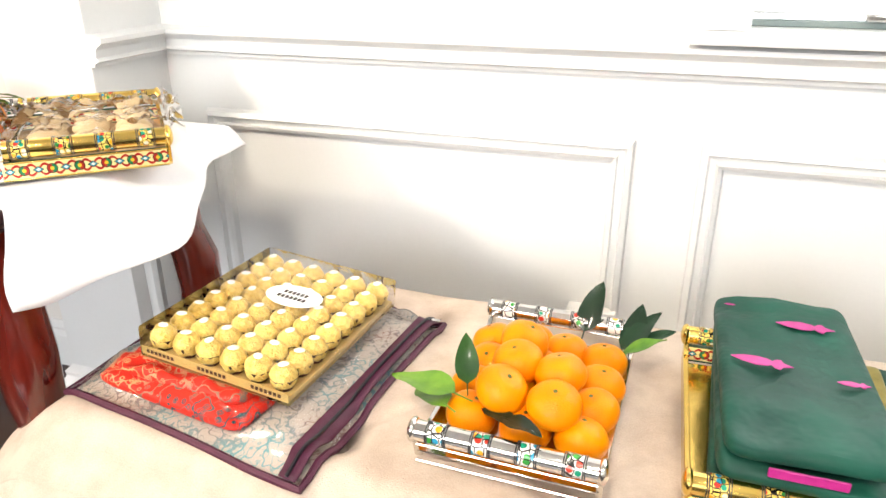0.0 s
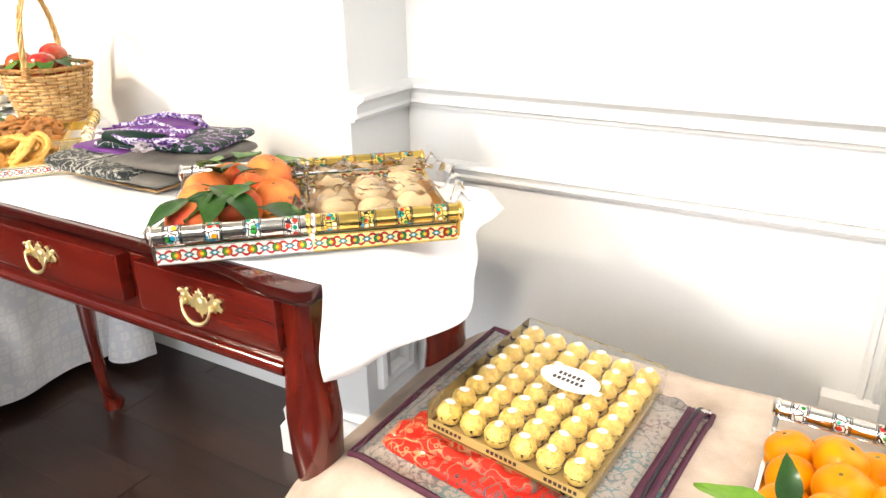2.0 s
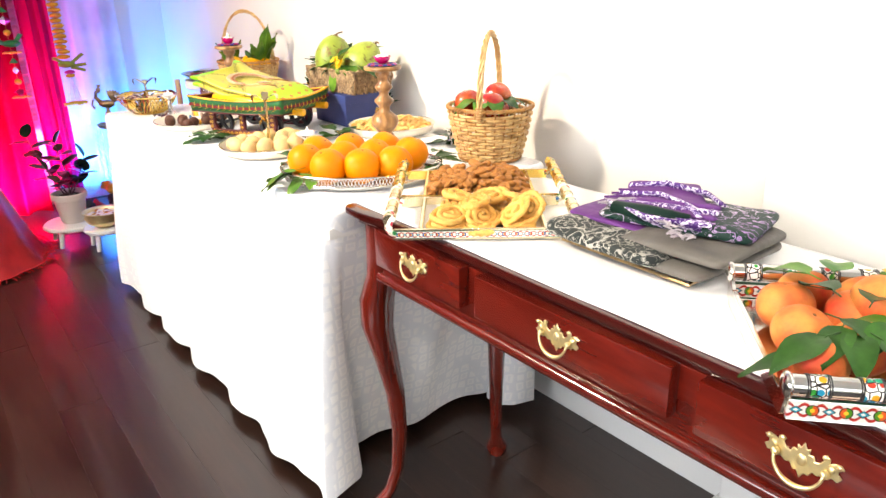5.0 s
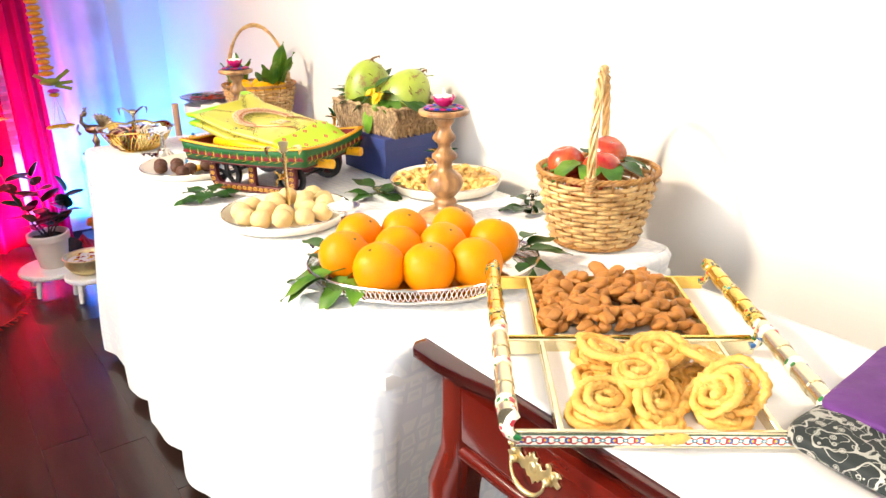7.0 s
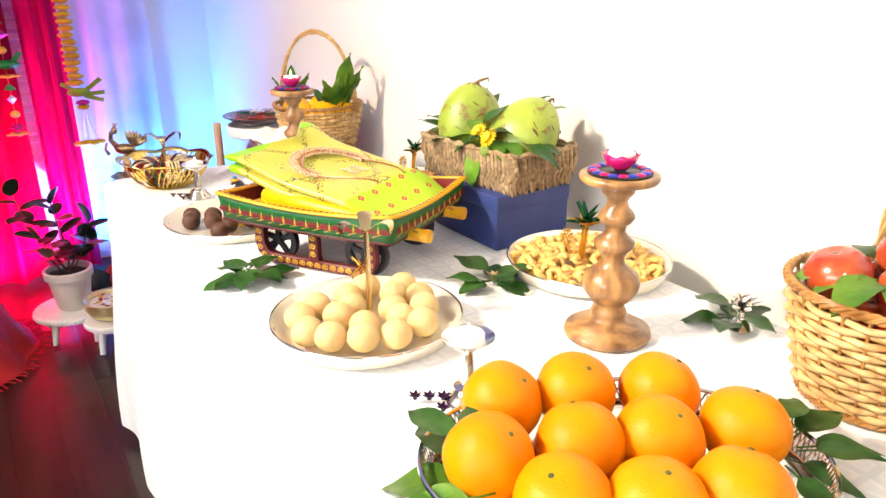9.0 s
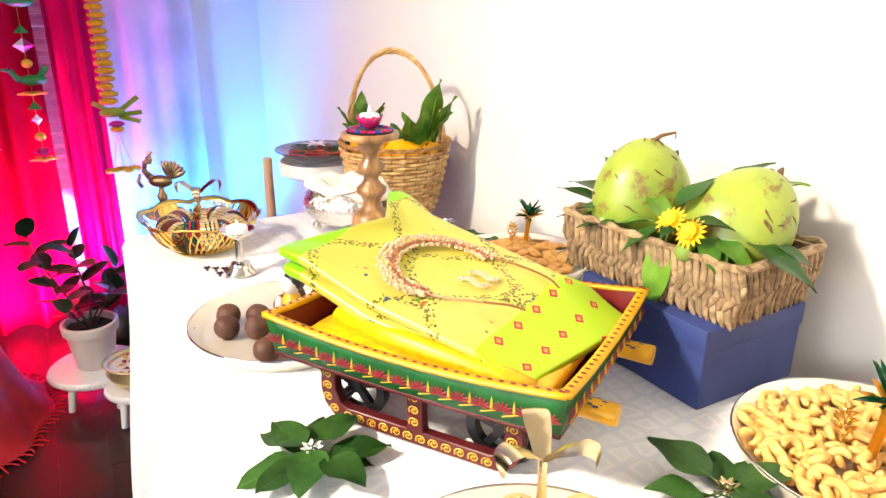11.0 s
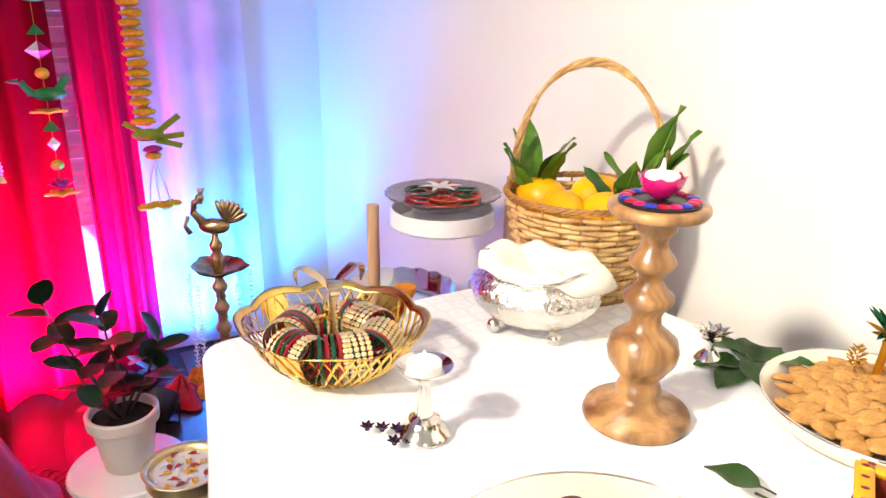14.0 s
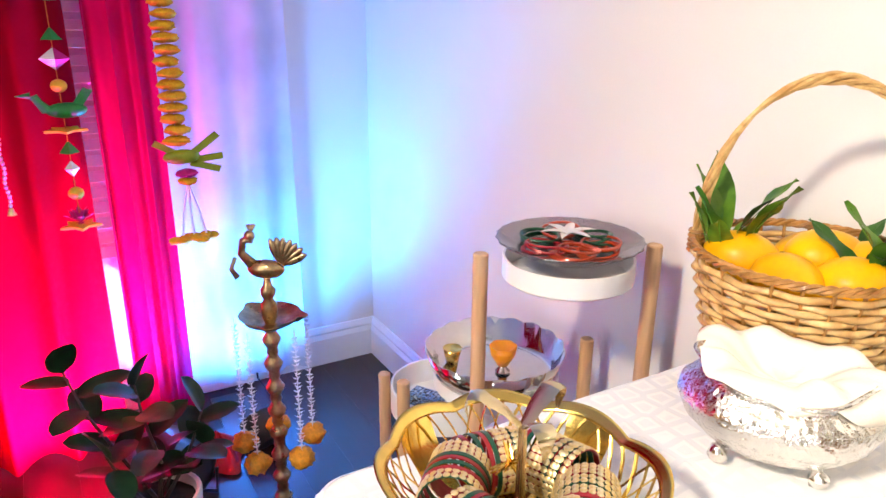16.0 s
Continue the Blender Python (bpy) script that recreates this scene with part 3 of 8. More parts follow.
def rounded(t, x0, x1, y0, y1, r):
    """A point and outward direction on a rounded rectangle, counter-clockwise from its front left."""
    w, d = x1 - x0 - 2 * r, y1 - y0 - 2 * r
    q = math.pi * r / 2
    total = 2 * (w + d) + 4 * q
    s = (t % 1) * total
    for length, kind, cx, cy, a in ((w, 0, x0 + r, y0, 0), (q, 1, x1 - r, y0 + r, -90), (d, 2, x1, y0 + r, 0), (q, 1, x1 - r, y1 - r, 0), (w, 3, x1 - r, y1, 0), (q, 1, x0 + r, y1 - r, 90), (d, 4, x0, y1 - r, 0), (q, 1, x0 + r, y0 + r, 180)):
        if s <= length:
            if kind == 1:
                b = radians(a + 90 * s / length)
                return cx + r * math.cos(b), cy + r * math.sin(b), math.cos(b), math.sin(b)
            return {0: (cx + s, cy, 0, -1), 2: (cx, cy + s, 1, 0), 3: (cx - s, cy, 0, 1), 4: (cx, cy - s, -1, 0)}[kind]
        s -= length
    return x0 + r, y0, 0, -1


def drape(u, v):
    x, y, nx, ny = rounded(u, TX0, TX1, TY0, TY1, 0.045)
    top = TZ - sag(x)
    if v < 0.08:
        k = v / 0.08 * 0.012
        return Vector((x - nx * (0.012 - k) * 0.9, y - ny * (0.012 - k) * 0.9, top - 0.012 * (k / 0.012) ** 2))
    h = (v - 0.08) / 0.92
    z = top - 0.012 - h * (top - 0.050)
    fold = (0.016 * math.sin(u * 2 * math.pi * 17 + 2 * noise.noise(Vector((u * 30, 0, 0)))) + 0.010 * noise.noise(Vector((u * 60, h * 1.5, 3)))) * smooth(h, 0.0, 0.9)
    flare = 0.045 * smooth(h, 0, 1) if ny < -0.5 else 0.0
    if nx > 0.3:
        flare = -0.17 * h * nx
    if nx < -0.3:
        flare = -0.06 * h * -nx
    if ny > 0.5:
        fold *= 0.3
    return Vector((x + nx * (fold + flare), y + ny * (fold + flare), max(z, 0.012)))


bm = grid(520, 26, drape, closed_u=True)
top = grid(90, 30, lambda u, v: Vector((TX0 + 0.011 + (TX1 - TX0 - 0.022) * u, TY0 + 0.011 + (TY1 - TY0 - 0.022) * v, TZ + 0.0012 * noise.noise(Vector((u * 16, v * 6, 2))) + 0.0006 * noise.noise(Vector((u * 50, v * 20, 2))))))
for v in top.verts:
    v.co.z -= sag(v.co.x)
    for cx in (TX0 + 0.045, TX1 - 0.045):
        for cy in (TY0 + 0.045, TY1 - 0.045):
            dx, dy = (v.co.x - cx) * (1 if cx > -2 else -1), (v.co.y - cy) * (1 if cy > 1.9 else -1)
            if dx > 0 and dy > 0 and math.hypot(dx, dy) > 0.034:
                k = 0.034 / math.hypot(dx, dy)
                v.co.x, v.co.y = cx + (v.co.x - cx) * k, cy + (v.co.y - cy) * k
join(top, bm)
ob = part("tablecloth", bm, M_CLOTH, category="tablecloth", label="white damask cloth over the long table, falling in folds", smooth="all")

# tufted bench
BX0, BX1, BY0, BY1, BZ = -0.50, 1.0, 1.53, 2.10, 0.522
ben = hull("bench", (0, 0, 0), label="tufted bench upholstered in beige linen", category="bench")
TUFTS = [(BX0 + 0.165 + i * 0.27 + (0.135 if j % 2 else 0), BY0 + 0.14 + j * 0.145) for j in range(3) for i in range(5 + (j % 2 == 0))]


def cushion(u, v):
    x, y = BX0 + (BX1 - BX0) * u, BY0 + (BY1 - BY0) * v
    ex, ey = min(u, 1 - u) * (BX1 - BX0), min(v, 1 - v) * (BY1 - BY0)
    z = BZ - 0.075 * (1 - smooth(ex, -0.03, 0.11)) - 0.06 * (1 - smooth(ey, -0.03, 0.09))
    for tx, ty in TUFTS:
        d = math.hypot(x - tx, y - ty)
        if d < 0.2:
            z -= 0.026 * math.exp(-(d / 0.028) ** 2) + 0.006 * math.exp(-(d / 0.07) ** 2)
    near = sorted(TUFTS, key=lambda t: (t[0] - x) ** 2 + (t[1] - y) ** 2)[:2]
    a, b = Vector(near[0]), Vector(near[1])
    if (a - b).length < 0.24:
        ab = b - a
        k = clamp((Vector((x, y)) - a).dot(ab) / ab.length_squared)
        dd = (Vector((x, y)) - a - ab * k).length
        z -= 0.005 * math.exp(-(dd / 0.008) ** 2)
    return Vector((x, y, z + 0.0015 * noise.noise(Vector((x * 14, y * 14, 0)))))


bm = grid(150, 60, cushion)

def bench_side(u, v):
    x, y, nx, ny = rounded(u, BX0, BX1, BY0, BY1, 0.03)
    top = cushion(clamp((x - BX0) / (BX1 - BX0)), clamp((y - BY0) / (BY1 - BY0)))
    z = top.z + 0.002 - v * (top.z - 0.345)
    o = 0.018 * math.sin(math.pi * min(1, v * 1.15)) - 0.004 - 0.02 * smooth(v, 0.8, 1)
    return Vector((x + nx * o, y + ny * o, z))
grid(160, 12, bench_side, bm, closed_u=True)
part("cushion", bm, M_LINEN, ben, "buttoned beige linen cushion", smooth="all")
for tx, ty in TUFTS:
    if tx < BX1 - 0.05:
        z = cushion((tx - BX0) / (BX1 - BX0), (ty - BY0) / (BY1 - BY0)).z
        part("button", ball(0.0115, (tx, ty, z + 0.003), 14, 8, (1, 1, 0.5)), M_LINEN, ben)
bm = tube([(BX0 + 0.27, BY0 - 0.006, 0.36), (BX0 + 0.25, BY0 - 0.014, 0.42), (BX0 + 0.255, BY0 + 0.01, 0.475), (BX0 + 0.29, BY0 + 0.05, 0.50), (BX0 + 0.33, BY0 + 0.11, 0.497)], 0.002, 5)
part("piping", bm, M_LINEN, ben)
part("frame", box(BX0 + 0.03, BX1 - 0.03, BY0 + 0.03, BY1 - 0.03, 0.30, 0.350, 0.004), M_OAK, ben, "light oak frame")
for x in (BX0 + 0.07, BX1 - 0.07):
    for y in (BY0 + 0.07, BY1 - 0.07):
        part("leg", box(x - 0.025, x + 0.025, y - 0.025, y + 0.025, 0, 0.30, 0.004), M_OAK, ben)


# ---- materials of the things ----
M_WICKER = wood("willow", "#ae7e40", "#e6c486", 0.45, 30.0, (1, 1, 1), 0.15)
M_WICKER_DARK = wood("willow_rim", "#8a5a24", "#c08c48", 0.45, 30.0, (1, 1, 1), 0.15)
M_ORANGE = plain("orange_peel", "#f29000", 0.38, vary=0.12, scale=25, fine=480, relief=0.55, coat=0.0, c2="#e88600", sss=0.0, dist=0.0008, each=0.08)
M_MANDARIN = plain("mandarin_peel", "#f69600", 0.34, vary=0.15, scale=30, fine=520, relief=0.6, coat=0.03, c2="#ee8600", sss=0.0, dist=0.0008, each=0.12)
M_STEM = plain("green_stem", "#4d5a22", 0.7, vary=0.3)
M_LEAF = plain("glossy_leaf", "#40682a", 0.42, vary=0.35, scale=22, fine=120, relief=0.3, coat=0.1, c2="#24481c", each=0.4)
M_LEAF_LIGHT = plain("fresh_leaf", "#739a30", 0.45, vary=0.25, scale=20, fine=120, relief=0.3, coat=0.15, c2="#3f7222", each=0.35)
M_LEAF_DARK = plain("dark_leaf", "#24402a", 0.42, vary=0.3, scale=30, fine=120, relief=0.25, coat=0.25, c2="#142c1c", each=0.4)
M_RED_APPLE = plain("apple_skin", "#a81c22", 0.25, vary=0.3, scale=20, relief=0.05, coat=0.4, c2="#c9602c", each=0.2)
M_PEACH = plain("peach_skin", "#f0a050", 0.5, vary=0.25, scale=16, c2="#d4432e", relief=0.1, each=0.15)
M_COCONUT = plain("green_coconut_skin", "#a2b040", 0.4, vary=0.2, scale=10, fine=60, relief=0.25, c2="#7e9430", spots=("#7a6230", 22.0, 0.54), coat=0.1)
M_HUSK = plain("dry_husk", "#7a5a34", 0.8, vary=0.4, scale=50, relief=0.6)
M_MANGO = plain("mango_skin", "#f6ba0c", 0.38, vary=0.12, scale=16, c2="#eaa008", spots=("#5a3a14", 40.0, 0.74), relief=0.1, coat=0.15, each=0.1)
M_GUAVA = plain("small_green_fruit", "#7f9a3c", 0.4, vary=0.2, scale=60)
M_YELLOW_FLOWER = plain("yellow_petals", "#f0c818", 0.6, vary=0.15, scale=60)
M_CANDLEWOOD = wood("turned_mango_wood", "#5e3a1e", "#cf9c60", 0.35, 22.0, (1, 1, 0.35), 0.25)
M_WAX = plain("white_wax", "#f4f1ea", 0.45, vary=0.03, sss=0.2, relief=0.05)
M_PINK_GLASS = plain("pink_glass", "#e8187c", 0.12, vary=0.1, trans=0.35, coat=0.5)
M_BLUE_BOX = plain("navy_cloth_box", "#2c3c78", 0.6, vary=0.15, scale=18, fine=300, relief=0.25)
M_HYACINTH = wood("water_hyacinth", "#6e5236", "#c4a67c", 0.65, 60.0, (1, 1, 1), 0.0, each=0.3)
for mat in (M_ORANGE, M_MANDARIN, M_LEAF, M_LEAF_LIGHT, M_LEAF_DARK, M_PEACH, M_MANGO):
    mat.node_tree.nodes["Principled BSDF"].inputs["Specular IOR Level"].default_value = 0.18
M_CASHEW = plain("cashew", "#ecc272", 0.45, vary=0.2, scale=60, c2="#daa656", relief=0.2, sss=0.05)
M_PEDA = plain("milk_sweet", "#dcbe84", 0.6, vary=0.1, scale=60, fine=300, relief=0.3, sss=0.1, each=0.06)
M_LADDU = plain("brown_laddu", "#643a26", 0.6, vary=0.35, scale=70, fine=260, relief=0.7, each=0.15)
M_SNACK = plain("fried_dough", "#b4742c", 0.6, vary=0.35, scale=50, fine=260, relief=0.6, c2="#9a6628")
M_CHAKLI = plain("fried_spiral", "#f2c064", 0.55, vary=0.25, scale=70, fine=230, relief=1.0, c2="#e4a646", each=0.1, dist=0.002)
M_COOKIE = plain("baked_cookie", "#d0a058", 0.8, vary=0.35, scale=90, fine=260, relief=1.0, c2="#b07c3c", dist=0.002)
M_PALE_COOKIE = plain("pale_cookie", "#ecd0a0", 0.7, vary=0.2, scale=60, relief=0.4, each=0.15)
M_ENAMEL_S = cells("enamel_on_silver", ["#1f8a6a", "#c23a28", "#e8e4da", "#2a8fb0", "#e8a022", "#2f8a34"], "#ece9e0", 110.0, 0.25, 0.15, 0.06)
M_ENAMEL_G = cells("enamel_on_gold", ["#1f8a6a", "#c23a28", "#f0e8c8", "#2a8fb0", "#e8a022", "#2f7a34"], "#e8c860", 150.0, 0.25, 0.25, 0.06)


def floral(name, ground, metal, period, mid, tall, first="#d8561c", second="#4c8a1c"):
    """An enamelled strip: round flowers in two colours, pale lozenges and red tendrils between dark borders."""
    m, nt, bs = nodes_of(name)
    sep = nt.nodes.new("ShaderNodeSeparateXYZ")
    nt.links.new(coords(nt), sep.inputs[0])

    def mn(op, a, b=0.0, c=None):
        n = nt.nodes.new("ShaderNodeMath")
        n.operation = op
        for i, s in enumerate((a, b) if c is None else (a, b, c)):
            if isinstance(s, (int, float)):
                n.inputs[i].default_value = s
            else:
                nt.links.new(s, n.inputs[i])
        return n.outputs[0]
    x, z = mn("ADD", sep.outputs[0], 1.0), mn("ABSOLUTE", mn("SUBTRACT", sep.outputs[2], mid))
    u = mn("PINGPONG", x, period / 2)
    which = mn("GREATER_THAN", mn("PINGPONG", mn("ADD", x, period / 2), period), period / 2)
    d = mn("SQRT", mn("ADD", mn("MULTIPLY", u, u), mn("MULTIPLY", z, z)))
    loz = mn("ADD", mn("SUBTRACT", period / 2, u), mn("MULTIPLY", z, 1.5))
    tend = mn("ABSOLUTE", mn("SUBTRACT", z, mn("MULTIPLY", mn("SINE", mn("MULTIPLY", u, 2 * math.pi / period)), tall * 0.62)))
    col = mixc(nt, mn("LESS_THAN", tend, tall * 0.16), lin(ground), lin("#b02418"))
    col = mixc(nt, mn("LESS_THAN", loz, tall * 0.62), col, lin("#1c1a16"))
    col = mixc(nt, mn("LESS_THAN", loz, tall * 0.48), col, lin("#2a9ab0"))
    col = mixc(nt, mn("LESS_THAN", loz, tall * 0.25), col, lin("#f0efe6"))
    col = mixc(nt, mn("LESS_THAN", d, tall * 0.60), col, lin("#1c1a16"))
    col = mixc(nt, mn("LESS_THAN", d, tall * 0.50), col, mixc(nt, which, lin(first), lin(second)))
    col = mixc(nt, mn("LESS_THAN", d, tall * 0.22), col, lin("#e8c030"))
    col = mixc(nt, mn("GREATER_THAN", z, tall * 0.88), col, lin("#1f4a34"))
    nt.links.new(col, bs.inputs["Base Color"])
    bs.inputs["Roughness"].default_value, bs.inputs["Metallic"].default_value = 0.28, metal
    bs.inputs["Coat Weight"].default_value = 0.3
    bump(nt, bs, d, 0.2, 0.001)
    return m


M_STRIP_S = floral("floral_enamel_on_silver", "#e6e6e0", 0.2, 0.030, 0.014, 0.0105)
M_STRIP_G = floral("floral_enamel_on_gold", "#efe0a0", 0.25, 0.030, 0.014, 0.0105, "#a8241a", "#1c7a48")
M_STRIP_W = floral("floral_enamel_on_cream", "#f2eedf", 0.0, 0.022, 0.0105, 0.0062, "#b8283c", "#2a5cb0")
M_BLACK = plain("black_paint", "#16151a", 0.4, vary=0.2)
M_CRINKLE = clear("clear_wrap", "#fbfbfb", 0.08, 1.35)
M_CLEARBOX = clear("clear_plastic", "#ffffff", 0.03, 1.4)


def at_rot(x, y, z, rz=0, rx=0, ry=0, s=1.0):
    return Matrix.LocRotScale((x, y, z), Euler([radians(a) for a in (rx, ry, rz)]), (s, s, s))


def painted(bm, i):
    for f in bm.faces:
        f.material_index = i
    return bm


def loose_leaf(parent, x, y, z, rz, length=0.06, width=0.032, mat=None, rx=0, ry=0, curl=0.2, fold=0.09, wav=0.05, name="leaf"):
    return part(name, leaf(length, width, m=at_rot(x, y, z, rz, rx, ry), curl=curl, fold=fold, wav=wav, tip=0.1), mat or M_LEAF, parent, smooth="all")


def sprig(loc, rz, n, label, length=0.062, mat=None, flower=None, spread=1.0, squash=0.7):
    """Leaves on a short twig, lying on the cloth, round a small silver or white heart."""
    ob = hull("leaf_sprig", loc, rz, label=label, category="leaves", group="leaf sprigs on the long table")
    for k in range(n):
        a = 360 * k / n + random.uniform(-18, 18)
        r = random.uniform(0.004, 0.022) * spread
        L = length * random.uniform(0.8, 1.15)
        loose_leaf(ob, r * math.cos(radians(a)), squash * r * math.sin(radians(a)), 0.004 + 0.004 * random.random() + 0.012 * (k % 3 == 0), a, L, L * 0.68, mat, ry=random.uniform(-16, 4), curl=0.12)
    part("twig", tube([(-0.02, 0, 0.004), (0, 0.003, 0.009), (0.024, -0.004, 0.005)], 0.0013, 5), M_STEM, ob)
    if flower:
        bm = bmesh.new()
        for k in range(7):
            leaf(0.014, 0.008, bm, at_rot(0, 0, 0.012, k * 51, 0, -25), curl=-0.1)
        ball(0.003, (0, 0, 0.015), 8, 6, bm=bm)
        part("flower", bm, flower, ob, "small gold and white flower ornament")
    return ob


def woven_basket(name, loc, rz, rb, rt, h, label, handle_h, rows=15, ax=1.0, mats=(None, None)):
    """A round willow basket: stakes, woven rows, rolled rim, foot and a twisted arched handle."""
    m, md = mats[0] or M_WICKER, mats[1] or M_WICKER_DARK
    ob = hull(name, loc, rz, label=label, category="basket", group="willow baskets")
    nst = 26
    rad = lambda z: rb + (rt - rb) * (z / h) ** 0.85
    bm = bmesh.new()
    for i in range(rows):
        z = 0.012 + (h - 0.026) * i / (rows - 1)
        ph = math.pi * (i % 2)
        pts = []
        for k in range(nst * 5):
            a = 2 * math.pi * k / (nst * 5)
            r = rad(z) + 0.0032 * math.sin(a * nst / 2 + ph)
            pts.append((ax * r * math.cos(a), r * math.sin(a), z + 0.0008 * math.sin(a * 3 + i * 2)))
        tube(pts, (h - 0.02) / rows * 0.52, 5, bm, closed=True)
    part("weave", bm, m, ob, smooth="all")
    bm = bmesh.new()
    for k in range(nst):
        a = 2 * math.pi * (k + 0.5) / nst
        tube([(ax * rad(z) * math.cos(a), rad(z) * math.sin(a), z) for z in (0.004, h * 0.5, h)], 0.0022, 5, bm)
    part("stake", bm, md, ob, kind="stuff")
    for zz, rr, thick in ((h, rad(h) + 0.001, 0.0052), (0.004, rad(0) + 0.002, 0.0042)):
        bm = bmesh.new()
        for s in range(3):
            tube([(ax * (rr + thick * 0.6 * math.cos(a * 20 + s * 2.1)) * math.cos(a), (rr + thick * 0.6 * math.cos(a * 20 + s * 2.1)) * math.sin(a), zz + thick * 0.6 * math.sin(a * 20 + s * 2.1)) for a in [2 * math.pi * k / 160 for k in range(160)]], thick * 0.55, 5, bm, closed=True)
        part("rim" if zz > 0.02 else "foot", bm, md, ob)
    part("bottom", lathe([(0, 0.006), (rb * 0.98, 0.006), (rb * 0.98, 0.010), (0, 0.010)], 28, ax=ax), md, ob)
    bm = bmesh.new()
    R = rad(h) * ax
    H = handle_h - h
    for s in range(5):
        pts = []
        for k in range(91):
            t = k / 90
            a = math.pi * t
            q = 0.0052 * (1 if s else 0.2)
            th = t * 26 + s * 2 * math.pi / 4
            cx, cz = -R * math.cos(a), h - 0.02 + (H + 0.02) * math.sin(a) ** 0.85
            pts.append((cx + q * math.cos(th) * math.cos(a), q * math.sin(th), cz + q * math.cos(th) * math.sin(a)))
        tube(pts, 0.0028, 5, bm)
    part("handle", bm, m, ob, "twisted willow handle")
    for sx in (-1, 1):
        bm = bmesh.new()
        for i in range(5):
            tube([(sx * R + 0.0085 * math.cos(a), 0.0085 * math.sin(a), h - 0.016 + i * 0.006) for a in [2 * math.pi * k / 12 for k in range(12)]], 0.0024, 4, bm, closed=True)
        part("binding", bm, md, ob)
    return ob


def fruit(name, loc, r, mat, label, category, group, squash=0.9, dimple=0.12, stem=M_STEM, rz=0, rx=0, ry=0):
    ob = hull(name, loc, rz, label=label, category=category, group=group, rx=rx, ry=ry)

    def w(p):
        q = p.copy()
        d = math.hypot(p.x, p.y)
        if p.z > 0:
            q.z -= dimple * math.exp(-(d / 0.28) ** 2)
        return q
    part("flesh", ball(r, (0, 0, 0), 28, 18, (1, 1, squash), 0.035, 40, warp=w), mat, ob, smooth="all")
    bm = lathe([(0, 0.001), (0.0016, 0.0012), (0.0028, 0.0), (0.0018, -0.002)], 6)
    moved(bm, Matrix.Translation((0, 0, r * squash * (1 - dimple) + 0.0004)))
    part("stem", bm, stem, ob)
    return ob


def round_plate(name, loc, r, h, label, mat=None, floor_mat=None, edge=None):
    ob = hull(name, loc, label=label, category="plate", group="round serving plates")
    part("plate", lathe([(0, 0.004), (r * 0.80, 0.004), (r * 0.9, 0.008), (r * 0.985, h), (r, h + 0.001), (r * 1.005, h - 0.001), (r * 0.93, 0.004), (r * 0.84, 0.0), (0, 0.0)], 72), mat or M_SILVER, ob, smooth="all")
    part("bead", tube([(r * math.cos(a), r * math.sin(a), h) for a in [2 * math.pi * k / 72 for k in range(72)]], 0.0014, 6, closed=True), edge or M_SILVER, ob)
    return ob


def scatter(n, r, least, k=0.0):
    pts = []
    for _ in range(n * 60):
        a, d = random.uniform(0, 2 * math.pi), r * math.sqrt(random.random())
        p = (d * math.cos(a), d * math.sin(a))
        if all((p[0] - q[0]) ** 2 + (p[1] - q[1]) ** 2 > least ** 2 for q in pts):
            pts.append(p)
        if len(pts) >= n:
            break
    return pts


# ---- fruit basket by the wall ----
b1 = woven_basket("wicker_basket", (-1.700, 2.105, TZ + 0.003), 125, 0.074, 0.104, 0.132, "golden willow basket with a tall handle, holding red apples", 0.305, 14)
for i, (x, y, z) in enumerate(((-1.745, 2.07, 0.888), (-1.705, 2.135, 0.902), (-1.675, 2.085, 0.888), (-1.725, 2.15, 0.862), (-1.70, 2.07, 0.85))):
    fruit("apple", (x, y, z), 0.034, M_RED_APPLE, "shiny dark red apple in the willow basket", "apple", "apples in the basket", 0.88, 0.22, M_HUSK, rz=i * 70, rx=random.uniform(-25, 25), ry=random.uniform(-25, 25))
lv = hull("leaf_bunch", (-1.700, 2.105, TZ + 0.135), label="broad green leaves tucked round the apples", category="leaves")
for a, tilt, L in ((-170, 15, 0.07), (-140, 25, 0.08), (-120, 40, 0.07), (-95, 30, 0.085), (-60, 35, 0.08), (-30, 30, 0.08), (5, 20, 0.07), (40, 20, 0.06), (150, -20, 0.06), (100, -10, 0.06)):
    ca, sa = math.cos(radians(a)), math.sin(radians(a))
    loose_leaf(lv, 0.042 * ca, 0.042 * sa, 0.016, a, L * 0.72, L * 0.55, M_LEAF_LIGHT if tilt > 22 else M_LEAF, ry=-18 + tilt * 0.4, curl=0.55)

# ---- tray of oranges ----
og = hull("oval_tray", (-1.747, 1.755, TZ + 0.002), 59, label="oval silver tray with a pierced gallery rim", category="tray")
OA, OB = 0.178, 0.128
part("plate", lathe([(0, 0.003), (0.80, 0.003), (0.93, 0.008), (0.99, 0.013), (0.99, 0.010), (0.90, 0.002), (0.8, 0.0), (0, 0)], 72, ax=OA, ay=OB), M_SILVER, og, smooth="all")
for nm, zz, sc, th in (("rim", 0.034, 1.04, 0.0022), ("band", 0.013, 0.99, 0.0016)):
    part(nm, tube([(OA * sc * math.cos(a), OB * sc * math.sin(a), zz) for a in [2 * math.pi * k / 96 for k in range(96)]], th, 6, closed=True), M_SILVER, og)
bm = bmesh.new()
for k in range(150):
    a, b = 2 * math.pi * k / 150, 2 * math.pi * (k + 1) / 150
    for p, q in ((a, b), (b, a)):
        tube([(OA * 0.99 * math.cos(p), OB * 0.99 * math.sin(p), 0.013), (OA * 1.035 * math.cos(q), OB * 1.035 * math.sin(q), 0.033)], 0.0009, 4, bm)
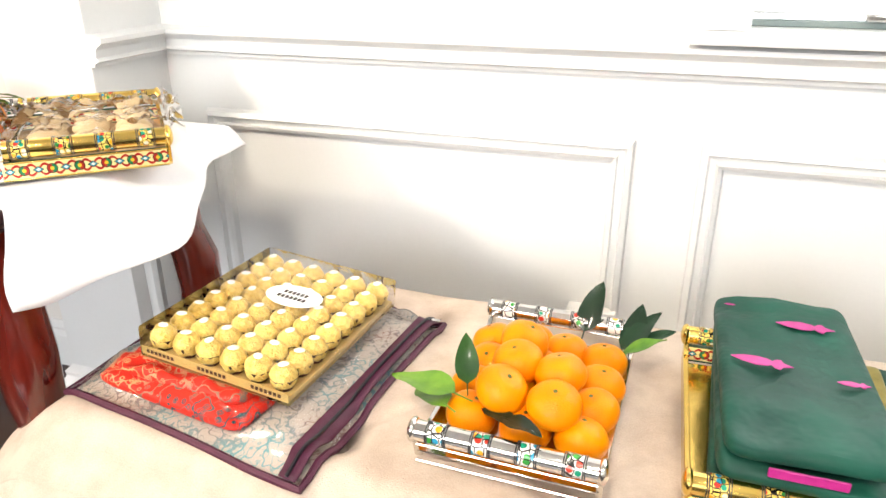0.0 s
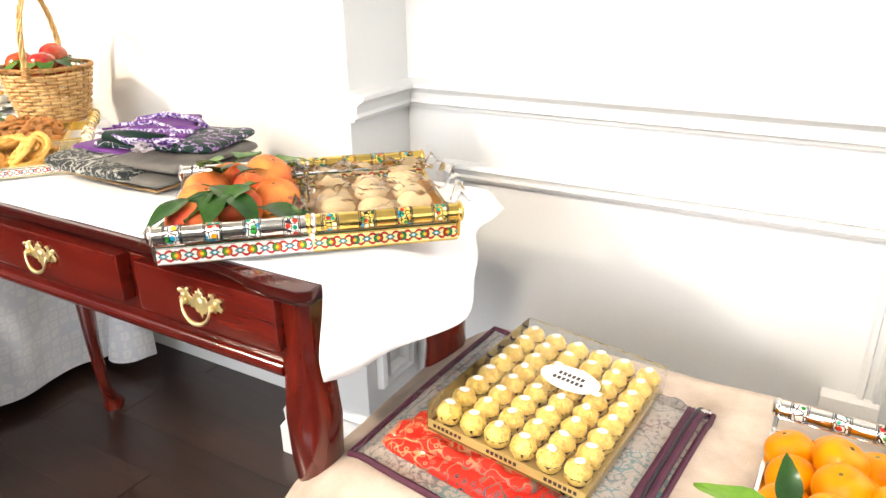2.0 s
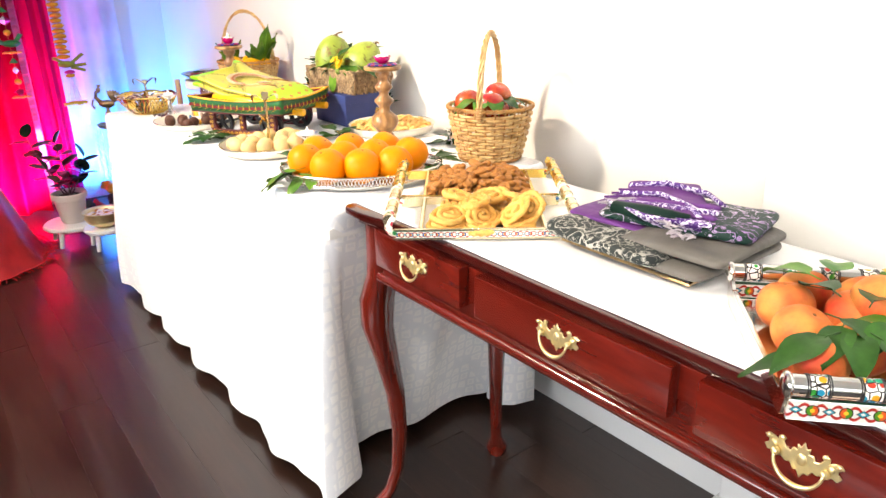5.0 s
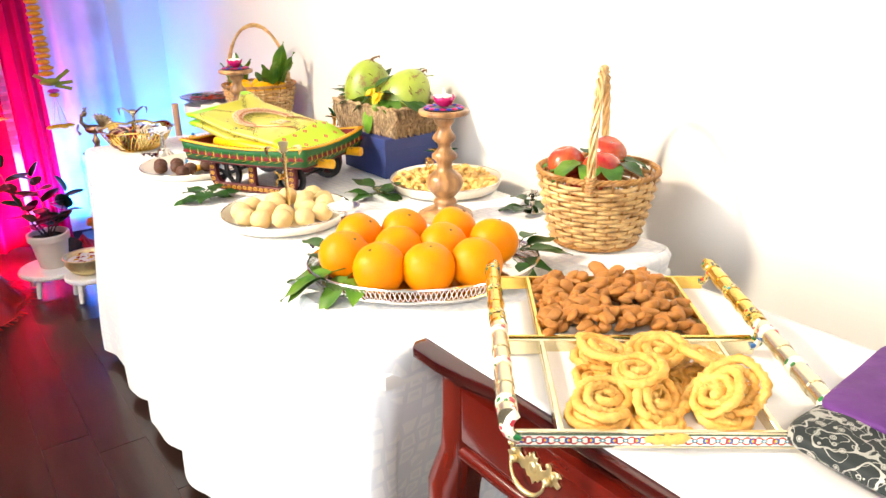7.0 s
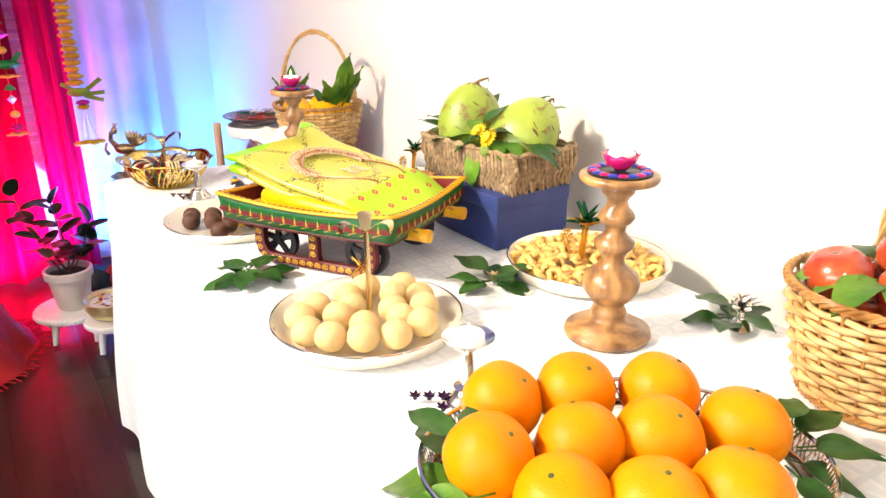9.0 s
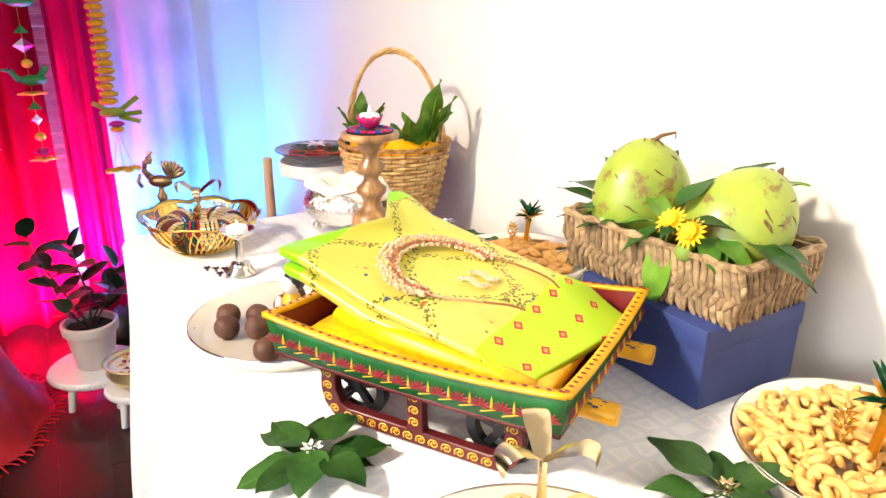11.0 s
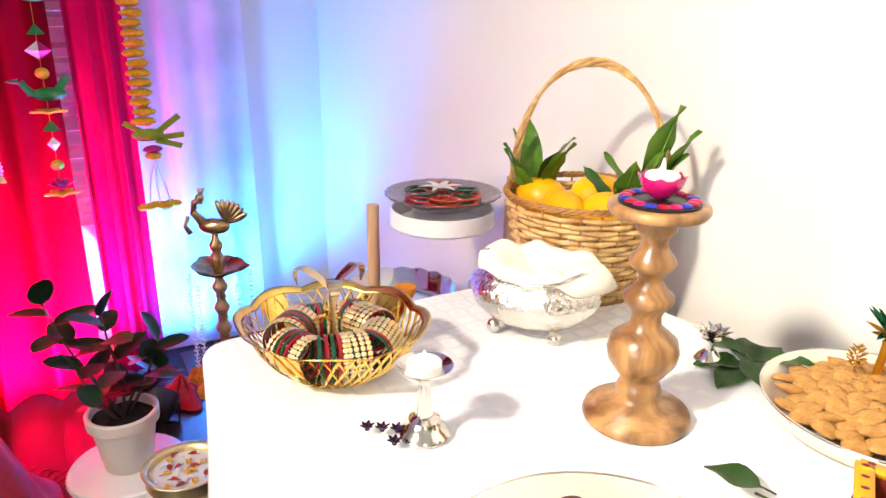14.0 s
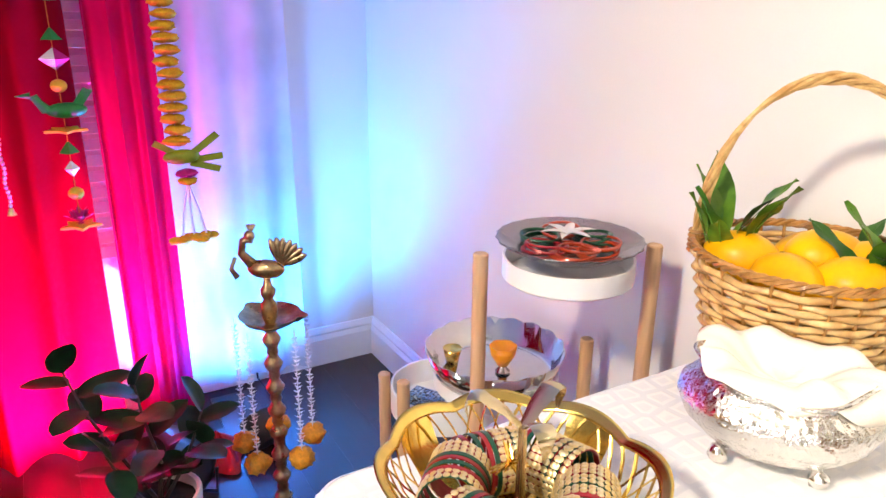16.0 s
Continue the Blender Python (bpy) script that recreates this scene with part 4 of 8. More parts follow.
part("gallery", bm, M_SILVER, og, "pierced silver gallery", kind="stuff")
for i, (x, y) in enumerate(((-1.716, 1.652), (-1.672, 1.711), (-1.644, 1.779), (-1.794, 1.638), (-1.765, 1.718), (-1.731, 1.782), (-1.699, 1.861), (-1.858, 1.702), (-1.832, 1.775), (-1.786, 1.846))):
    fruit("orange", (x, y, 0.797), 0.0405, M_ORANGE, "large ripe orange on the silver tray", "orange", "oranges on the oval tray", 0.96, 0.07, rz=i * 50, rx=random.uniform(-30, 30), ry=random.uniform(-30, 30))
lv = hull("leaf_bunch", (-1.80, 1.60, TZ + 0.03), label="green leaves lying over the rim of the orange tray", category="leaves", group="leaves at the orange tray")
for x, y, z, a, L, t in ((0, 0.01, 0, -150, 0.085, 8), (0.02, 0.0, 0.01, -110, 0.075, 20), (-0.02, 0.03, 0.012, 178, 0.085, 0), (-0.03, 0.02, 0.03, -175, 0.06, -10), (0.045, 0.02, 0.004, -80, 0.07, 22), (0.01, 0.03, 0.035, 160, 0.06, -18), (0.06, 0.03, 0.004, -40, 0.06, 5), (-0.03, 0.04, 0.012, 150, 0.06, 0), (0.03, 0.0, 0.012, -125, 0.09, 16)):
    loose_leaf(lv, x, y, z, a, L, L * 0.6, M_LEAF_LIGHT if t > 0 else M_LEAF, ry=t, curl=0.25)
lv = hull("leaf_bunch", (-1.655, 1.885, TZ + 0.03), label="dark green leaves behind the oranges on the tray", category="leaves", group="leaves at the orange tray")
for x, y, z, a, L, t in ((0, 0, 0, 20, 0.06, 5), (0.0, 0.02, 0.01, 60, 0.07, 0), (-0.02, 0.03, 0.01, 90, 0.07, -8), (0.01, -0.02, 0.0, -10, 0.06, 10), (-0.03, 0.03, 0.02, 120, 0.06, 0), (0.01, 0.0, 0.02, 40, 0.055, -12)):
    loose_leaf(lv, x, y, z, a, L, L * 0.5, M_LEAF, ry=t, curl=0.2)


# ---- turned candle holders ----
def flame_candle(parent, z, r=0.017, h=0.014):
    part("candle", lathe([(0, z), (r, z), (r, z + h - 0.002), (r - 0.002, z + h), (0.004, z + h - 0.001), (0, z + h - 0.002)], 28), M_WAX, parent, "white tea candle")
    part("flame", lathe([(0, z + h - 0.001), (0.0022, z + h + 0.003), (0.0015, z + h + 0.009), (0, z + h + 0.013)], 10), glow("led_flame", "#fff4dc", 2.0), parent, "small white imitation flame")


def candle_stand(loc, rz, label, petals, tall=1.0):
    ob = hull("candle_holder", loc, rz, label=label, category="candle holder", group="turned wooden candle holders")
    prof = [(0, 0), (0.055, 0), (0.057, 0.004), (0.055, 0.010), (0.044, 0.013), (0.043, 0.017), (0.026, 0.022), (0.021, 0.027), (0.024, 0.032), (0.022, 0.038), (0.018, 0.043), (0.026, 0.052), (0.035, 0.064), (0.037, 0.074), (0.034, 0.086), (0.024, 0.094), (0.016, 0.100), (0.0145, 0.110), (0.018, 0.117), (0.025, 0.124), (0.0255, 0.131), (0.018, 0.137), (0.0125, 0.144), (0.0135, 0.152), (0.020, 0.157), (0.0235, 0.163), (0.021, 0.169), (0.0145, 0.176), (0.0125, 0.184), (0.016, 0.190), (0.020, 0.194), (0.021, 0.202), (0.019, 0.204), (0.036, 0.206), (0.047, 0.209), (0.0495, 0.213), (0.0485, 0.218), (0.044, 0.219), (0, 0.217)]
    part("stand", lathe(prof, 44), M_CANDLEWOOD, ob, "turned wooden stand", smooth="all")
    part("mat", lathe([(0, 0.2175), (0.039, 0.2175), (0.040, 0.2205), (0.038, 0.222), (0, 0.222)], 36), M_BLACK, ob, "round black mat")
    for k in range(18):
        a = 2 * math.pi * k / 18
        part("petal", ball(0.0068, (0.0325 * math.cos(a), 0.0325 * math.sin(a), 0.2225), 12, 6, (1, 1, 0.35)), petals[k % len(petals)], ob, "glittering coloured petal")
    part("cup", lathe([(0, 0.226), (0.009, 0.224), (0.012, 0.227), (0.0185, 0.233), (0.0225, 0.243), (0.0215, 0.243), (0.017, 0.234), (0, 0.229)], 24, warp=lambda r, z, a: (r * (1 + 0.05 * math.cos(8 * a) * (z > 0.23)), z + (0.0018 * math.cos(8 * a) if z > 0.24 else 0))), M_PINK_GLASS, ob, "pink glass cup", smooth="all")
    flame_candle(ob, 0.233, 0.0165, 0.013)
    ob.scale.z = tall
    return ob


M_P_MAG, M_P_BLUE, M_P_RED = plain("magenta_glitter", "#c81a6a", 0.3, 0.3), plain("blue_glitter", "#2a40b8", 0.3, 0.3), plain("red_glitter", "#b01838", 0.3, 0.3)
candle_stand((-1.975, 1.970, TZ + 0.002), 0, "turned wooden candle holder with a pink cup, before the nuts", [M_P_MAG, M_P_BLUE])
candle_stand((-2.940, 1.934, TZ + 0.002), 40, "turned wooden candle holder with a pink cup and jewelled mat", [M_P_MAG, M_P_BLUE, M_P_RED], 1.09)


def silver_cup(loc, label):
    ob = hull("silver_cup", loc, label=label, category="candle holder", group="small silver candle cups")
    prof = [(0, 0), (0.025, 0), (0.026, 0.003), (0.024, 0.008), (0.019, 0.012), (0.016, 0.022)] + [(0.0085 - 0.0035 * k / 12 + 0.0008 * (k % 2), 0.026 + 0.042 * k / 12) for k in range(13)] + [(0.006, 0.072), (0.016, 0.077), (0.027, 0.087), (0.0285, 0.090), (0.0275, 0.090), (0.016, 0.081), (0, 0.079)]
    part("cup", lathe(prof, 32), M_SILVER, ob)
    flame_candle(ob, 0.080, 0.017, 0.015)
    ob.scale = (1.04, 1.04, 0.90)
    return ob


M_PURPLE = plain("purple_foil", "#3a1240", 0.3, 0.5, vary=0.4)
for loc, lab in (((-1.942, 1.721, TZ + 0.002), "small silver stem cup with a white candle behind oranges"), ((-3.022, 1.720, TZ + 0.002), "small silver stem cup with a white candle")):
    silver_cup(loc, lab)
    fl = hull("foil_flowers", (loc[0] + 0.015 - 0.03, loc[1] - 0.035, TZ + 0.003), 20, label="small purple foil flowers at the foot of a silver cup", category="ornament", group="purple foil flowers")
    for k in range(4):
        bm = bmesh.new()
        for j in range(6):
            leaf(0.010, 0.006, bm, at_rot(-0.02 + 0.013 * k, 0.009 * ((k * 7) % 3 - 1), 0.004, j * 60, 0, -25), curl=-0.2)
        part("flower", bm, M_PURPLE, fl)


# ---- ornament stem of curled metal leaves ----
def palm_ornament(loc, rz, label, h=0.13, mat=None, bud=None, leaf_len=0.05, n=3, width=0.02):
    ob = hull("palm_ornament", loc, rz, label=label, category="ornament", group="metal palm ornaments")
    part("stem", tube([(0, 0, 0), (0.001, 0, h * 0.5), (0, 0, h)], [0.0045, 0.004, 0.0035], 10), mat or M_SILVER, ob)
    for k in range(n):
        f = grid(12, 4, lambda u, v: Vector((leaf_len * math.sin(u * 1.9) * 0.75, (v - 0.5) * width * math.sin(math.pi * (0.12 + 0.86 * u)) ** 0.7, h + leaf_len * (0.45 * math.sin(u * 2.6) - 0.25 * u * u) + 0.001 * math.sin(v * 3.1) + 0.0008 * math.sin(u * 50))))
        part("leaf", moved(f, Matrix.Rotation(radians(k * 360 / n + 15), 4, "Z")), mat or M_SILVER, ob, smooth="all")
    bm = bmesh.new()
    for k in range(16):
        leaf(0.020, 0.005, bm, at_rot(-0.006, -0.008, h * 0.62, k * 137, 0, -50 + (k % 4) * 32), curl=0.1)
    part("bud", bm, bud or M_GOLD, ob, "golden foil flower")
    return ob


M_CHAMPAGNE = plain("champagne_metal", "#e6d3a8", 0.2, 1.0, vary=0.1, scale=50)
M_STEEL_PLATE = plain("plate_mirror", "#efe6d4", 0.30, 0.45, vary=0.05, scale=10, relief=0.03)

# ---- plate of pale round sweets ----
PB = (-2.168, 1.700)
round_plate("serving_plate", (PB[0] + 0.003, PB[1] + 0.012, TZ + 0.002), 0.128, 0.024, "silver plate of pale round milk sweets with a palm ornament", M_STEEL_PLATE)
palm_ornament((-2.178, 1.722, TZ + 0.006), 20, "champagne metal palm ornament standing on the sweets plate", 0.128, M_CHAMPAGNE)
spots = [(-2.198, 1.630), (-2.170, 1.672), (-2.217, 1.662), (-2.185, 1.700), (-2.223, 1.712), (-2.190, 1.768), (-2.152, 1.745), (-2.132, 1.782), (-2.122, 1.740), (-2.092, 1.755), (-2.125, 1.640), (-2.098, 1.672), (-2.085, 1.712), (-2.150, 1.620), (-2.130, 1.690), (-2.165, 1.795), (-2.240, 1.750), (-2.212, 1.795), (-2.160, 1.715)]
for i, (x, y) in enumerate(spots):
    if math.hypot(x + 2.178, y - 1.722) > 0.022:
        b = part("sweet_ball", ball(0.0205, (0, 0, 0), 22, 14, (1, 1, 0.95), 0.02, 40), M_PEDA, at=(x, y, TZ + 0.027 + (0.002 if i % 2 else 0)), category="sweet", label="smooth pale beige milk sweet on the silver plate", group="milk sweets", smooth="all")

# ---- plate of brown sweets with the figurine ----
round_plate("serving_plate", (-2.748, 1.720, TZ + 0.002), 0.136, 0.022, "silver plate of dark brown round sweets with a figurine", M_STEEL_PLATE)
for i, (x, y, z) in enumerate(((-2.758, 1.635, 0), (-2.799, 1.647, 0), (-2.735, 1.670, 0), (-2.776, 1.683, 0), (-2.690, 1.690, 0), (-2.662, 1.662, 0), (-2.795, 1.728, 0), (-2.826, 1.752, 0), (-2.757, 1.760, 0), (-2.795, 1.782, 0), (-2.700, 1.735, 0), (-2.73, 1.80, 0))):
    part("laddu", ball(0.0170, (0, 0, 0), 22, 14, (1, 1, 0.96), 0.06, 80), M_LADDU, at=(x, y, TZ + 0.0225 + z), category="sweet", label="dark brown coarse round sweet on the silver plate", group="brown sweets", smooth="all")
F_SKIN, F_HAIR, F_YEL, F_ORG, F_BLUE = plain("figurine_white", "#efe4d8", 0.3, coat=0.4), plain("figurine_black", "#17181c", 0.3, coat=0.4), plain("figurine_yellow", "#e8a81c", 0.3, coat=0.4), plain("figurine_orange", "#e06018", 0.3, coat=0.4), plain("figurine_blue", "#2a78a8", 0.3, coat=0.4)
bm = painted(ball(0.020, (0, 0, 0.014), 20, 12, (1.25, 1.0, 0.7)), 0)
for r, c, s, i in ((0.017, (0, 0, 0.036), (0.8, 0.7, 1.2), 2), (0.0125, (0, -0.002, 0.064), (1, 1, 1.05), 0), (0.0142, (0.003, 0.004, 0.069), (1.02, 0.98, 1.02), 1), (0.007, (-0.002, 0.002, 0.083), (1.2, 1.2, 0.5), 2), (0.004, (0, 0.001, 0.088), (1, 1, 1), 4),
                   (0.006, (-0.014, -0.008, 0.036), (1, 1, 1.9), 0), (0.006, (0.014, -0.006, 0.036), (1, 1, 1.9), 0), (0.011, (-0.012, -0.016, 0.010), (1.3, 1, 0.8), 3), (0.010, (0.014, -0.016, 0.010), (1.3, 1, 0.8), 2), (0.008, (-0.024, 0.0, 0.016), (0.9, 1, 1.6), 4)):
    join(painted(ball(r, c, 16, 10, s), i), bm)
part("figurine", bm, [F_SKIN, F_HAIR, F_YEL, F_ORG, F_BLUE], at=(-2.738, 1.722, TZ + 0.006), category="figurine", label="small painted seated figurine in yellow dress on the sweets plate", smooth="all").matrix_basis = at_rot(-2.738, 1.722, TZ + 0.006, 35, s=1.08)

# ---- plate of cashews ----
round_plate("serving_plate", (-2.152, 2.106, TZ + 0.002), 0.130, 0.026, "silver plate heaped with roasted cashews", M_STEEL_PLATE)


def cashew_mesh():
    pts = [(0.010 * math.cos(a), 0.010 * math.sin(a), 0) for a in [radians(-20 + 200 * k / 7) for k in range(8)]]
    return tube(pts, [0.0022, 0.0042, 0.0052, 0.0052, 0.0048, 0.0046, 0.0042, 0.0022], 7)


bm = bmesh.new()
for i in range(330):
    a, d = random.uniform(0, 2 * math.pi), 0.112 * math.sqrt(random.random())
    z = 0.012 + 0.020 * (1 - (d / 0.115) ** 2) * random.random() + 0.004
    join(moved(cashew_mesh(), at_rot(d * math.cos(a), d * math.sin(a), z, random.uniform(0, 360), random.uniform(-50, 50), random.uniform(-50, 50), random.uniform(0.85, 1.1))), bm)
part("cashews", bm, M_CASHEW, at=(-2.160, 2.112, TZ), kind="stuff", category="nuts", label="heap of golden roasted cashew nuts on a plate", smooth="all")
M_GREEN_FOIL = plain("green_foil", "#0f5a34", 0.25, 0.6, vary=0.3)
M_GOLD_SOFT = plain("gold_foil", "#d99a2c", 0.3, 0.9, vary=0.25)


def pineapple(loc, rz, label, s=1.0):
    ob = hull("pineapple_ornament", loc, rz, label=label, category="ornament", group="gold and green pineapple ornaments")
    part("stem", tube([(0, 0, 0), (0.004 * s, 0, 0.035 * s), (0.006 * s, 0, 0.06 * s)], 0.0045 * s, 10), M_GOLD_SOFT, ob)
    bm = bmesh.new()
    for k in range(14):
        leaf(0.038 * s, 0.009 * s, bm, at_rot(0.006 * s, 0, 0.058 * s, k * 137, 0, -70 + (k % 4) * 17), curl=0.15)
    part("crown", bm, M_GREEN_FOIL, ob, "dark green foil leaves")
    bm = bmesh.new()
    for k in range(5):
        leaf(0.03 * s, 0.010 * s, bm, at_rot(0.006 * s, 0, 0.054 * s, k * 72, 0, -35), curl=0.2)
    part("leaves", bm, M_GOLD_SOFT, ob, "curled gold foil leaves")
    bm = tube([(-0.022 * s, -0.006 * s, 0), (-0.022 * s, -0.006 * s, 0.02 * s)], 0.001, 4)
    for k in range(40):
        z, a = 0.02 + 0.024 * k / 40, k * 2.4
        w = 0.006 * math.sin(math.pi * (0.15 + 0.8 * k / 40))
        leaf(0.006 * s, 0.0028 * s, bm, at_rot((-0.022 + w * math.cos(a)) * s, (-0.006 + w * math.sin(a)) * s, z * s, math.degrees(a), 0, -35), curl=0.1)
    part("fruit", bm, M_GOLD, ob, "golden filigree fruit")
    return ob


pineapple((-2.145, 2.082, TZ + 0.026), 10, "gold and green metal pineapple standing in the cashews", 1.1)
pineapple((-2.835, 2.185, TZ + 0.024), 40, "gold and green metal pineapple standing in the cookies", 1.0)

# ---- plate of cookies by the wall ----
round_plate("serving_plate", (-2.800, 2.150, TZ + 0.002), 0.122, 0.024, "silver plate of brown oat cookies near the wall", M_STEEL_PLATE)
for i in range(84):
    a, d = i * 2.4, 0.0110 * math.sqrt(i)
    bm = ball(0.0150, (0, 0, 0), 14, 8, (1, 1, 0.34), 0.34, 170)
    part("cookie", moved(bm, at_rot(0, 0, 0, i * 40, random.uniform(-25, 25), random.uniform(-25, 25))), M_COOKIE, at=(-2.80 + d * math.cos(a), 2.15 + d * math.sin(a), TZ + 0.016 + 0.018 * (1 - d / 0.1) + 0.003 * (i % 3)), category="cookie", label="rough golden brown cookie piled on the plate", group="oat cookies", smooth="all")

# ---- leaf sprigs and little silver lotus lamps ----
sprig((-2.432, 1.640, TZ + 0.002), 10, 10, "cluster of glossy green leaves lying on the cloth", 0.058, flower=M_WHITE_PLASTIC, spread=1.3)
sprig((-2.190, 1.945, TZ + 0.002), 60, 8, "green leaves with a small gold flower on the cloth", 0.062, flower=M_CHAMPAGNE)
sprig((-1.905, 2.135, TZ + 0.002), 0, 6, "dark green leaves round a silver lotus lamp", 0.06)
sprig((-2.955, 2.130, TZ + 0.002), 30, 7, "dark green leaves beside a silver lotus lamp", 0.052)
sprig((-2.76, 1.93, TZ + 0.002), 200, 2, "single dark leaves lying on the cloth", 0.06)


def lotus_lamp(loc):
    ob = hull("lotus_lamp", loc, label="small silver lotus-shaped lamp on a round foot", category="lamp", group="silver lotus lamps")
    part("foot", lathe([(0, 0), (0.017, 0), (0.018, 0.003), (0.013, 0.010), (0.006, 0.016), (0.005, 0.026), (0.012, 0.031), (0, 0.031)], 28), M_SILVER, ob)
    for ring, (n, L, tl) in enumerate(((10, 0.028, -18), (8, 0.020, -42))):
        for k in range(n):
            part("petal", moved(grid(5, 3, leaf_points(L, 0.012, -0.2, 0.3, 0.1)), at_rot(0, 0, 0.030, k * 360 / n + ring * 20, 0, tl)), M_SILVER, ob, smooth="all")
    return ob


lotus_lamp((-1.884, 2.125, TZ + 0.003))
lotus_lamp((-2.992, 2.108, TZ + 0.003))


def soft_slab(w, d, h, ex=0.16, ez=0.55, lump=0.02, freq=6.0, seg=48, rings=20, bm=None, bend=None):
    """A folded cloth: a soft-edged slab with slight waves."""
    own = bmesh.new()
    bmesh.ops.create_uvsphere(own, u_segments=seg, v_segments=rings, radius=1)
    off = Vector((random.random() * 40, random.random() * 40, 0))
    for v in own.verts:
        p = v.co
        hr = math.hypot(p.x, p.y)
        c, s = (p.x / hr, p.y / hr) if hr > 1e-6 else (0, 0)
        k = hr ** ez
        x = math.copysign(abs(c) ** ex, c) * k * w / 2
        y = math.copysign(abs(s) ** ex, s) * k * d / 2
        z = math.copysign(abs(p.z) ** ez, p.z) * h / 2 + h / 2
        n = noise.noise(Vector((x * freq, y * freq, z * freq)) + off)
        z += lump * n * (z / h if h else 1)
        if bend:
            x, y, z = bend(x, y, z)
        v.co = (x, y, z)
    return join(own, bm)


# ---- the painted cart ----
cart = hull("toy_cart", (-2.462, 1.830, TZ + 0.002), 31.5, label="painted wooden handcart tray on four black wheels", category="cart")
M_GREENPAINT = plain("green_paint", "#1c6a30", 0.45, vary=0.3, scale=30, relief=0.3)
M_MAROON = plain("maroon_paint", "#5a1418", 0.45, vary=0.2, scale=30)
M_INNER = plain("inner_red_paint", "#7a1410", 0.5, vary=0.2, scale=30)
M_YELLOWPAINT = plain("yellow_paint", "#e8b010", 0.4, vary=0.2, scale=40, c2="#d89a08")
M_ORNPAINT = plain("gold_relief_paint", "#e8b838", 0.4, 0.2, vary=0.1)
M_REDMOTIF = plain("crimson_motif", "#7a1620", 0.45, vary=0.15)
cart.scale = (0.95, 0.92, 0.865)
W2, D2, ZT = 0.168, 0.138, 0.118


def lift(x, y):
    return 0.012 * (abs(x) / W2) ** 2 + 0.010 * (abs(y) / D2) ** 2


def wall_panel(horizontal, sign):
    def f(u, v):
        s = (u - 0.5) * 2
        flare = 0.006 * v
        if horizontal:
            x, y = s * (W2 + flare), sign * (D2 + flare)
        else:
            x, y = sign * (W2 + flare), s * (D2 + flare)
        z = ZT - 0.036 + 0.036 * v + lift(x, y) * (0.4 + 0.6 * v)
        return Vector((x, y, z))
    return f


for hz, sg in ((True, -1), (True, 1), (False, -1), (False, 1)):
    f = wall_panel(hz, sg)
    bm = grid(24, 3, f)
    w = part("side_panel", bm, M_GREENPAINT, cart, "green painted side with crimson motifs")
    w.modifiers.new("thick", "SOLIDIFY").thickness = 0.007
    inward = Vector((0, -sg, 0)) if hz else Vector((-sg, 0, 0))
    part("lining", grid(24, 3, lambda u, v: f(0.02 + 0.96 * u, v * 0.985) + inward * 0.0072), M_INNER, cart, "dark red painted inner face")
    out = Vector((0, sg, 0)) if hz else Vector((sg, 0, 0))
    n = 15 if hz else 12
    bm, bm2 = bmesh.new(), bmesh.new()
    for k in range(n):
        p = f((k + 0.5) / n, 0.48) + out * 0.0045
        own = bmesh.new()
        for j in range(7):
            a = radians(-75 + 25 * j)
            b = ball(0.0030, (0, 0, 0), 8, 5, (0.55, 0.3, 1.9))
            moved(b, Matrix.Translation((0, 0, -0.006)) @ Matrix.Rotation(a, 4, "Y") @ Matrix.Translation((0, 0, 0.007)))
            join(b, own)
        rot = Matrix.Identity(4) if hz else Matrix.Rotation(radians(90), 4, "Z")
        moved(own, Matrix.Translation(p) @ rot)
        join(own, bm)
        p = f((k + 1.0) / n, 0.52) + out * 0.0045
        if k < n - 1:
            own = lathe([(0, -0.007), (0.0016, -0.005), (0.0008, 0.003), (0, 0.009)], 6)
            moved(own, Matrix.Translation(p))
            join(own, bm2)
            own = tube([f((k + t) / n, 0.22 + 0.10 * abs(2 * t - 1)) + out * 0.0045 for t in (0.5, 0.7, 0.85, 1.0, 1.15, 1.3, 1.5)], 0.0007, 4)
            join(own, bm2)
    part("motif", bm, M_REDMOTIF, cart, "crimson fan motifs", kind="stuff")
    part("gilding", bm2, M_ORNPAINT, cart, "gold painted drops", kind="stuff")
    rimb = grid(24, 1, lambda u, v: f(u, 1.0) + out * (0.004 - 0.012 * v) + Vector((0, 0, 0.0016)))
    r = part("rim", rimb, M_YELLOWPAINT, cart, "yellow painted rim")
    r.modifiers.new("thick", "SOLIDIFY").thickness = 0.004
    bm = bmesh.new()
    for k in range(2 * n):
        p = f((k + 0.5) / (2 * n), 1.0) + out * (-0.002) + Vector((0, 0, 0.0036))
        ball(0.0026, p, 6, 4, (1.2, 0.7, 0.3), bm=bm)
    part("dots", bm, [M_REDMOTIF], cart, "crimson dots along the rim", kind="stuff")
part("bottom", grid(20, 16, lambda u, v: Vector(((u - 0.5) * 2 * W2, (v - 0.5) * 2 * D2, ZT - 0.034 + 0.4 * lift((u - 0.5) * 2 * W2, (v - 0.5) * 2 * D2)))), M_MAROON, cart, "dark red inside bottom").modifiers.new("thick", "SOLIDIFY").thickness = 0.006
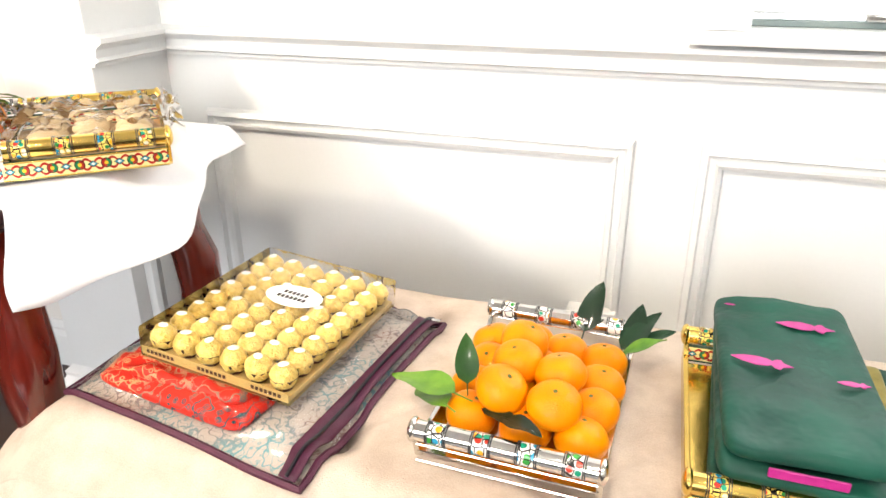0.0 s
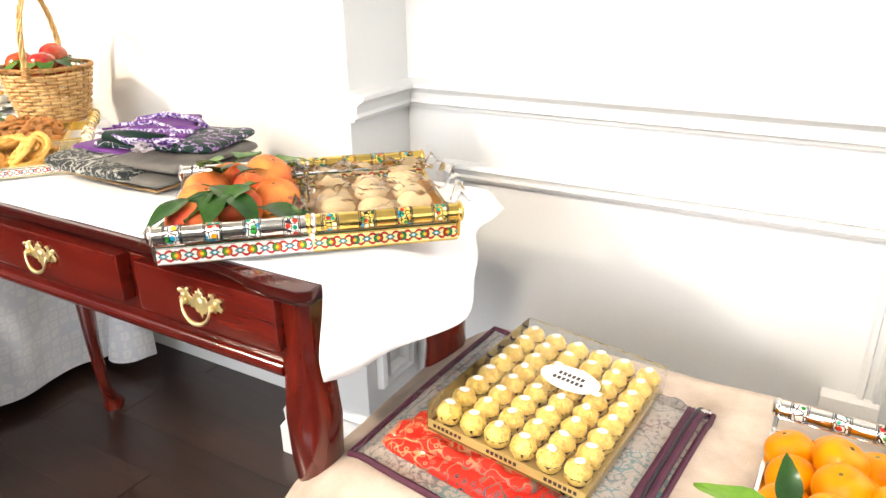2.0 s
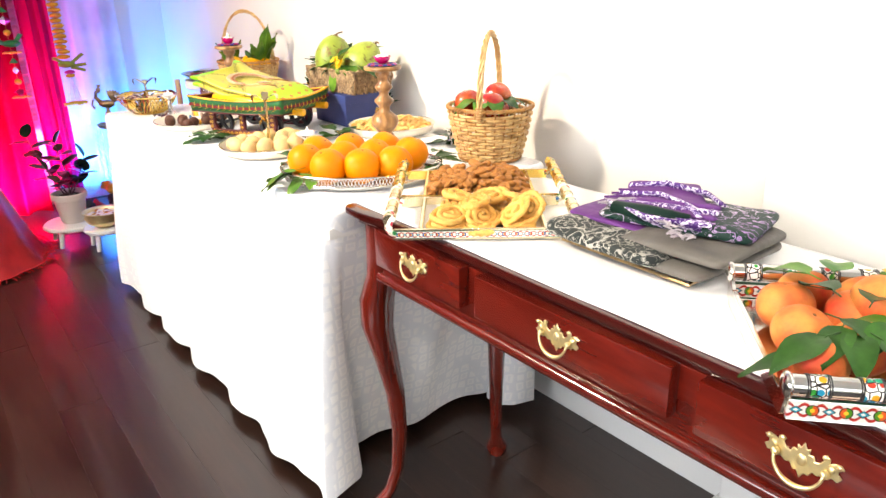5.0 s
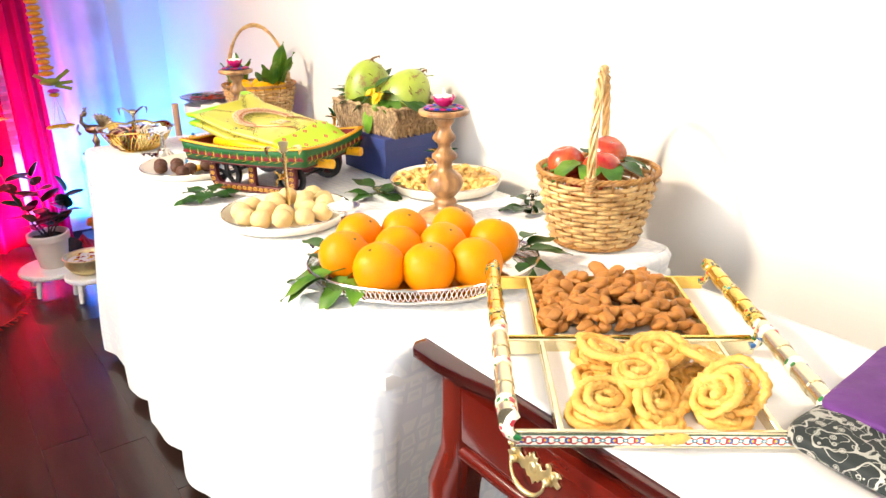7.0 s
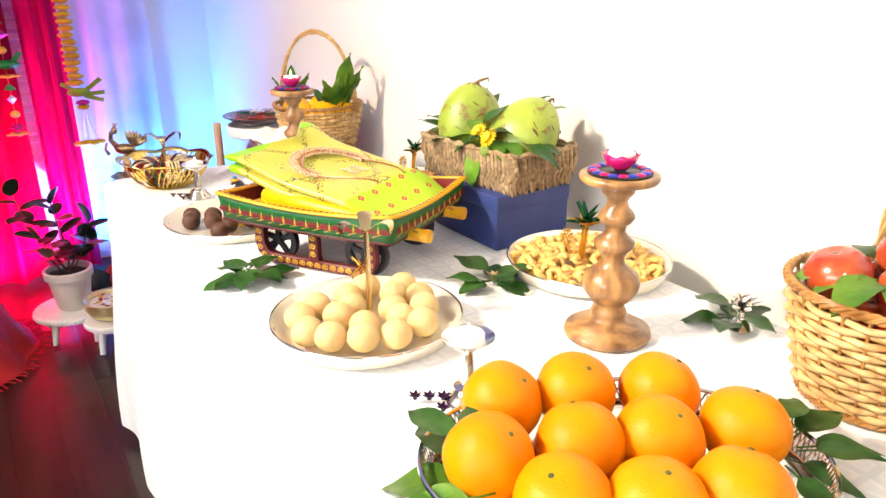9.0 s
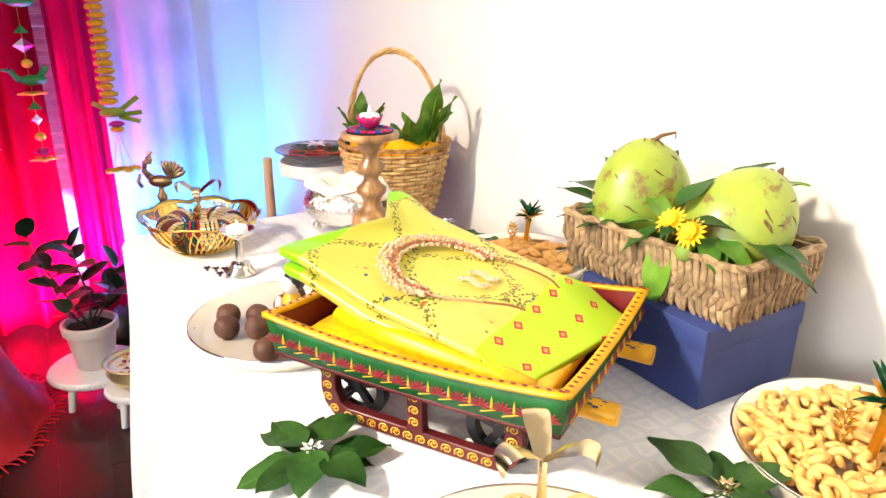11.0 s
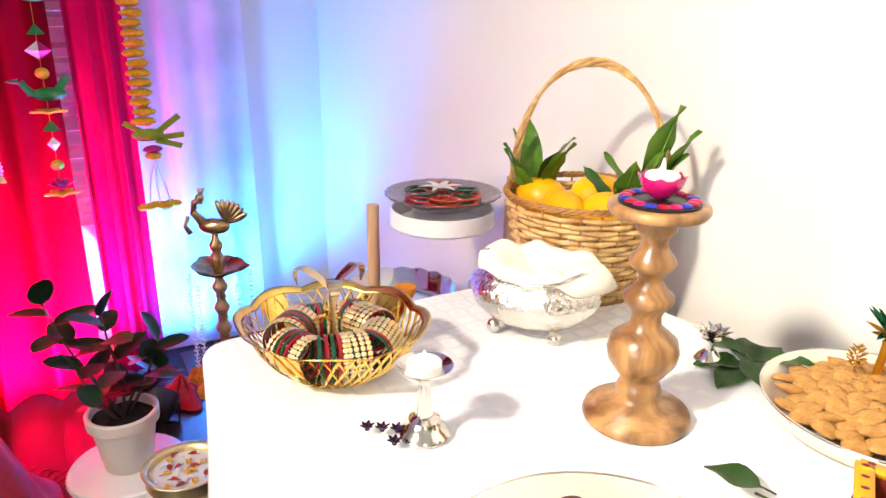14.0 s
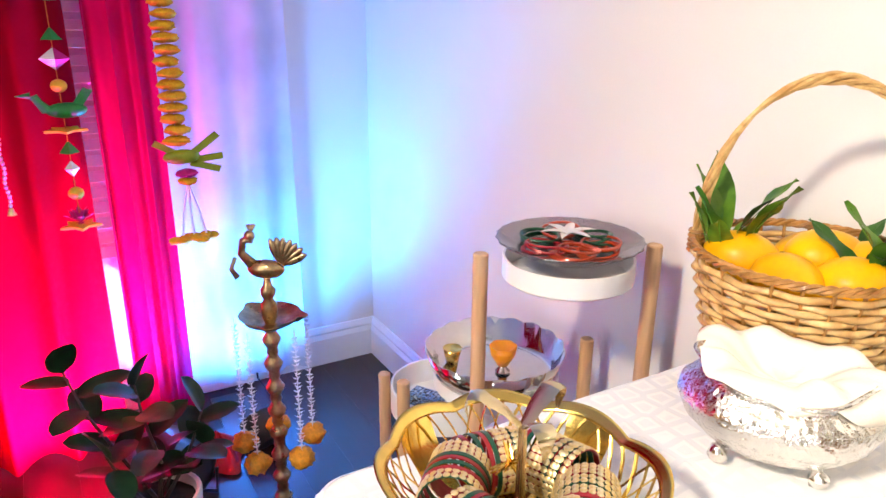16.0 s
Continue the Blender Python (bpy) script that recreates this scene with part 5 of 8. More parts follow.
for sy in (-1, 1):
    y = sy * 0.108
    bm = prism([(0.82 * px, pz) for px, pz in [(-0.150, ZT - 0.030), (-0.152, 0.040), (-0.146, 0.022), (-0.132, 0.008), (-0.118, 0.004), (0.118, 0.004), (0.132, 0.008), (0.146, 0.022), (0.152, 0.040), (0.150, ZT - 0.030), (0.126, ZT - 0.030), (0.127, 0.044), (0.118, 0.026), (0.108, 0.022),
                (0.013, 0.022), (0.011, 0.030), (0.011, ZT - 0.030), (-0.011, ZT - 0.030), (-0.011, 0.030), (-0.013, 0.022), (-0.108, 0.022), (-0.118, 0.026), (-0.127, 0.044), (-0.126, ZT - 0.030)]], -0.007, 0.007, 0.0012)
    moved(bm, Matrix.Translation((0, y, 0)) @ Matrix.Rotation(radians(90), 4, "X"))
    part("side_frame", bm, M_MAROON, cart, "maroon frame with gold spirals")
    bm = bmesh.new()
    yo = y + sy * 0.0076
    places = [(-0.086 + 0.0157 * k, 0.013) for k in range(12)] + [(sx * 0.1136, 0.032 + 0.0160 * k) for sx in (-1, 1) for k in range(4)] + [(0, 0.034 + 0.0160 * k) for k in range(4)] + [(-0.105, 0.018), (0.105, 0.018)]
    for x, z in places:
        tube([(x + (0.0010 + 0.0056 * t) * math.cos(t * 10), yo, z + (0.0010 + 0.0056 * t) * math.sin(t * 10)) for t in [k / 18 for k in range(19)]], 0.00085, 4, bm)
    part("spirals", bm, M_ORNPAINT, cart, "gold painted spirals", kind="stuff")
    for x in (-0.092, 0.092):
        wh = new("wheel")
        wh.parent = cart
        wh.location = (x, sy * 0.088, 0.042)
        wh.scale = (1.12, 1, 1.12)
        turn = Matrix.Rotation(radians(90), 4, "X")
        part("tyre", moved(lathe([(0.027, -0.006), (0.0365, -0.006), (0.0375, -0.004), (0.0375, 0.004), (0.0365, 0.006), (0.027, 0.006), (0.027, -0.006)], 36), turn), M_BLACK, wh)
        bm = moved(lathe([(0, -0.007), (0.008, -0.007), (0.008, 0.007), (0, 0.007)], 16), turn)
        for k in range(5):
            own = box(-0.004, 0.004, -0.0035, 0.0035, 0.005, 0.029)
            join(moved(own, Matrix.Rotation(k * 2 * math.pi / 5, 4, "Y")), bm)
        part("spokes", bm, M_BLACK, wh)
for x in (-0.098, 0.098):
    part("axle", tube([(x, -0.105, 0.0375), (x, 0.105, 0.0375)], 0.004, 8), M_BLACK, cart, "black axle")
for y in (-0.072, 0.072):
    bm = moved(lathe([(0, 0), (0.012, 0), (0.0130, 0.01), (0.0115, 0.040), (0.0125, 0.066), (0.0120, 0.072), (0, 0.073)], 20), at_rot(0.132, y, ZT - 0.030, 0, 0, 90))
    part("handle", bm, M_YELLOWPAINT, cart, "yellow painted round handle")
    bm = bmesh.new()
    for k in range(8):
        ball(0.0030, (0.182 + 0.008 * math.cos(k * 0.8), y + 0.008 * math.sin(k * 0.8), ZT - 0.0185 - 0.003 * abs(math.sin(k * 0.8))), 6, 4, (1.4, 0.6, 0.4), bm=bm)
    part("motif", bm, plain("navy_motif", "#23306a", 0.45), cart, "navy painted leaves", kind="stuff")


def sari_mat():
    """Lime silk: olive-gold sheen with leafy lattice vines, a plain lime end with little diamonds."""
    m, nt, bs = nodes_of("lime_silk")
    v = coords(nt)
    sep = nt.nodes.new("ShaderNodeSeparateXYZ")
    nt.links.new(v, sep.inputs[0])

    def math_node(op, a, b=None):
        n = nt.nodes.new("ShaderNodeMath")
        n.operation = op
        for i, s in enumerate((a, b)):
            if s is None:
                continue
            if isinstance(s, (int, float)):
                n.inputs[i].default_value = s
            else:
                nt.links.new(s, n.inputs[i])
        return n.outputs[0]
    x, y = sep.outputs[0], sep.outputs[1]
    # lattice of curved diamonds
    p, q = math_node("MULTIPLY", x, 2 * math.pi / 0.17), math_node("MULTIPLY", y, 2 * math.pi / 0.15)
    lat = math_node("ABSOLUTE", math_node("ADD", math_node("COSINE", p), math_node("COSINE", q)))
    vine = ramp(nt, lat, [(0.0, (1, 1, 1)), (0.26, (1, 1, 1)), (0.32, (0, 0, 0))])
    vo = tex(nt, "ShaderNodeTexVoronoi", 210.0, v)
    leafy = ramp(nt, vo.outputs["Distance"], [(0.0, (1, 1, 1)), (0.44, (0, 0, 0))], "CONSTANT")
    vm = math_node("MULTIPLY", vine, leafy)
    heart = math_node("ADD", math_node("COSINE", p), math_node("COSINE", q))
    hm = ramp(nt, math_node("ABSOLUTE", math_node("SUBTRACT", math_node("ABSOLUTE", heart), 1.0)), [(0.0, (0, 0, 0)), (0.90, (0, 0, 0)), (0.92, (1, 1, 1))])
    vo2 = tex(nt, "ShaderNodeTexVoronoi", 90.0, v)
    sp2 = nt.nodes.new("ShaderNodeSeparateColor")
    nt.links.new(vo2.outputs["Color"], sp2.inputs[0])
    fl = ramp(nt, sp2.outputs[1], [(0, lin("#c8541c")), (0.3, lin("#5f8a1c")), (0.6, lin("#c8c030")), (0.8, lin("#33506a"))], "CONSTANT")
    dots = ramp(nt, vo2.outputs["Distance"], [(0.0, (1, 1, 1)), (0.33, (0, 0, 0))], "CONSTANT")
    hm2 = math_node("MULTIPLY", hm, dots)
    base = ramp(nt, tex(nt, "ShaderNodeTexNoise", 5.0, v, Detail=3.0).outputs[0], [(0.3, lin("#c4be3c")), (0.7, lin("#d2cb62"))])
    col = mixc(nt, vm, base, lin("#6a6014"))
    col = mixc(nt, hm2, col, fl)
    # plain lime end with diamonds
    endm = ramp(nt, x, [(0.085, (0, 0, 0)), (0.09, (1, 1, 1))], "CONSTANT")
    a = math_node("PINGPONG", x, 0.017)
    b = math_node("PINGPONG", y, 0.020)
    d = math_node("ADD", math_node("MULTIPLY", a, 1.3), b)
    dia = ramp(nt, d, [(0.0, lin("#d8982c")), (0.0035, lin("#b8243c")), (0.0065, lin("#aed208"))], "CONSTANT")
    dm = mixc(nt, endm, col, dia)
    edge = ramp(nt, math_node("ABSOLUTE", x), [(0.150, (0, 0, 0)), (0.152, (1, 1, 1))], "CONSTANT")
    left = ramp(nt, x, [(-0.5, (1, 1, 1)), (0.0, (0, 0, 0))], "CONSTANT")
    lm = math_node("MULTIPLY", edge, ramp(nt, math_node("ADD", x, 0.5), [(0.0, (1, 1, 1)), (0.5, (0, 0, 0))], "CONSTANT"))
    dm = mixc(nt, lm, dm, lin("#92d40c"))
    nt.links.new(dm, bs.inputs["Base Color"])
    bs.inputs["Roughness"].default_value = 0.36
    bs.inputs["Metallic"].default_value = 0.3
    bs.inputs["Sheen Weight"].default_value = 0.05
    th = tex(nt, "ShaderNodeTexNoise", 500.0, v, Detail=2.0)
    bump(nt, bs, mixc(nt, 0.5, vm, th.outputs[0]), 0.25, 0.0006)
    return m


M_SARI = sari_mat()
M_YSILK = cells("yellow_silk", ["#e8b000", "#d8a400", "#f0c010"], "#eabc08", 60.0, 0.4, 0.1, 0.03, "#e0a808", 0.1)
ys = hull("folded_sari", (-2.463, 1.826, TZ + 0.078), 31.5, label="bright yellow folded silk lying in the cart", category="folded cloth")
part("fold", soft_slab(0.28, 0.213, 0.026, lump=0.006, freq=14), M_YSILK, ys, smooth="all")
bm = tube([(-0.11, -0.066, 0.030), (-0.02, -0.084, 0.029), (0.09, -0.092, 0.024), (0.125, -0.088, 0.020)], [0.016, 0.018, 0.017, 0.010], 14, flat=0.8)
part("roll", bm, M_YSILK, ys, smooth="all")
ls = hull("folded_sari", (-2.476, 1.834, TZ + 0.112), 25, label="lime green silk with leafy gold pattern, folded over the cart", category="folded cloth")


def sari_bend(x, y, z):
    up = 0.042 * smooth(-x, -0.02, 0.19)
    droop = -0.036 * smooth(x, 0.08, 0.175)
    z = z + up + droop + 0.005 * math.sin(x * 26) * (0.5 - y * 3) * 0.6
    z += 0.012 * smooth(-x, 0.10, 0.18) * math.sin((y + 0.03) * 26)
    end = smooth(-x, 0.10, 0.18)
    z += 0.022 * end * smooth(y, 0.02, 0.10)
    return x + 0.012 * math.sin(y * 17) + 0.055 * end * math.exp(-((y - 0.018) / 0.016) ** 2), y, z


def silk_layer(z0, h, w, d, dx=0.0, dy=0.0):
    return moved(soft_slab(w, d, h, 0.12, 0.5, 0.005, 9, 120, 28, bend=lambda x, y, z: sari_bend(x, y, z)), Matrix.Translation((dx, dy, z0)))


part("lower_fold", silk_layer(-0.004, 0.022, 0.325, 0.218, -0.016, -0.004), M_SARI, ls, smooth="all")
part("upper_fold", silk_layer(0.017, 0.018, 0.350, 0.226, -0.012, 0.0), M_SARI, ls, smooth="all")

ls.scale = (0.93, 0.93, 0.95)

# necklace and earrings on the silk
M_PEARL = plain("pearl", "#dcb896", 0.2, vary=0.2, scale=300, coat=0.5)
M_ROSEGOLD = plain("rose_gold", "#c98a62", 0.3, 0.9, vary=0.25, scale=200)
nk = hull("necklace", (-2.476, 1.834, TZ + 0.1115), 25, label="pearl and rose gold necklace laid on the silk", category="necklace")


def on_silk(x, y):
    return sari_bend(x, y, 0.0355)[2]


for strand in range(5):
    bm = bmesh.new()
    n = 66 - strand * 2
    for k in range(n):
        t = -1.9 + 3.8 * k / (n - 1)
        rx, ry = 0.052 + 0.0046 * strand, 0.058 + 0.0048 * strand
        x, y = -0.020 - rx * math.cos(t) * 1.0, 0.0 + ry * math.sin(t)
        ball(0.0023 * random.uniform(0.8, 1.25), (x + random.uniform(-0.002, 0.002), y + random.uniform(-0.002, 0.002), on_silk(x, y) + 0.0035 + (0.001 if strand % 2 else 0)), 7, 5, bm=bm)
    part("strand", bm, M_ROSEGOLD if strand == 1 else M_PEARL, nk, "strand of small beads", kind="stuff")
pts = []
for k in range(20):
    x = -0.005 + 0.105 * k / 19
    for_y = 0.067 - 0.028 * (k / 19) ** 2
    pts.append((x, for_y, on_silk(x, for_y) + 0.003))
pts2 = [(x, -y + 0.006 * (i / 19), z) for i, (x, y, z) in enumerate(pts)]
bm = tube(pts, 0.0024, 5, flat=0.5)
tube([(x, y, on_silk(x, y) + 0.003) for x, y, z in pts2], 0.0024, 5, bm, flat=0.5)
part("chain", bm, M_ROSEGOLD, nk, "flat braided chain")
er = hull("earrings", (-2.476, 1.834, TZ + 0.1115), 25, label="pair of pearl earrings laid on the silk", category="earrings")
for j in range(2):
    bm = bmesh.new()
    for k in range(26):
        x, y = 0.006 + 0.0030 * (k // 2), -0.012 + 0.022 * j + 0.005 * math.sin(k * 0.25) + 0.0042 * (k % 2)
        ball(0.0022, (x, y, on_silk(x, y) + 0.003), 7, 5, bm=bm)
    part("earring", bm, M_PEARL, er)

# ---- blue box and the basket of coconuts ----
BXC = (-2.385, 2.135)
bb = hull("cloth_box", (-2.395, 2.140, TZ + 0.002), 0, label="navy blue cloth-wrapped box under the coconut basket", category="box")
part("body", box(-0.115, 0.085, -0.098, 0.066, 0, 0.096, 0.004, seg=2), M_BLUE_BOX, bb)
part("lid", box(-0.1165, 0.0865, -0.0995, 0.0675, 0.070, 0.0985, 0.003, seg=2), M_BLUE_BOX, bb, "shallow navy lid")


def hyacinth_basket(loc, rz, w, d, h, label):
    ob = hull("woven_basket", loc, rz, label=label, category="basket")
    part("inner", box(-w / 2 + 0.008, w / 2 - 0.008, -d / 2 + 0.008, d / 2 - 0.008, 0.002, 0.006), M_HYACINTH, ob)
    bm_w = box(-w / 2 + 0.006, w / 2 - 0.006, -d / 2 + 0.006, -d / 2 + 0.012, 0.002, h)
    box(-w / 2 + 0.006, w / 2 - 0.006, d / 2 - 0.012, d / 2 - 0.006, 0.002, h, bm=bm_w)
    box(-w / 2 + 0.006, -w / 2 + 0.012, -d / 2 + 0.012, d / 2 - 0.012, 0.002, h, bm=bm_w)
    box(w / 2 - 0.012, w / 2 - 0.006, -d / 2 + 0.012, d / 2 - 0.012, 0.002, h, bm=bm_w)
    for v in bm_w.verts:
        k = 1 + 0.13 * (v.co.z / h)
        v.co.x, v.co.y = v.co.x * k, v.co.y * k
    part("liner", bm_w, M_HYACINTH, ob)
    # one plump strand, slanting; each is a piece
    sm = bmesh.new()
    ball(1, (0, 0, 0), 8, 6, (0.0052, 0.0034, 0.0215), bm=sm)
    for v in sm.verts:
        v.co.x += 0.0025 * math.sin(v.co.z * 120)
    me = bpy.data.meshes.new("strand")
    sm.to_mesh(me)
    sm.free()
    me.shade_smooth()
    me.materials.append(M_HYACINTH)
    rows = 3
    for side in range(4):
        length = w if side % 2 == 0 else d
        n = int(length / 0.0088)
        for r in range(rows):
            for k in range(n):
                z = 0.010 + (h - 0.018) * (r + 0.5) / rows
                fl = 1 + 0.13 * z / h
                s = (-length / 2 + length * (k + 0.5 + 0.4 * (r % 2)) / n) * fl
                q = (d if side % 2 == 0 else w) / 2 * fl
                x, y, a = ((s, -q, 0), (q, s, 90), (-s, q, 180), (-q, -s, 270))[side]
                o = new("strand", me)
                o.parent = ob
                o.matrix_local = at_rot(x, y, z, a + random.uniform(-8, 8), 0, (20 if r % 2 else -20) + random.uniform(-9, 9))
    bm = bmesh.new()
    k = 1.13
    pts = []
    for t in range(90):
        x, y, nx, ny = rounded(t / 90, -w / 2 * k, w / 2 * k, -d / 2 * k, d / 2 * k, 0.012)
        pts.append((x, y, h + 0.001 + 0.0012 * math.sin(t * 1.7)))
    tube(pts, [0.0042 + 0.0012 * math.sin(t * 1.7) for t in range(90)], 6, bm, closed=True)
    part("rim", bm, M_HYACINTH, ob)
    return ob


hyacinth_basket((-2.432, 2.130, TZ + 0.101), 4, 0.240, 0.140, 0.070, "rectangular basket of plaited dry leaf strands holding coconuts")


def coconut(loc, rz, rx, ry, s, label):
    ob = hull("coconut", loc, rz, label=label, category="coconut", group="green coconuts", rx=rx, ry=ry)

    def w(p):
        q = p.copy()
        a = math.atan2(p.y, p.x)
        k = 1 + 0.035 * math.cos(3 * a) * (1 - p.z * p.z)
        q.x, q.y = q.x * k * (1 - 0.10 * p.z), q.y * k * (1 - 0.10 * p.z)
        return q
    part("shell", ball(s, (0, 0, 0), 48, 32, (0.88, 0.88, 1.05), 0.015, 25, warp=w), M_COCONUT, ob, "smooth green skin with brown scars", smooth="all")
    bm = bmesh.new()
    for k in range(9):
        leaf(random.uniform(0.022, 0.036), 0.016, bm, at_rot(0, 0, s * 1.015, k * 40 + random.uniform(-8, 8), 0, 12 + random.uniform(-16, 12)), curl=0.5)
    tube([(0.004, 0, s * 1.02), (0.012, 0.004, s * 1.13), (0.028, 0.006, s * 1.22), (0.030, 0.002, s * 1.13)], [0.004, 0.003, 0.002, 0.0012], 6, bm)
    part("husk", bm, M_HUSK, ob, "dry brown cap")
    bm = bmesh.new()
    for k in range(14):
        a, z = random.uniform(0, 6.28), random.uniform(-0.4, 0.85)
        pts = []
        for j in range(5):
            zz = z + 0.05 * j * (1 if k % 2 else -1) * 0.5
            aa = a + 0.07 * j + random.uniform(-0.03, 0.03)
            rr = s * math.sqrt(max(0, 1 - zz * zz)) * (1 - 0.10 * zz) * 0.893
            pts.append((rr * math.cos(aa), rr * math.sin(aa), zz * s * 1.05))
        tube(pts, [0.0004, random.uniform(0.0008, 0.0026), random.uniform(0.0008, 0.0030), 0.0012, 0.0004], 4, bm, flat=0.5)
    part("scars", bm, M_HUSK, ob, "thin brown scars", kind="stuff")
    return ob


coconut((-2.500, 2.118, 0.944), 30, 0, 4, 0.070, "large green coconut standing in the basket")
coconut((-2.372, 2.150, 0.930), 120, 26, 24, 0.069, "large green coconut tilted in the basket")
lv = hull("leaf_bunch", (-2.415, 2.14, TZ + 0.165), label="green leaves and yellow flowers round the coconuts", category="leaves")
for x, y, z, a, L, t, mt in ((-0.115, -0.03, 0.02, 200, 0.075, -25, 0), (-0.12, -0.05, 0.0, 230, 0.06, -10, 0), (-0.11, -0.01, 0.03, 170, 0.08, -38, 1), (-0.10, 0.02, 0.035, 110, 0.07, -50, 0), (-0.12, -0.03, 0.01, 250, 0.05, -5, 1), (-0.11, 0.0, 0.045, 100, 0.06, -60, 0),
                           (0.0, -0.070, 0.020, -120, 0.055, 20, 0), (0.015, -0.078, 0.006, -80, 0.078, 66, 1), (-0.02, -0.072, 0.022, -160, 0.055, 6, 1), (0.02, -0.066, 0.034, -70, 0.045, 0, 0), (0.05, -0.060, 0.022, -30, 0.055, 12, 1), (0.065, -0.050, 0.02, -10, 0.062, 8, 1), (0.085, -0.03, 0.02, 10, 0.085, 6, 0), (0.07, -0.055, 0.014, -50, 0.045, 30, 1), (0.095, -0.01, 0.018, 25, 0.055, 4, 0), (-0.125, -0.045, 0.012, 215, 0.065, -30, 0), (-0.115, -0.02, 0.02, 160, 0.07, -20, 1), (-0.10, -0.055, 0.016, 260, 0.045, -20, 0),
                           (0.0, -0.07, 0.03, 150, 0.06, -30, 1), (0.01, -0.06, 0.045, 80, 0.06, -45, 0), (0.0, 0.03, 0.06, 60, 0.06, -40, 0), (0.02, 0.04, 0.055, 20, 0.07, -30, 1), (0.03, -0.07, 0.035, 10, 0.06, -20, 0), (-0.06, -0.085, 0.01, -150, 0.05, 0, 0)):
    loose_leaf(lv, x, y, z, a, L, L * 0.5, (M_LEAF, M_LEAF_LIGHT)[mt], ry=t, curl=0.3)
for x, y, z in ((-0.105, -0.065, 0.006), (-0.085, -0.08, 0.0), (0.048, -0.082, 0.002), (-0.12, -0.04, 0.03)):
    part("small_fruit", ball(0.0115, (x, y, z + 0.004), 16, 10), M_GUAVA, lv, "small round green fruit")


def daisy(parent, x, y, z, r, rx, mat=None, n=16):
    bm = bmesh.new()
    for k in range(n):
        leaf(r, r * 0.32, bm, at_rot(0, 0, 0, k * 360 / n, 0, -8), curl=0.1)
        leaf(r * 0.7, r * 0.3, bm, at_rot(0, 0, 0.001, k * 360 / n + 11, 0, -35), curl=0.1)
    part("flower", moved(bm, at_rot(x, y, z, 0, rx, 0)), mat or M_YELLOW_FLOWER, parent, "bright yellow daisy")


daisy(lv, 0.024, -0.082, 0.034, 0.020, 50)
daisy(lv, 0.052, -0.080, 0.028, 0.020, 55)
daisy(lv, -0.098, -0.058, 0.042, 0.014, 60)

# ---- mango basket ----
MB = (-3.285, 2.145)
woven_basket("wicker_basket", (*MB, TZ + 0.003), 33, 0.086, 0.122, 0.155, "golden willow basket with a tall handle, full of mangoes", 0.350, 16)
for i, (x, y, z, a) in enumerate(((-0.055, -0.042, 0.118, 20), (0.012, 0.015, 0.128, 60), (0.020, -0.058, 0.112, -20), (0.070, -0.010, 0.114, 40), (0.06, 0.04, 0.120, 10), (-0.03, 0.05, 0.11, 80))):
    mg = hull("mango", (MB[0] + x, MB[1] + y, TZ + 0.026 + z), a, label="ripe yellow mango with dark specks in the basket", category="mango", group="mangoes in the basket", ry=random.uniform(-10, 10))
    part("flesh", ball(0.0345, (0, 0, 0), 30, 20, (1.3, 1, 0.9), 0.02, 30, warp=lambda p: Vector((p.x + 0.08 * p.z * p.z, p.y * (1 - 0.12 * p.x), p.z * (1 - 0.10 * p.x)))), M_MANGO, mg, smooth="all")
    part("stem", ball(0.004, (-0.049, 0, 0.003), 8, 5), M_HUSK, mg)
lv = hull("leaf_bunch", (*MB, TZ + 0.161), label="long upright mango leaves standing in the basket", category="leaves")
for x, y, z, a, L, t in ((-0.085, -0.045, -0.01, 190, 0.10, -72), (-0.075, -0.055, -0.01, 260, 0.09, -66), (-0.07, -0.045, 0, 30, 0.10, -60), (-0.055, -0.04, 0, 20, 0.09, -62), (-0.095, -0.04, -0.01, 150, 0.11, -80), (-0.06, -0.03, 0, -10, 0.08, -58), (-0.085, -0.06, -0.02, 230, 0.08, -75), (-0.07, -0.06, -0.01, -60, 0.07, -50),
                     (0.085, 0.035, 0, 10, 0.15, -78), (0.09, 0.05, 0, 30, 0.12, -70), (0.075, 0.02, 0, 200, 0.08, -60), (0.08, 0.0, 0.0, -30, 0.09, -58), (0.09, 0.01, 0, -5, 0.10, -64), (0.06, -0.01, 0, 180, 0.07, -40), (0.095, 0.03, 0, 60, 0.09, -60), (0.07, 0.02, 0.0, -60, 0.07, -30), (0.02, 0.07, 0.0, 90, 0.05, -40)):
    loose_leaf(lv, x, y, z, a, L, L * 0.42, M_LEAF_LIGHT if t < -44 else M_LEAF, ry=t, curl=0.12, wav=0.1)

# ---- silver bowl with a cloth ----
sb = hull("silver_bowl", (-3.182, 1.975, TZ + 0.002), 33, label="embossed silver bowl on claw feet, draped with a cream cloth", category="bowl")
ribs = lambda r, z, a: (r * (1 + 0.03 * math.cos(6 * a) * smooth(z, 0.02, 0.06)), z + 0.006 * math.cos(2 * a) * smooth(z, 0.05, 0.085))
part("bowl", lathe([(0, 0.012), (0.040, 0.013), (0.060, 0.020), (0.076, 0.034), (0.082, 0.048), (0.079, 0.060), (0.068, 0.069), (0.064, 0.073), (0.070, 0.079), (0.072, 0.081), (0.068, 0.082), (0.060, 0.073), (0.070, 0.060), (0.072, 0.045), (0, 0.022)], 96, ax=1.15, ay=0.9, warp=lambda r, z, a: (ribs(r, z, a)[0] * 0.93, ribs(r, z, a)[1])), plain("embossed_silver", "#ece8e0", 0.18, 1.0, vary=0.1, scale=60, fine=130, relief=1.0, dist=0.004), sb, smooth="all")
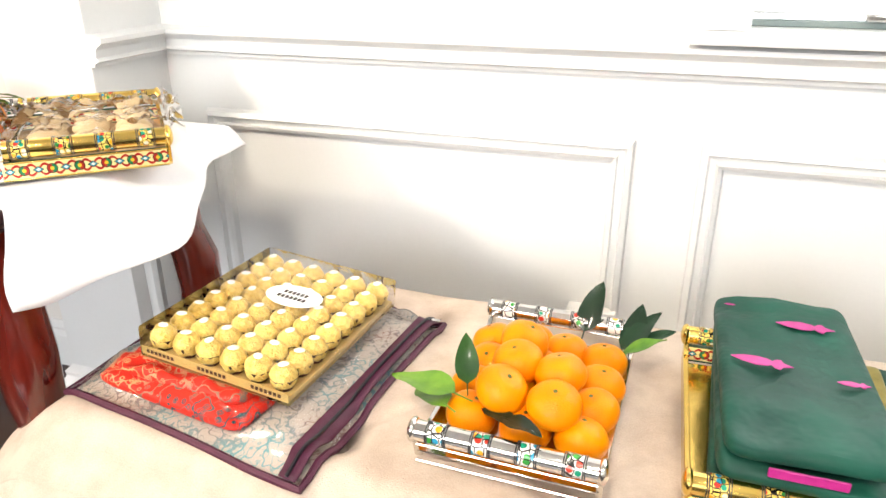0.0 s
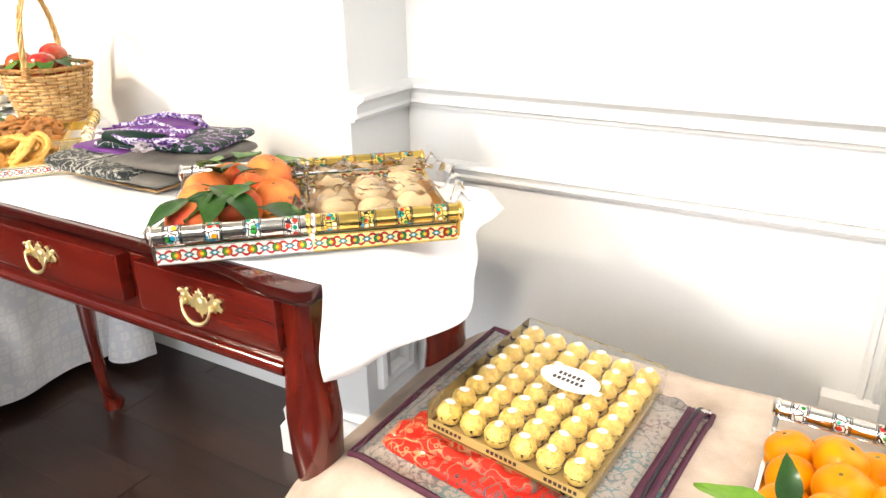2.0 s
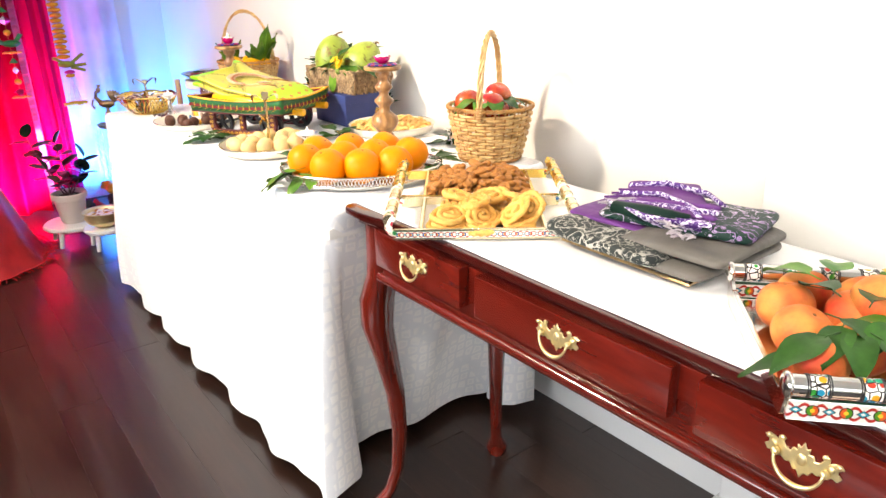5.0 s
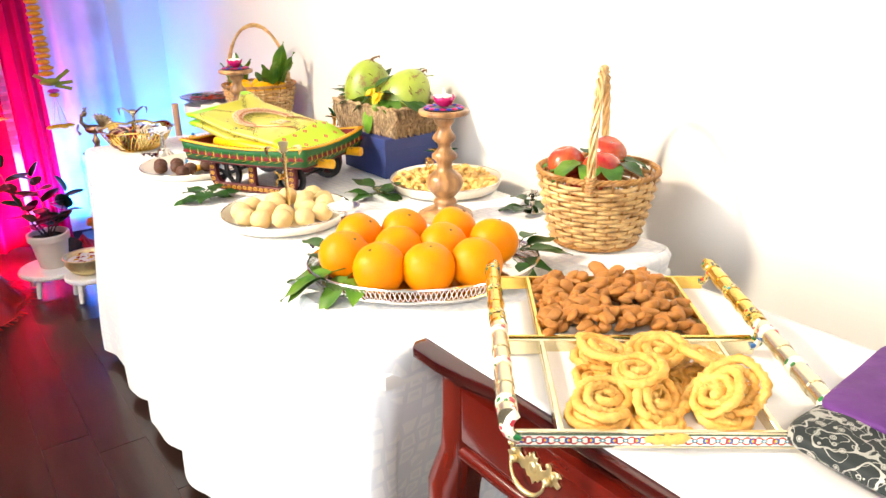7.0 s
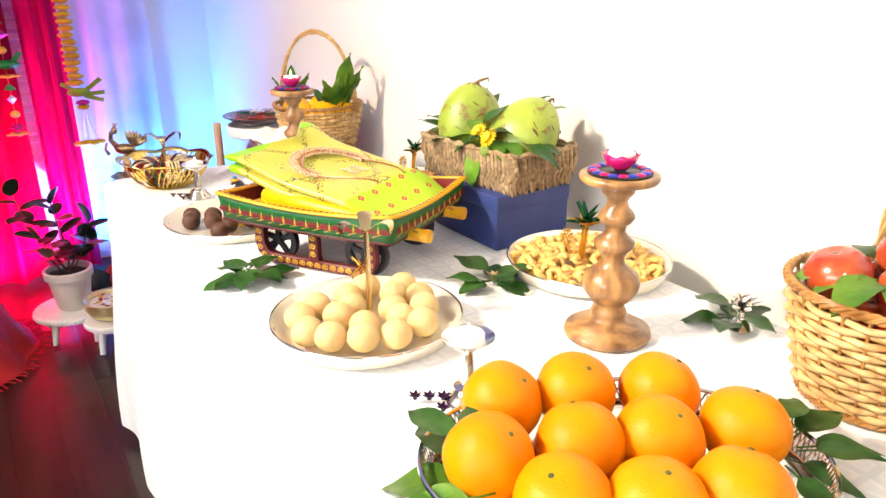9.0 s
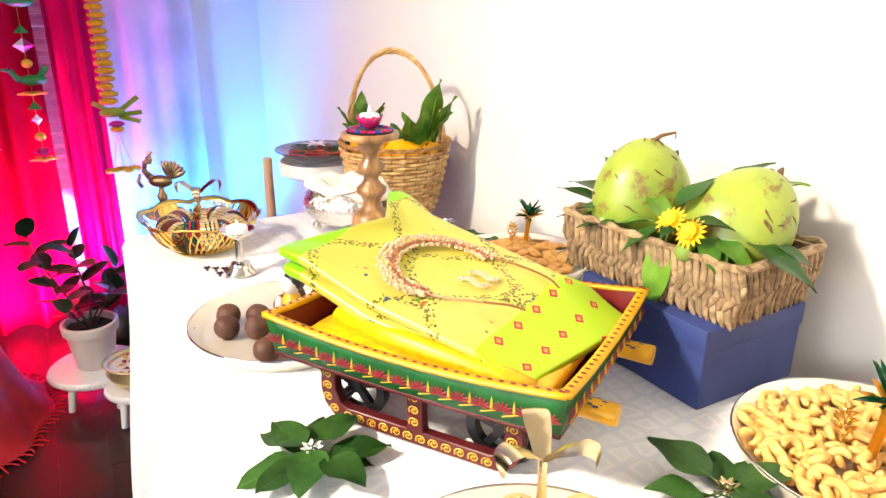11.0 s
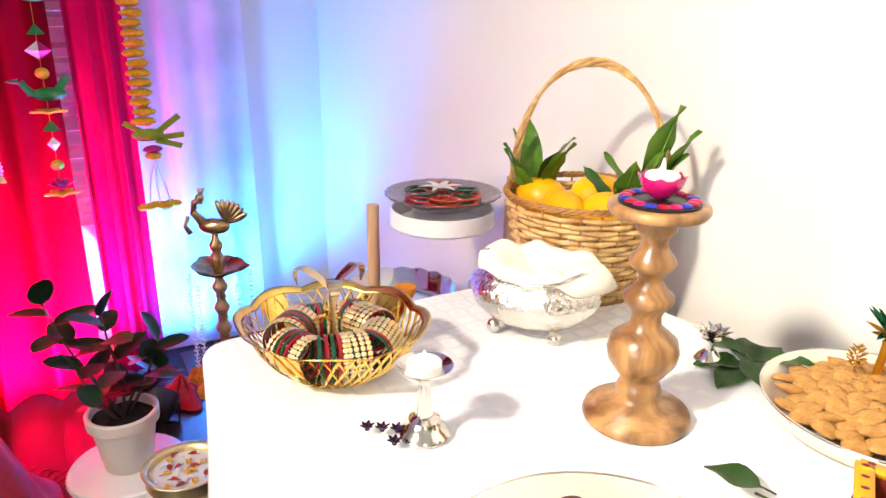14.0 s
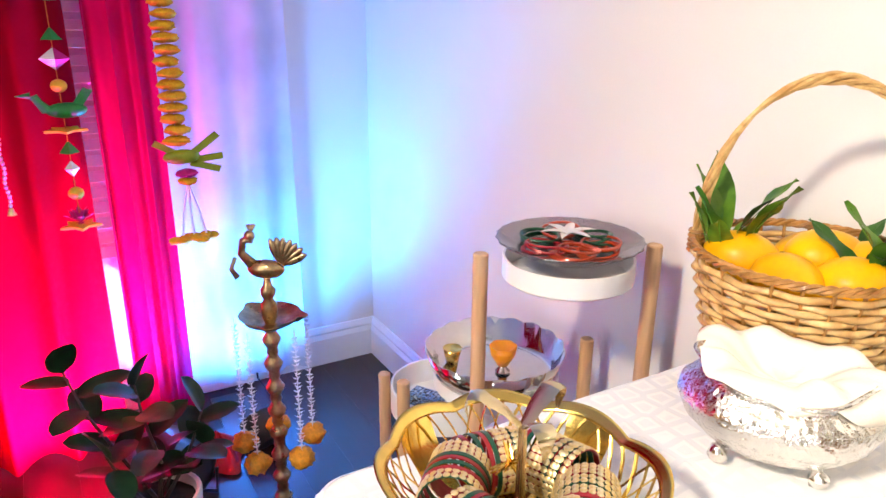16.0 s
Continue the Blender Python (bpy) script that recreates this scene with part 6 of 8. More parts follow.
for a in (45, 135, 225, 315):
    bm = ball(0.009, (0.060 * math.cos(radians(a)), 0.046 * math.sin(radians(a)), 0.0085), 14, 8, (1, 1, 0.9), 0.3, 200)
    part("foot", bm, M_SILVER, sb, "cast silver claw foot", smooth="all")
cl = hull("napkin", (-3.188, 1.980, TZ + 0.064), 33, label="cream cloth bunched in the silver bowl", category="cloth")
cl.scale = (1.02, 1.02, 0.85)
sb.scale = (1.03, 1.03, 1.18)


def napkin(u, v):
    a, r = 2 * math.pi * u, v
    R = 0.074 * r * (1 + 0.10 * math.sin(3 * a + 1) + 0.22 * smooth(r, 0.7, 1) * max(0, math.cos(a - 0.3)))
    z = 0.020 + 0.030 * smooth(r, 0.2, 0.75) - 0.030 * smooth(r, 0.84, 1.12) * (1 + 0.9 * math.cos(a - 0.2)) + 0.005 * math.sin(7 * a + 2) * r + 0.003 * math.sin(11 * a) * r
    return Vector((R * 1.12 * math.cos(a), R * 0.95 * math.sin(a), z))


o = part("cloth", grid(90, 16, napkin, closed_u=True), plain("cream_cotton", "#efe6d6", 0.8, vary=0.05, fine=400, relief=0.4), cl, smooth="all")
o.modifiers.new("thick", "SOLIDIFY").thickness = 0.0012

# ---- gold basket of bangles ----
GB = (-3.212, 1.696)
gbk = hull("bangle_basket", (*GB, TZ + 0.002), 20, label="pierced gold basket full of red and green bangles", category="basket")
gbk.scale = (0.99, 0.99, 0.86)
PR = [(0.058, 0.003), (0.078, 0.020), (0.094, 0.042), (0.104, 0.066), (0.108, 0.074)]
scal = lambda a: 1 + 0.05 * abs(math.cos(4 * a))


def gb_pt(a, t):
    k = t * (len(PR) - 1)
    i = min(int(k), len(PR) - 2)
    f = k - i
    r, z = PR[i][0] * (1 - f) + PR[i + 1][0] * f, PR[i][1] * (1 - f) + PR[i + 1][1] * f
    s = 1 + (scal(a) - 1) * t
    return Vector((r * s * 1.05 * math.cos(a), r * s * 0.95 * math.sin(a), z + 0.008 * t * t * abs(math.cos(4 * a))))


part("base", lathe([(0, 0), (0.055, 0), (0.059, 0.004), (0, 0.005)], 40), M_GOLD, gbk)
bm = bmesh.new()
for k in range(44):
    a0 = 2 * math.pi * k / 44
    if (k // 3) % 4 == 3:
        grid(3, 4, lambda u, v: gb_pt(a0 + u * 2 * math.pi / 44, v * 0.8), bm)
        continue
    for sg in (-1, 1):
        tube([gb_pt(a0 + sg * 0.30 * t, 0.82 * t) for t in (0, 0.2, 0.4, 0.6, 0.8, 1.0)], 0.0018, 4, bm, flat=0.5)
part("lattice", bm, M_GOLD, gbk, "pierced gold lattice", kind="stuff")
o = part("rim", grid(160, 3, lambda u, v: gb_pt(2 * math.pi * u, 0.80 + 0.2 * v) * 1.0 + Vector((math.cos(2 * math.pi * u), math.sin(2 * math.pi * u), 0)) * 0.006 * v, closed_u=True), M_GOLD, gbk, "scalloped gold rim", smooth="all")
o.modifiers.new("thick", "SOLIDIFY").thickness = 0.0015
palm_ornament((GB[0], GB[1], TZ + 0.006), -30, "champagne metal palm ornament in the bangle basket", 0.100, M_CHAMPAGNE, leaf_len=0.062, width=0.018)
M_BR, M_BG = plain("red_bangle", "#9c1420", 0.35, 0.2, coat=0.3), plain("green_bangle", "#0c4a30", 0.35, 0.2, coat=0.3)
M_COIN = plain("gold_coin", "#f6d88a", 0.36, 0.8, vary=0.3, scale=150, fine=300, relief=0.8, c2="#f6ecd0")


def bangle(kind):
    ob = hull("bangle", label=("red bangle set with small gold coins", "green bangle set with small gold coins", "plain thin glossy green bangle", "plain thin glossy red bangle")[kind], category="bangle", group="bangles in the gold basket")
    w = (0.0026, 0.0026, 0.0020, 0.0020)[kind]
    R = 0.027 if kind < 2 else 0.0288
    ring = lathe([(R - 0.0012, -w), (R, -w), (R, w), (R - 0.0012, w), (R - 0.0012, -w)], 40)
    part("band", ring, (M_BR, M_BG, M_BG, M_BR)[kind], ob)
    if kind > 1:
        return ob
    bm = bmesh.new()
    for k in range(26):
        own = lathe([(0, 0.0016), (0.0022, 0.0014), (0.0032, 0.0006), (0.0032, 0.0), (0, 0.0)], 8)
        join(moved(own, Matrix.Rotation(k * math.pi / 13, 4, "Z") @ Matrix.Translation((R, 0, 0)) @ Matrix.Rotation(radians(90), 4, "Y")), bm)
    part("coin_trim", bm, M_COIN, ob, "gold coin trim", kind="stuff")
    return ob


protos = [bangle(k) for k in range(4)]
first = True
used = [False] * 4
idx = 0
for s in range(6):
    a = 2 * math.pi * s / 6 - 1.25
    for j in range(9):
        da, tt = 0.03 * (j - 4) + random.uniform(-0.03, 0.03), (j - 4) * 0.0061
        R = 0.056
        p = Vector((GB[0] + R * math.cos(a) - tt * math.sin(a), GB[1] + R * 0.92 * math.sin(a) + tt * math.cos(a), TZ + 0.037 + 0.004 * (s % 2)))
        m = Matrix.Translation(p) @ Matrix.Rotation(a + da, 4, "Z") @ Matrix.Rotation(radians(90 + random.uniform(-5, 5)), 4, "X")
        k = (0, 2, 1, 0, 3, 1, 2, 0, 0, 3, 1)[(idx * 3 + s) % 11]
        idx += 1
        if not used[k]:
            protos[k].matrix_basis = m
            used[k] = True
        else:
            copy_thing(protos[k], m)
for k in range(4):
    if not used[k]:
        protos[k].matrix_basis = Matrix.Translation((GB[0], GB[1], TZ + 0.043)) @ Matrix.Rotation(radians(90), 4, "X")


# ---- enamelled trays ----
def enamel_tray(loc, rz, gold, label, base=0.0, w=0.186, d=0.262, inner=None, strips=True):
    """A shallow tray whose two ends carry a banded tube over an enamel strip."""
    ob = hull("enamel_tray", loc, rz, label=label, category="tray", group="enamelled serving trays")
    mt, me = (M_GOLD, M_ENAMEL_G) if gold else (M_SILVER, M_ENAMEL_S)
    part("bottom", box(-w / 2, w / 2, -d / 2, d / 2, 0.002, 0.005, 0.001), inner or mt, ob)
    for sx in (-1, 1):
        pts = [(-d / 2 - 0.012, 0.047), (-d / 2 - 0.004, 0.034), (-d / 2 + 0.014, 0.024), (d / 2 - 0.014, 0.024), (d / 2 + 0.004, 0.034), (d / 2 + 0.012, 0.047), (d / 2 + 0.018, 0.040), (d / 2 + 0.008, 0.006), (d / 2, 0.0), (-d / 2, 0.0), (-d / 2 - 0.008, 0.006), (-d / 2 - 0.018, 0.040)]
        bm = prism(pts, -0.003, 0.003, 0.0008)
        moved(bm, Matrix.Translation((sx * (w / 2 + 0.001), 0, 0)) @ Matrix.Rotation(radians(90), 4, "X") @ Matrix.Rotation(radians(90), 4, "Y"))
        part("side", bm, mt, ob)
    for sy in (-1, 1):
        y = sy * (d / 2 + 0.010)
        if strips:
            part("strip", box(-w / 2, w / 2, y - 0.002, y + 0.002, 0.002, 0.026, 0.0008), M_STRIP_G if gold else M_STRIP_S, ob, "enamelled strip of flowers")
        bm = tube([(-w / 2, y + sy * 0.0027, 0.004), (w / 2, y + sy * 0.0027, 0.004)], 0.0011, 5)
        tube([(-w / 2, y + sy * 0.0027, 0.0245), (w / 2, y + sy * 0.0027, 0.0245)], 0.0011, 5, bm)
        part("edging", bm, mt, ob)
        n = 4
        z = 0.040
        part("bar", tube([(-w / 2 - 0.002, y, z), (w / 2 + 0.002, y, z)], 0.0112, 16), mt, ob, "polished round bar")
        for k in range(n):
            xc = -w / 2 + w * (k + 0.5) / n
            part("band", tube([(xc - 0.0078, y, z), (xc + 0.0078, y, z)], 0.0117, 16), me, ob, "enamelled band")
            bm = bmesh.new()
            for dx in (-0.0105, -0.0085, 0.0085, 0.0105):
                tube([(xc + dx - 0.0005, y, z), (xc + dx + 0.0005, y, z)], 0.0120, 16, bm)
            part("ring", bm, M_BLACK, ob, "thin black rings")
        for sx in (-1, 1):
            part("knob", ball(0.0135, (sx * (w / 2 + 0.003), y, z), 16, 10, (0.45, 1, 1)), mt, ob)
    return ob


C0 = CTOP + 0.006
enamel_tray((-0.656, 1.721, C0), 42, False, "silver enamelled tray of peaches on the console")
enamel_tray((-0.518, 1.846, C0), 42, True, "gold enamelled tray of pale cookies on the console", inner=plain("tray_board", "#b89060", 0.6))
enamel_tray((0.140, 1.778, 0.530), -1, False, "silver enamelled tray of mandarins on the bench", strips=False)
enamel_tray((0.400, 1.795, 0.528), 2, True, "gold enamelled tray under a green sari on the bench")


def tray_point(cx, cy, rz, x, y):
    c, s = math.cos(radians(rz)), math.sin(radians(rz))
    return cx + c * x - s * y, cy + s * x + c * y


for i, (x, y, z) in enumerate(((-0.055, -0.085, 0.036), (0.0, -0.05, 0.038), (-0.05, -0.02, 0.036), (0.05, -0.02, 0.036), (-0.05, 0.05, 0.036), (0.02, 0.03, 0.036), (0.045, 0.075, 0.036), (-0.02, 0.09, 0.036), (0.04, 0.02, 0.06))):
    px, py = tray_point(-0.656, 1.721, 42, x, y)
    fruit("peach", (px, py, C0 + z), 0.033, M_PEACH, "blushed orange peach in the silver tray", "peach", "peaches in the tray", 0.92, 0.2, M_HUSK, rz=i * 60, rx=random.uniform(-30, 30))
lv = hull("leaf_bunch", (-0.656, 1.721, C0 + 0.038), 42, label="dark green leaves laid over the peaches", category="leaves")
for x, y, z, a, L, t in ((-0.02, -0.08, 0.03, -100, 0.06, 0), (-0.05, -0.09, 0.03, -150, 0.07, 4), (0.0, -0.09, 0.03, -60, 0.06, 2), (0.03, -0.10, 0.016, -20, 0.08, 0), (0.06, -0.11, 0.006, 0, 0.07, 4), (-0.03, -0.07, 0.032, -120, 0.06, 0), (0.02, -0.07, 0.034, 120, 0.06, -12), (0.01, -0.03, 0.044, 60, 0.07, -10), (0.03, 0.02, 0.04, 40, 0.07, -20), (0.0, 0.06, 0.04, 70, 0.07, -30), (-0.03, 0.05, 0.04, 120, 0.07, -14), (0.05, 0.05, 0.035, 30, 0.06, -30), (-0.02, 0.0, 0.042, 100, 0.07, -6), (-0.07, -0.09, 0.0, 170, 0.06, 12), (0.02, -0.07, 0.036, -140, 0.06, 0), (-0.03, -0.06, 0.036, -40, 0.06, 0)):
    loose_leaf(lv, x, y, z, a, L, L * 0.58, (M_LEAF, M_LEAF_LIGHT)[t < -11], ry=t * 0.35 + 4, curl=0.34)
for i in range(12):
    x, y = -0.055 + 0.055 * (i % 3), -0.09 + 0.058 * (i // 3)
    px, py = tray_point(-0.518, 1.846, 42, x, y)
    part("cookie", ball(0.025, (0, 0, 0), 18, 10, (1, 1, 0.55), 0.12, 60), M_PALE_COOKIE, at=(px, py, C0 + 0.018 + 0.004 * (i % 2)), category="cookie", label="pale nut-topped cookie in the wrapped gold tray", group="pale cookies", smooth="all")


def crinkle(u, v):
    x, y = (u - 0.5) * 0.24, (v - 0.5) * 0.26
    e = max(abs(u - 0.5), abs(v - 0.5)) * 2
    z = 0.050 - 0.014 * smooth(e, 0.6, 1.0) + 0.016 * noise.noise(Vector((x * 38, y * 38, 1))) + 0.008 * noise.noise(Vector((x * 90, y * 90, 4)))
    if u > 0.93 or u < 0.06:
        z += 0.030 * abs(noise.noise(Vector((y * 40, u * 9, 2)))) + 0.006
    return Vector((x, y, z))


wr = hull("plastic_bag", (-0.518, 1.846, C0), 42, label="crinkled clear plastic bag over the cookie tray", category="bag")
part("film", grid(46, 46, crinkle), M_CRINKLE, wr).visible_shadow = False


# ---- snack trays with scrolled side handles ----
def scroll_tray(loc, rz, gold, label):
    ob = hull("scroll_tray", loc, rz, label=label, category="tray", group="scroll-handled snack trays")
    mt, me = (M_GOLD, M_ENAMEL_G) if gold else (plain("pale_gold", "#efe2bc", 0.22, 0.9, vary=0.1, scale=60), cells("flower_enamel", ["#b8283c", "#2a6ab0", "#1f7a3a", "#efe8d8"], "#f1ecd8", 105.0, 0.3, 0.0, 0.05, "#efe6cc"))
    W, D = 0.21, 0.19
    part("bottom", box(-W / 2, W / 2, -D / 2 + 0.003, D / 2 - 0.003, 0.002, 0.005), M_WHITE_PLASTIC, ob)
    for sy in (-1, 1):
        y = sy * (D / 2 - 0.002)
        bm = box(-W / 2 - 0.045, W / 2 + 0.045, y - 0.0025, y + 0.0025, 0.001, 0.020, 0.0008)
        part("side", bm, mt, ob)
        part("strip", box(-W / 2 - 0.043, W / 2 + 0.043, y + sy * 0.0026 - 0.0006, y + sy * 0.0026 + 0.0006, 0.004, 0.017), M_STRIP_W, ob, "flower enamel strip")
        for sx in (-1, 1):
            pts = [(sx * (W / 2 + 0.040 + 0.001 * k + 0.010 * math.sin(k * 0.5)), y, 0.010 + 0.016 * (1 - math.cos(k * 0.42)) ) for k in range(8)]
            part("scroll", tube(pts, [0.009 - 0.0002 * k for k in range(8)], 10, flat=0.45), me, ob, "curled enamel end")
    for sx in (-1, 1):
        part("wall", box(sx * W / 2 - 0.003, sx * W / 2 + 0.003, -D / 2 + 0.003, D / 2 - 0.003, 0.002, 0.020, 0.001), mt, ob)
        xt = sx * (W / 2 + 0.052)
        part("bar", tube([(xt, -D / 2, 0.036), (xt, D / 2, 0.036)], 0.0100, 14), mt, ob, "polished handle bar")
        for k in range(5):
            y = -D / 2 + 0.02 + (D - 0.04) * k / 4
            part("band", tube([(xt, y - 0.006, 0.036), (xt, y + 0.006, 0.036)], [0.0110, 0.0110], 14), me if k % 2 == 0 else mt, ob, "raised band")
    return ob


scroll_tray((-1.283, 1.722, C0), 51.5, False, "pale gold scroll tray with coiled fried snacks")
scroll_tray((-1.436, 1.843, C0 + 0.001), 51.5, True, "gold scroll tray heaped with brown fried snacks")


def chakli(seed):
    rnd = random.Random(seed)
    pts, rad = [], []
    turns = 2.7 + 0.5 * rnd.random()
    n = 150
    ph, sq = rnd.random() * 6.3, 0.86 + 0.14 * rnd.random()
    for k in range(n):
        t = k / (n - 1)
        a = t * turns * 2 * math.pi
        r = (0.004 + 0.0285 * t) * (1 + 0.07 * math.sin(2 * a + ph) + 0.04 * math.sin(5.3 * a + ph))
        pts.append((r * math.cos(a) * 1.08, r * math.sin(a) * sq, 0.0022 * math.sin(a * 1.4 + seed)))
        rad.append(0.0047 + 0.0009 * math.sin(k * 2.4) + 0.0009 * rnd.random())
    return tube(pts, rad, 8)


CH = [(-0.065, -0.055, 0.014, 0, 0), (-0.005, -0.065, 0.014, 0, 0), (0.060, -0.055, 0.014, 0, 0), (-0.05, 0.01, 0.014, 0, 0), (0.01, 0.0, 0.014, 0, 0), (0.065, 0.012, 0.014, 0, 0), (-0.04, 0.06, 0.016, 0, 0), (0.03, 0.06, 0.016, 0, 0), (-0.055, -0.05, 0.030, 14, 5), (0.0, -0.045, 0.026, 34, -10), (-0.015, -0.012, 0.040, -8, 6), (-0.042, 0.035, 0.040, 10, -10), (0.020, 0.035, 0.038, -6, 10), (0.055, -0.048, 0.034, 30, 22), (0.078, -0.045, 0.038, 40, 30), (0.07, 0.02, 0.036, -14, 20)]
for i, (x, y, z, rx, ry) in enumerate(CH):
    px, py = tray_point(-1.283, 1.722, 51.5, x, y)
    o = part("fried_coil", chakli(i), M_CHAKLI, category="snack", label="golden coiled fried snack in the scroll tray", group="coiled fried snacks", smooth="all")
    o.matrix_basis = at_rot(px, py, C0 + z, 51 + i * 47, rx, ry)
for i in range(298):
    x, y = random.uniform(-0.095, 0.095), random.uniform(-0.080, 0.080)
    z = 0.012 + random.random() ** 0.7 * 0.028 * (1 - (abs(x) / 0.115) ** 3)
    px, py = tray_point(-1.436, 1.843, 51.5, x, y)
    if i < 12:
        prot = ball(0.0088, (0, 0, 0), 16, 10, (random.uniform(1.1, 1.7), random.uniform(0.75, 1.0), random.uniform(0.5, 0.75)), 0.30, 110)
        o = part("fried_piece", prot, M_SNACK, category="snack", label="crisp brown fried dough piece in the tray", group="fried dough pieces", smooth="all")
        if i == 0:
            nuggets = []
        nuggets.append(o)
    else:
        o = copy_thing(nuggets[i % 12], Matrix.Identity(4))
    o.matrix_basis = at_rot(px, py, C0 + z, random.uniform(0, 360), random.uniform(-40, 40), random.uniform(-40, 40), random.uniform(0.8, 1.25))

# ---- folded saris on the console ----
def vines(name, ground, thread, scale, width=0.035, second=None, rough=0.5):
    """A woven scroll of thin branching stems with small leaves and rosettes."""
    m, nt, bs = nodes_of(name)
    v = coords(nt)
    n1 = tex(nt, "ShaderNodeTexNoise", scale, v, Detail=1.0)
    n2 = tex(nt, "ShaderNodeTexNoise", scale * 1.9, coords(nt, rot=(0.3, 0.2, 0.9)), Detail=0.0)
    stem = ramp(nt, n1.outputs[0], [(0, (0, 0, 0)), (0.5 - width, (1, 1, 1)), (0.5 + width, (0, 0, 0))], "CONSTANT")
    twig = ramp(nt, n2.outputs[0], [(0, (0, 0, 0)), (0.47 - width * 0.6, (1, 1, 1)), (0.47 + width * 0.6, (0, 0, 0))], "CONSTANT")
    vo = tex(nt, "ShaderNodeTexVoronoi", scale * 2.2, v)
    rose = ramp(nt, vo.outputs["Distance"], [(0, (0, 0, 0)), (0.07, (1, 1, 1)), (0.17, (0, 0, 0)), (0.22, (1, 1, 1)), (0.30, (0, 0, 0))], "CONSTANT")
    f = mixc(nt, 1.0, mixc(nt, 1.0, stem, twig, "LIGHTEN"), rose, "LIGHTEN")
    tone = ramp(nt, tex(nt, "ShaderNodeTexNoise", 12.0, v, Detail=2.0).outputs[0], [(0.35, lin(thread)), (0.65, lin(second or thread))])
    nt.links.new(mixc(nt, f, lin(ground), tone), bs.inputs["Base Color"])
    bs.inputs["Roughness"].default_value = rough
    bs.inputs["Specular IOR Level"].default_value = 0.25
    bump(nt, bs, mixc(nt, 0.4, f, tex(nt, "ShaderNodeTexNoise", 450.0, v).outputs[0]), 0.4, 0.0008)
    return m


M_GREYBRO = vines("grey_brocade", "#262c2b", "#b4b2a8", 46.0, 0.020, "#8c8a82")
M_WHITEVINE = vines("white_vine_embroidery", "#0c2a22", "#d9d2de", 42.0, 0.008, "#a47cb8")
M_GREYSILK = plain("grey_silk", "#6c6862", 0.55, vary=0.15, scale=14, fine=20, relief=0.9, dist=0.008)
M_PURPLE_S = plain("purple_silk", "#6a3a80", 0.55, vary=0.25, scale=20, fine=24, relief=0.9, dist=0.006)
M_DARKGREEN = plain("bottle_green_silk", "#0c2a22", 0.55, vary=0.3, scale=20, fine=24, relief=0.9, dist=0.006)
M_EMB = plain("silver_embroidery", "#c8bec8", 0.4, 0.3, vary=0.35, scale=200, fine=400, relief=0.6)
for mat in (M_GREYSILK, M_PURPLE_S, M_DARKGREEN):
    mat.node_tree.nodes["Principled BSDF"].inputs["Specular IOR Level"].default_value = 0.2
st = hull("sari_stack", (-0.992, 1.852, C0), -1, label="folded grey brocade and dark green saris piled on a low stand", category="folded cloth")
part("stand", tube([(-0.12, -0.10, 0.006), (0.12, -0.10, 0.006), (0.12, 0.10, 0.006), (-0.12, 0.10, 0.006)], 0.003, 6, closed=True), M_BRASS_OLD, st, "thin metal stand")
part("grey_fold", moved(soft_slab(0.285, 0.225, 0.020, lump=0.005, freq=12), at_rot(0, 0, 0.010, 0)), M_GREYSILK, st, "plain grey silk folds", smooth="all")
part("brocade_fold", moved(soft_slab(0.22, 0.245, 0.030, lump=0.008, freq=16), at_rot(-0.034, -0.008, 0.014, 0)), M_GREYBRO, st, "grey brocade with vine pattern", smooth="all")
part("grey_fold", moved(soft_slab(0.18, 0.20, 0.018, lump=0.008, freq=16), at_rot(0.062, 0.006, 0.030, 4)), M_GREYSILK, st, "plain grey silk folds", smooth="all")
part("purple_fold", moved(soft_slab(0.17, 0.18, 0.012, lump=0.004, freq=14), at_rot(-0.062, 0.02, 0.037, 5)), M_PURPLE_S, st, "purple silk fold", smooth="all")
bl = hull("folded_blouse", (-0.985, 1.880, C0 + 0.046), 14, label="dark green and purple embroidered blouse folded on the saris", category="folded cloth")
bl.scale = (1.2, 1.2, 1.1)
part("green_fold", moved(soft_slab(0.20, 0.13, 0.018, lump=0.008, freq=18), at_rot(0.01, 0, 0)), M_WHITEVINE, bl, smooth="all")
part("purple_fold", moved(soft_slab(0.10, 0.11, 0.014, lump=0.006, freq=18), at_rot(-0.035, 0.035, 0.012, 25)), M_PURPLE_S, bl, "purple silk fold", smooth="all")
M_BORDER = vines("embroidered_border", "#56327a", "#e6def0", 80.0, 0.03)
for k in range(4):
    part("pleat", moved(soft_slab(0.15 - 0.014 * k, 0.010, 0.007, lump=0.004, freq=30, seg=40, rings=10), at_rot(-0.012 + 0.004 * k, -0.052 + 0.013 * k, 0.018 + 0.0015 * k, -8 + 7 * k)), (M_BORDER, M_PURPLE_S)[k % 2], bl, "gathered purple pleat", smooth="all")
for pts in ([(-0.09, 0.045, 0.020), (-0.04, 0.058, 0.030), (0.02, 0.050, 0.026), (0.05, 0.02, 0.022)], [(-0.085, 0.0, 0.021), (-0.03, 0.012, 0.026), (0.02, -0.01, 0.023), (0.045, -0.045, 0.020)], [(-0.08, -0.04, 0.018), (-0.02, -0.068, 0.018), (0.05, -0.062, 0.014)]):
    part("border", tube(pts, 0.011, 10, flat=0.35), M_BORDER, bl, "white floral border on purple", smooth="all")
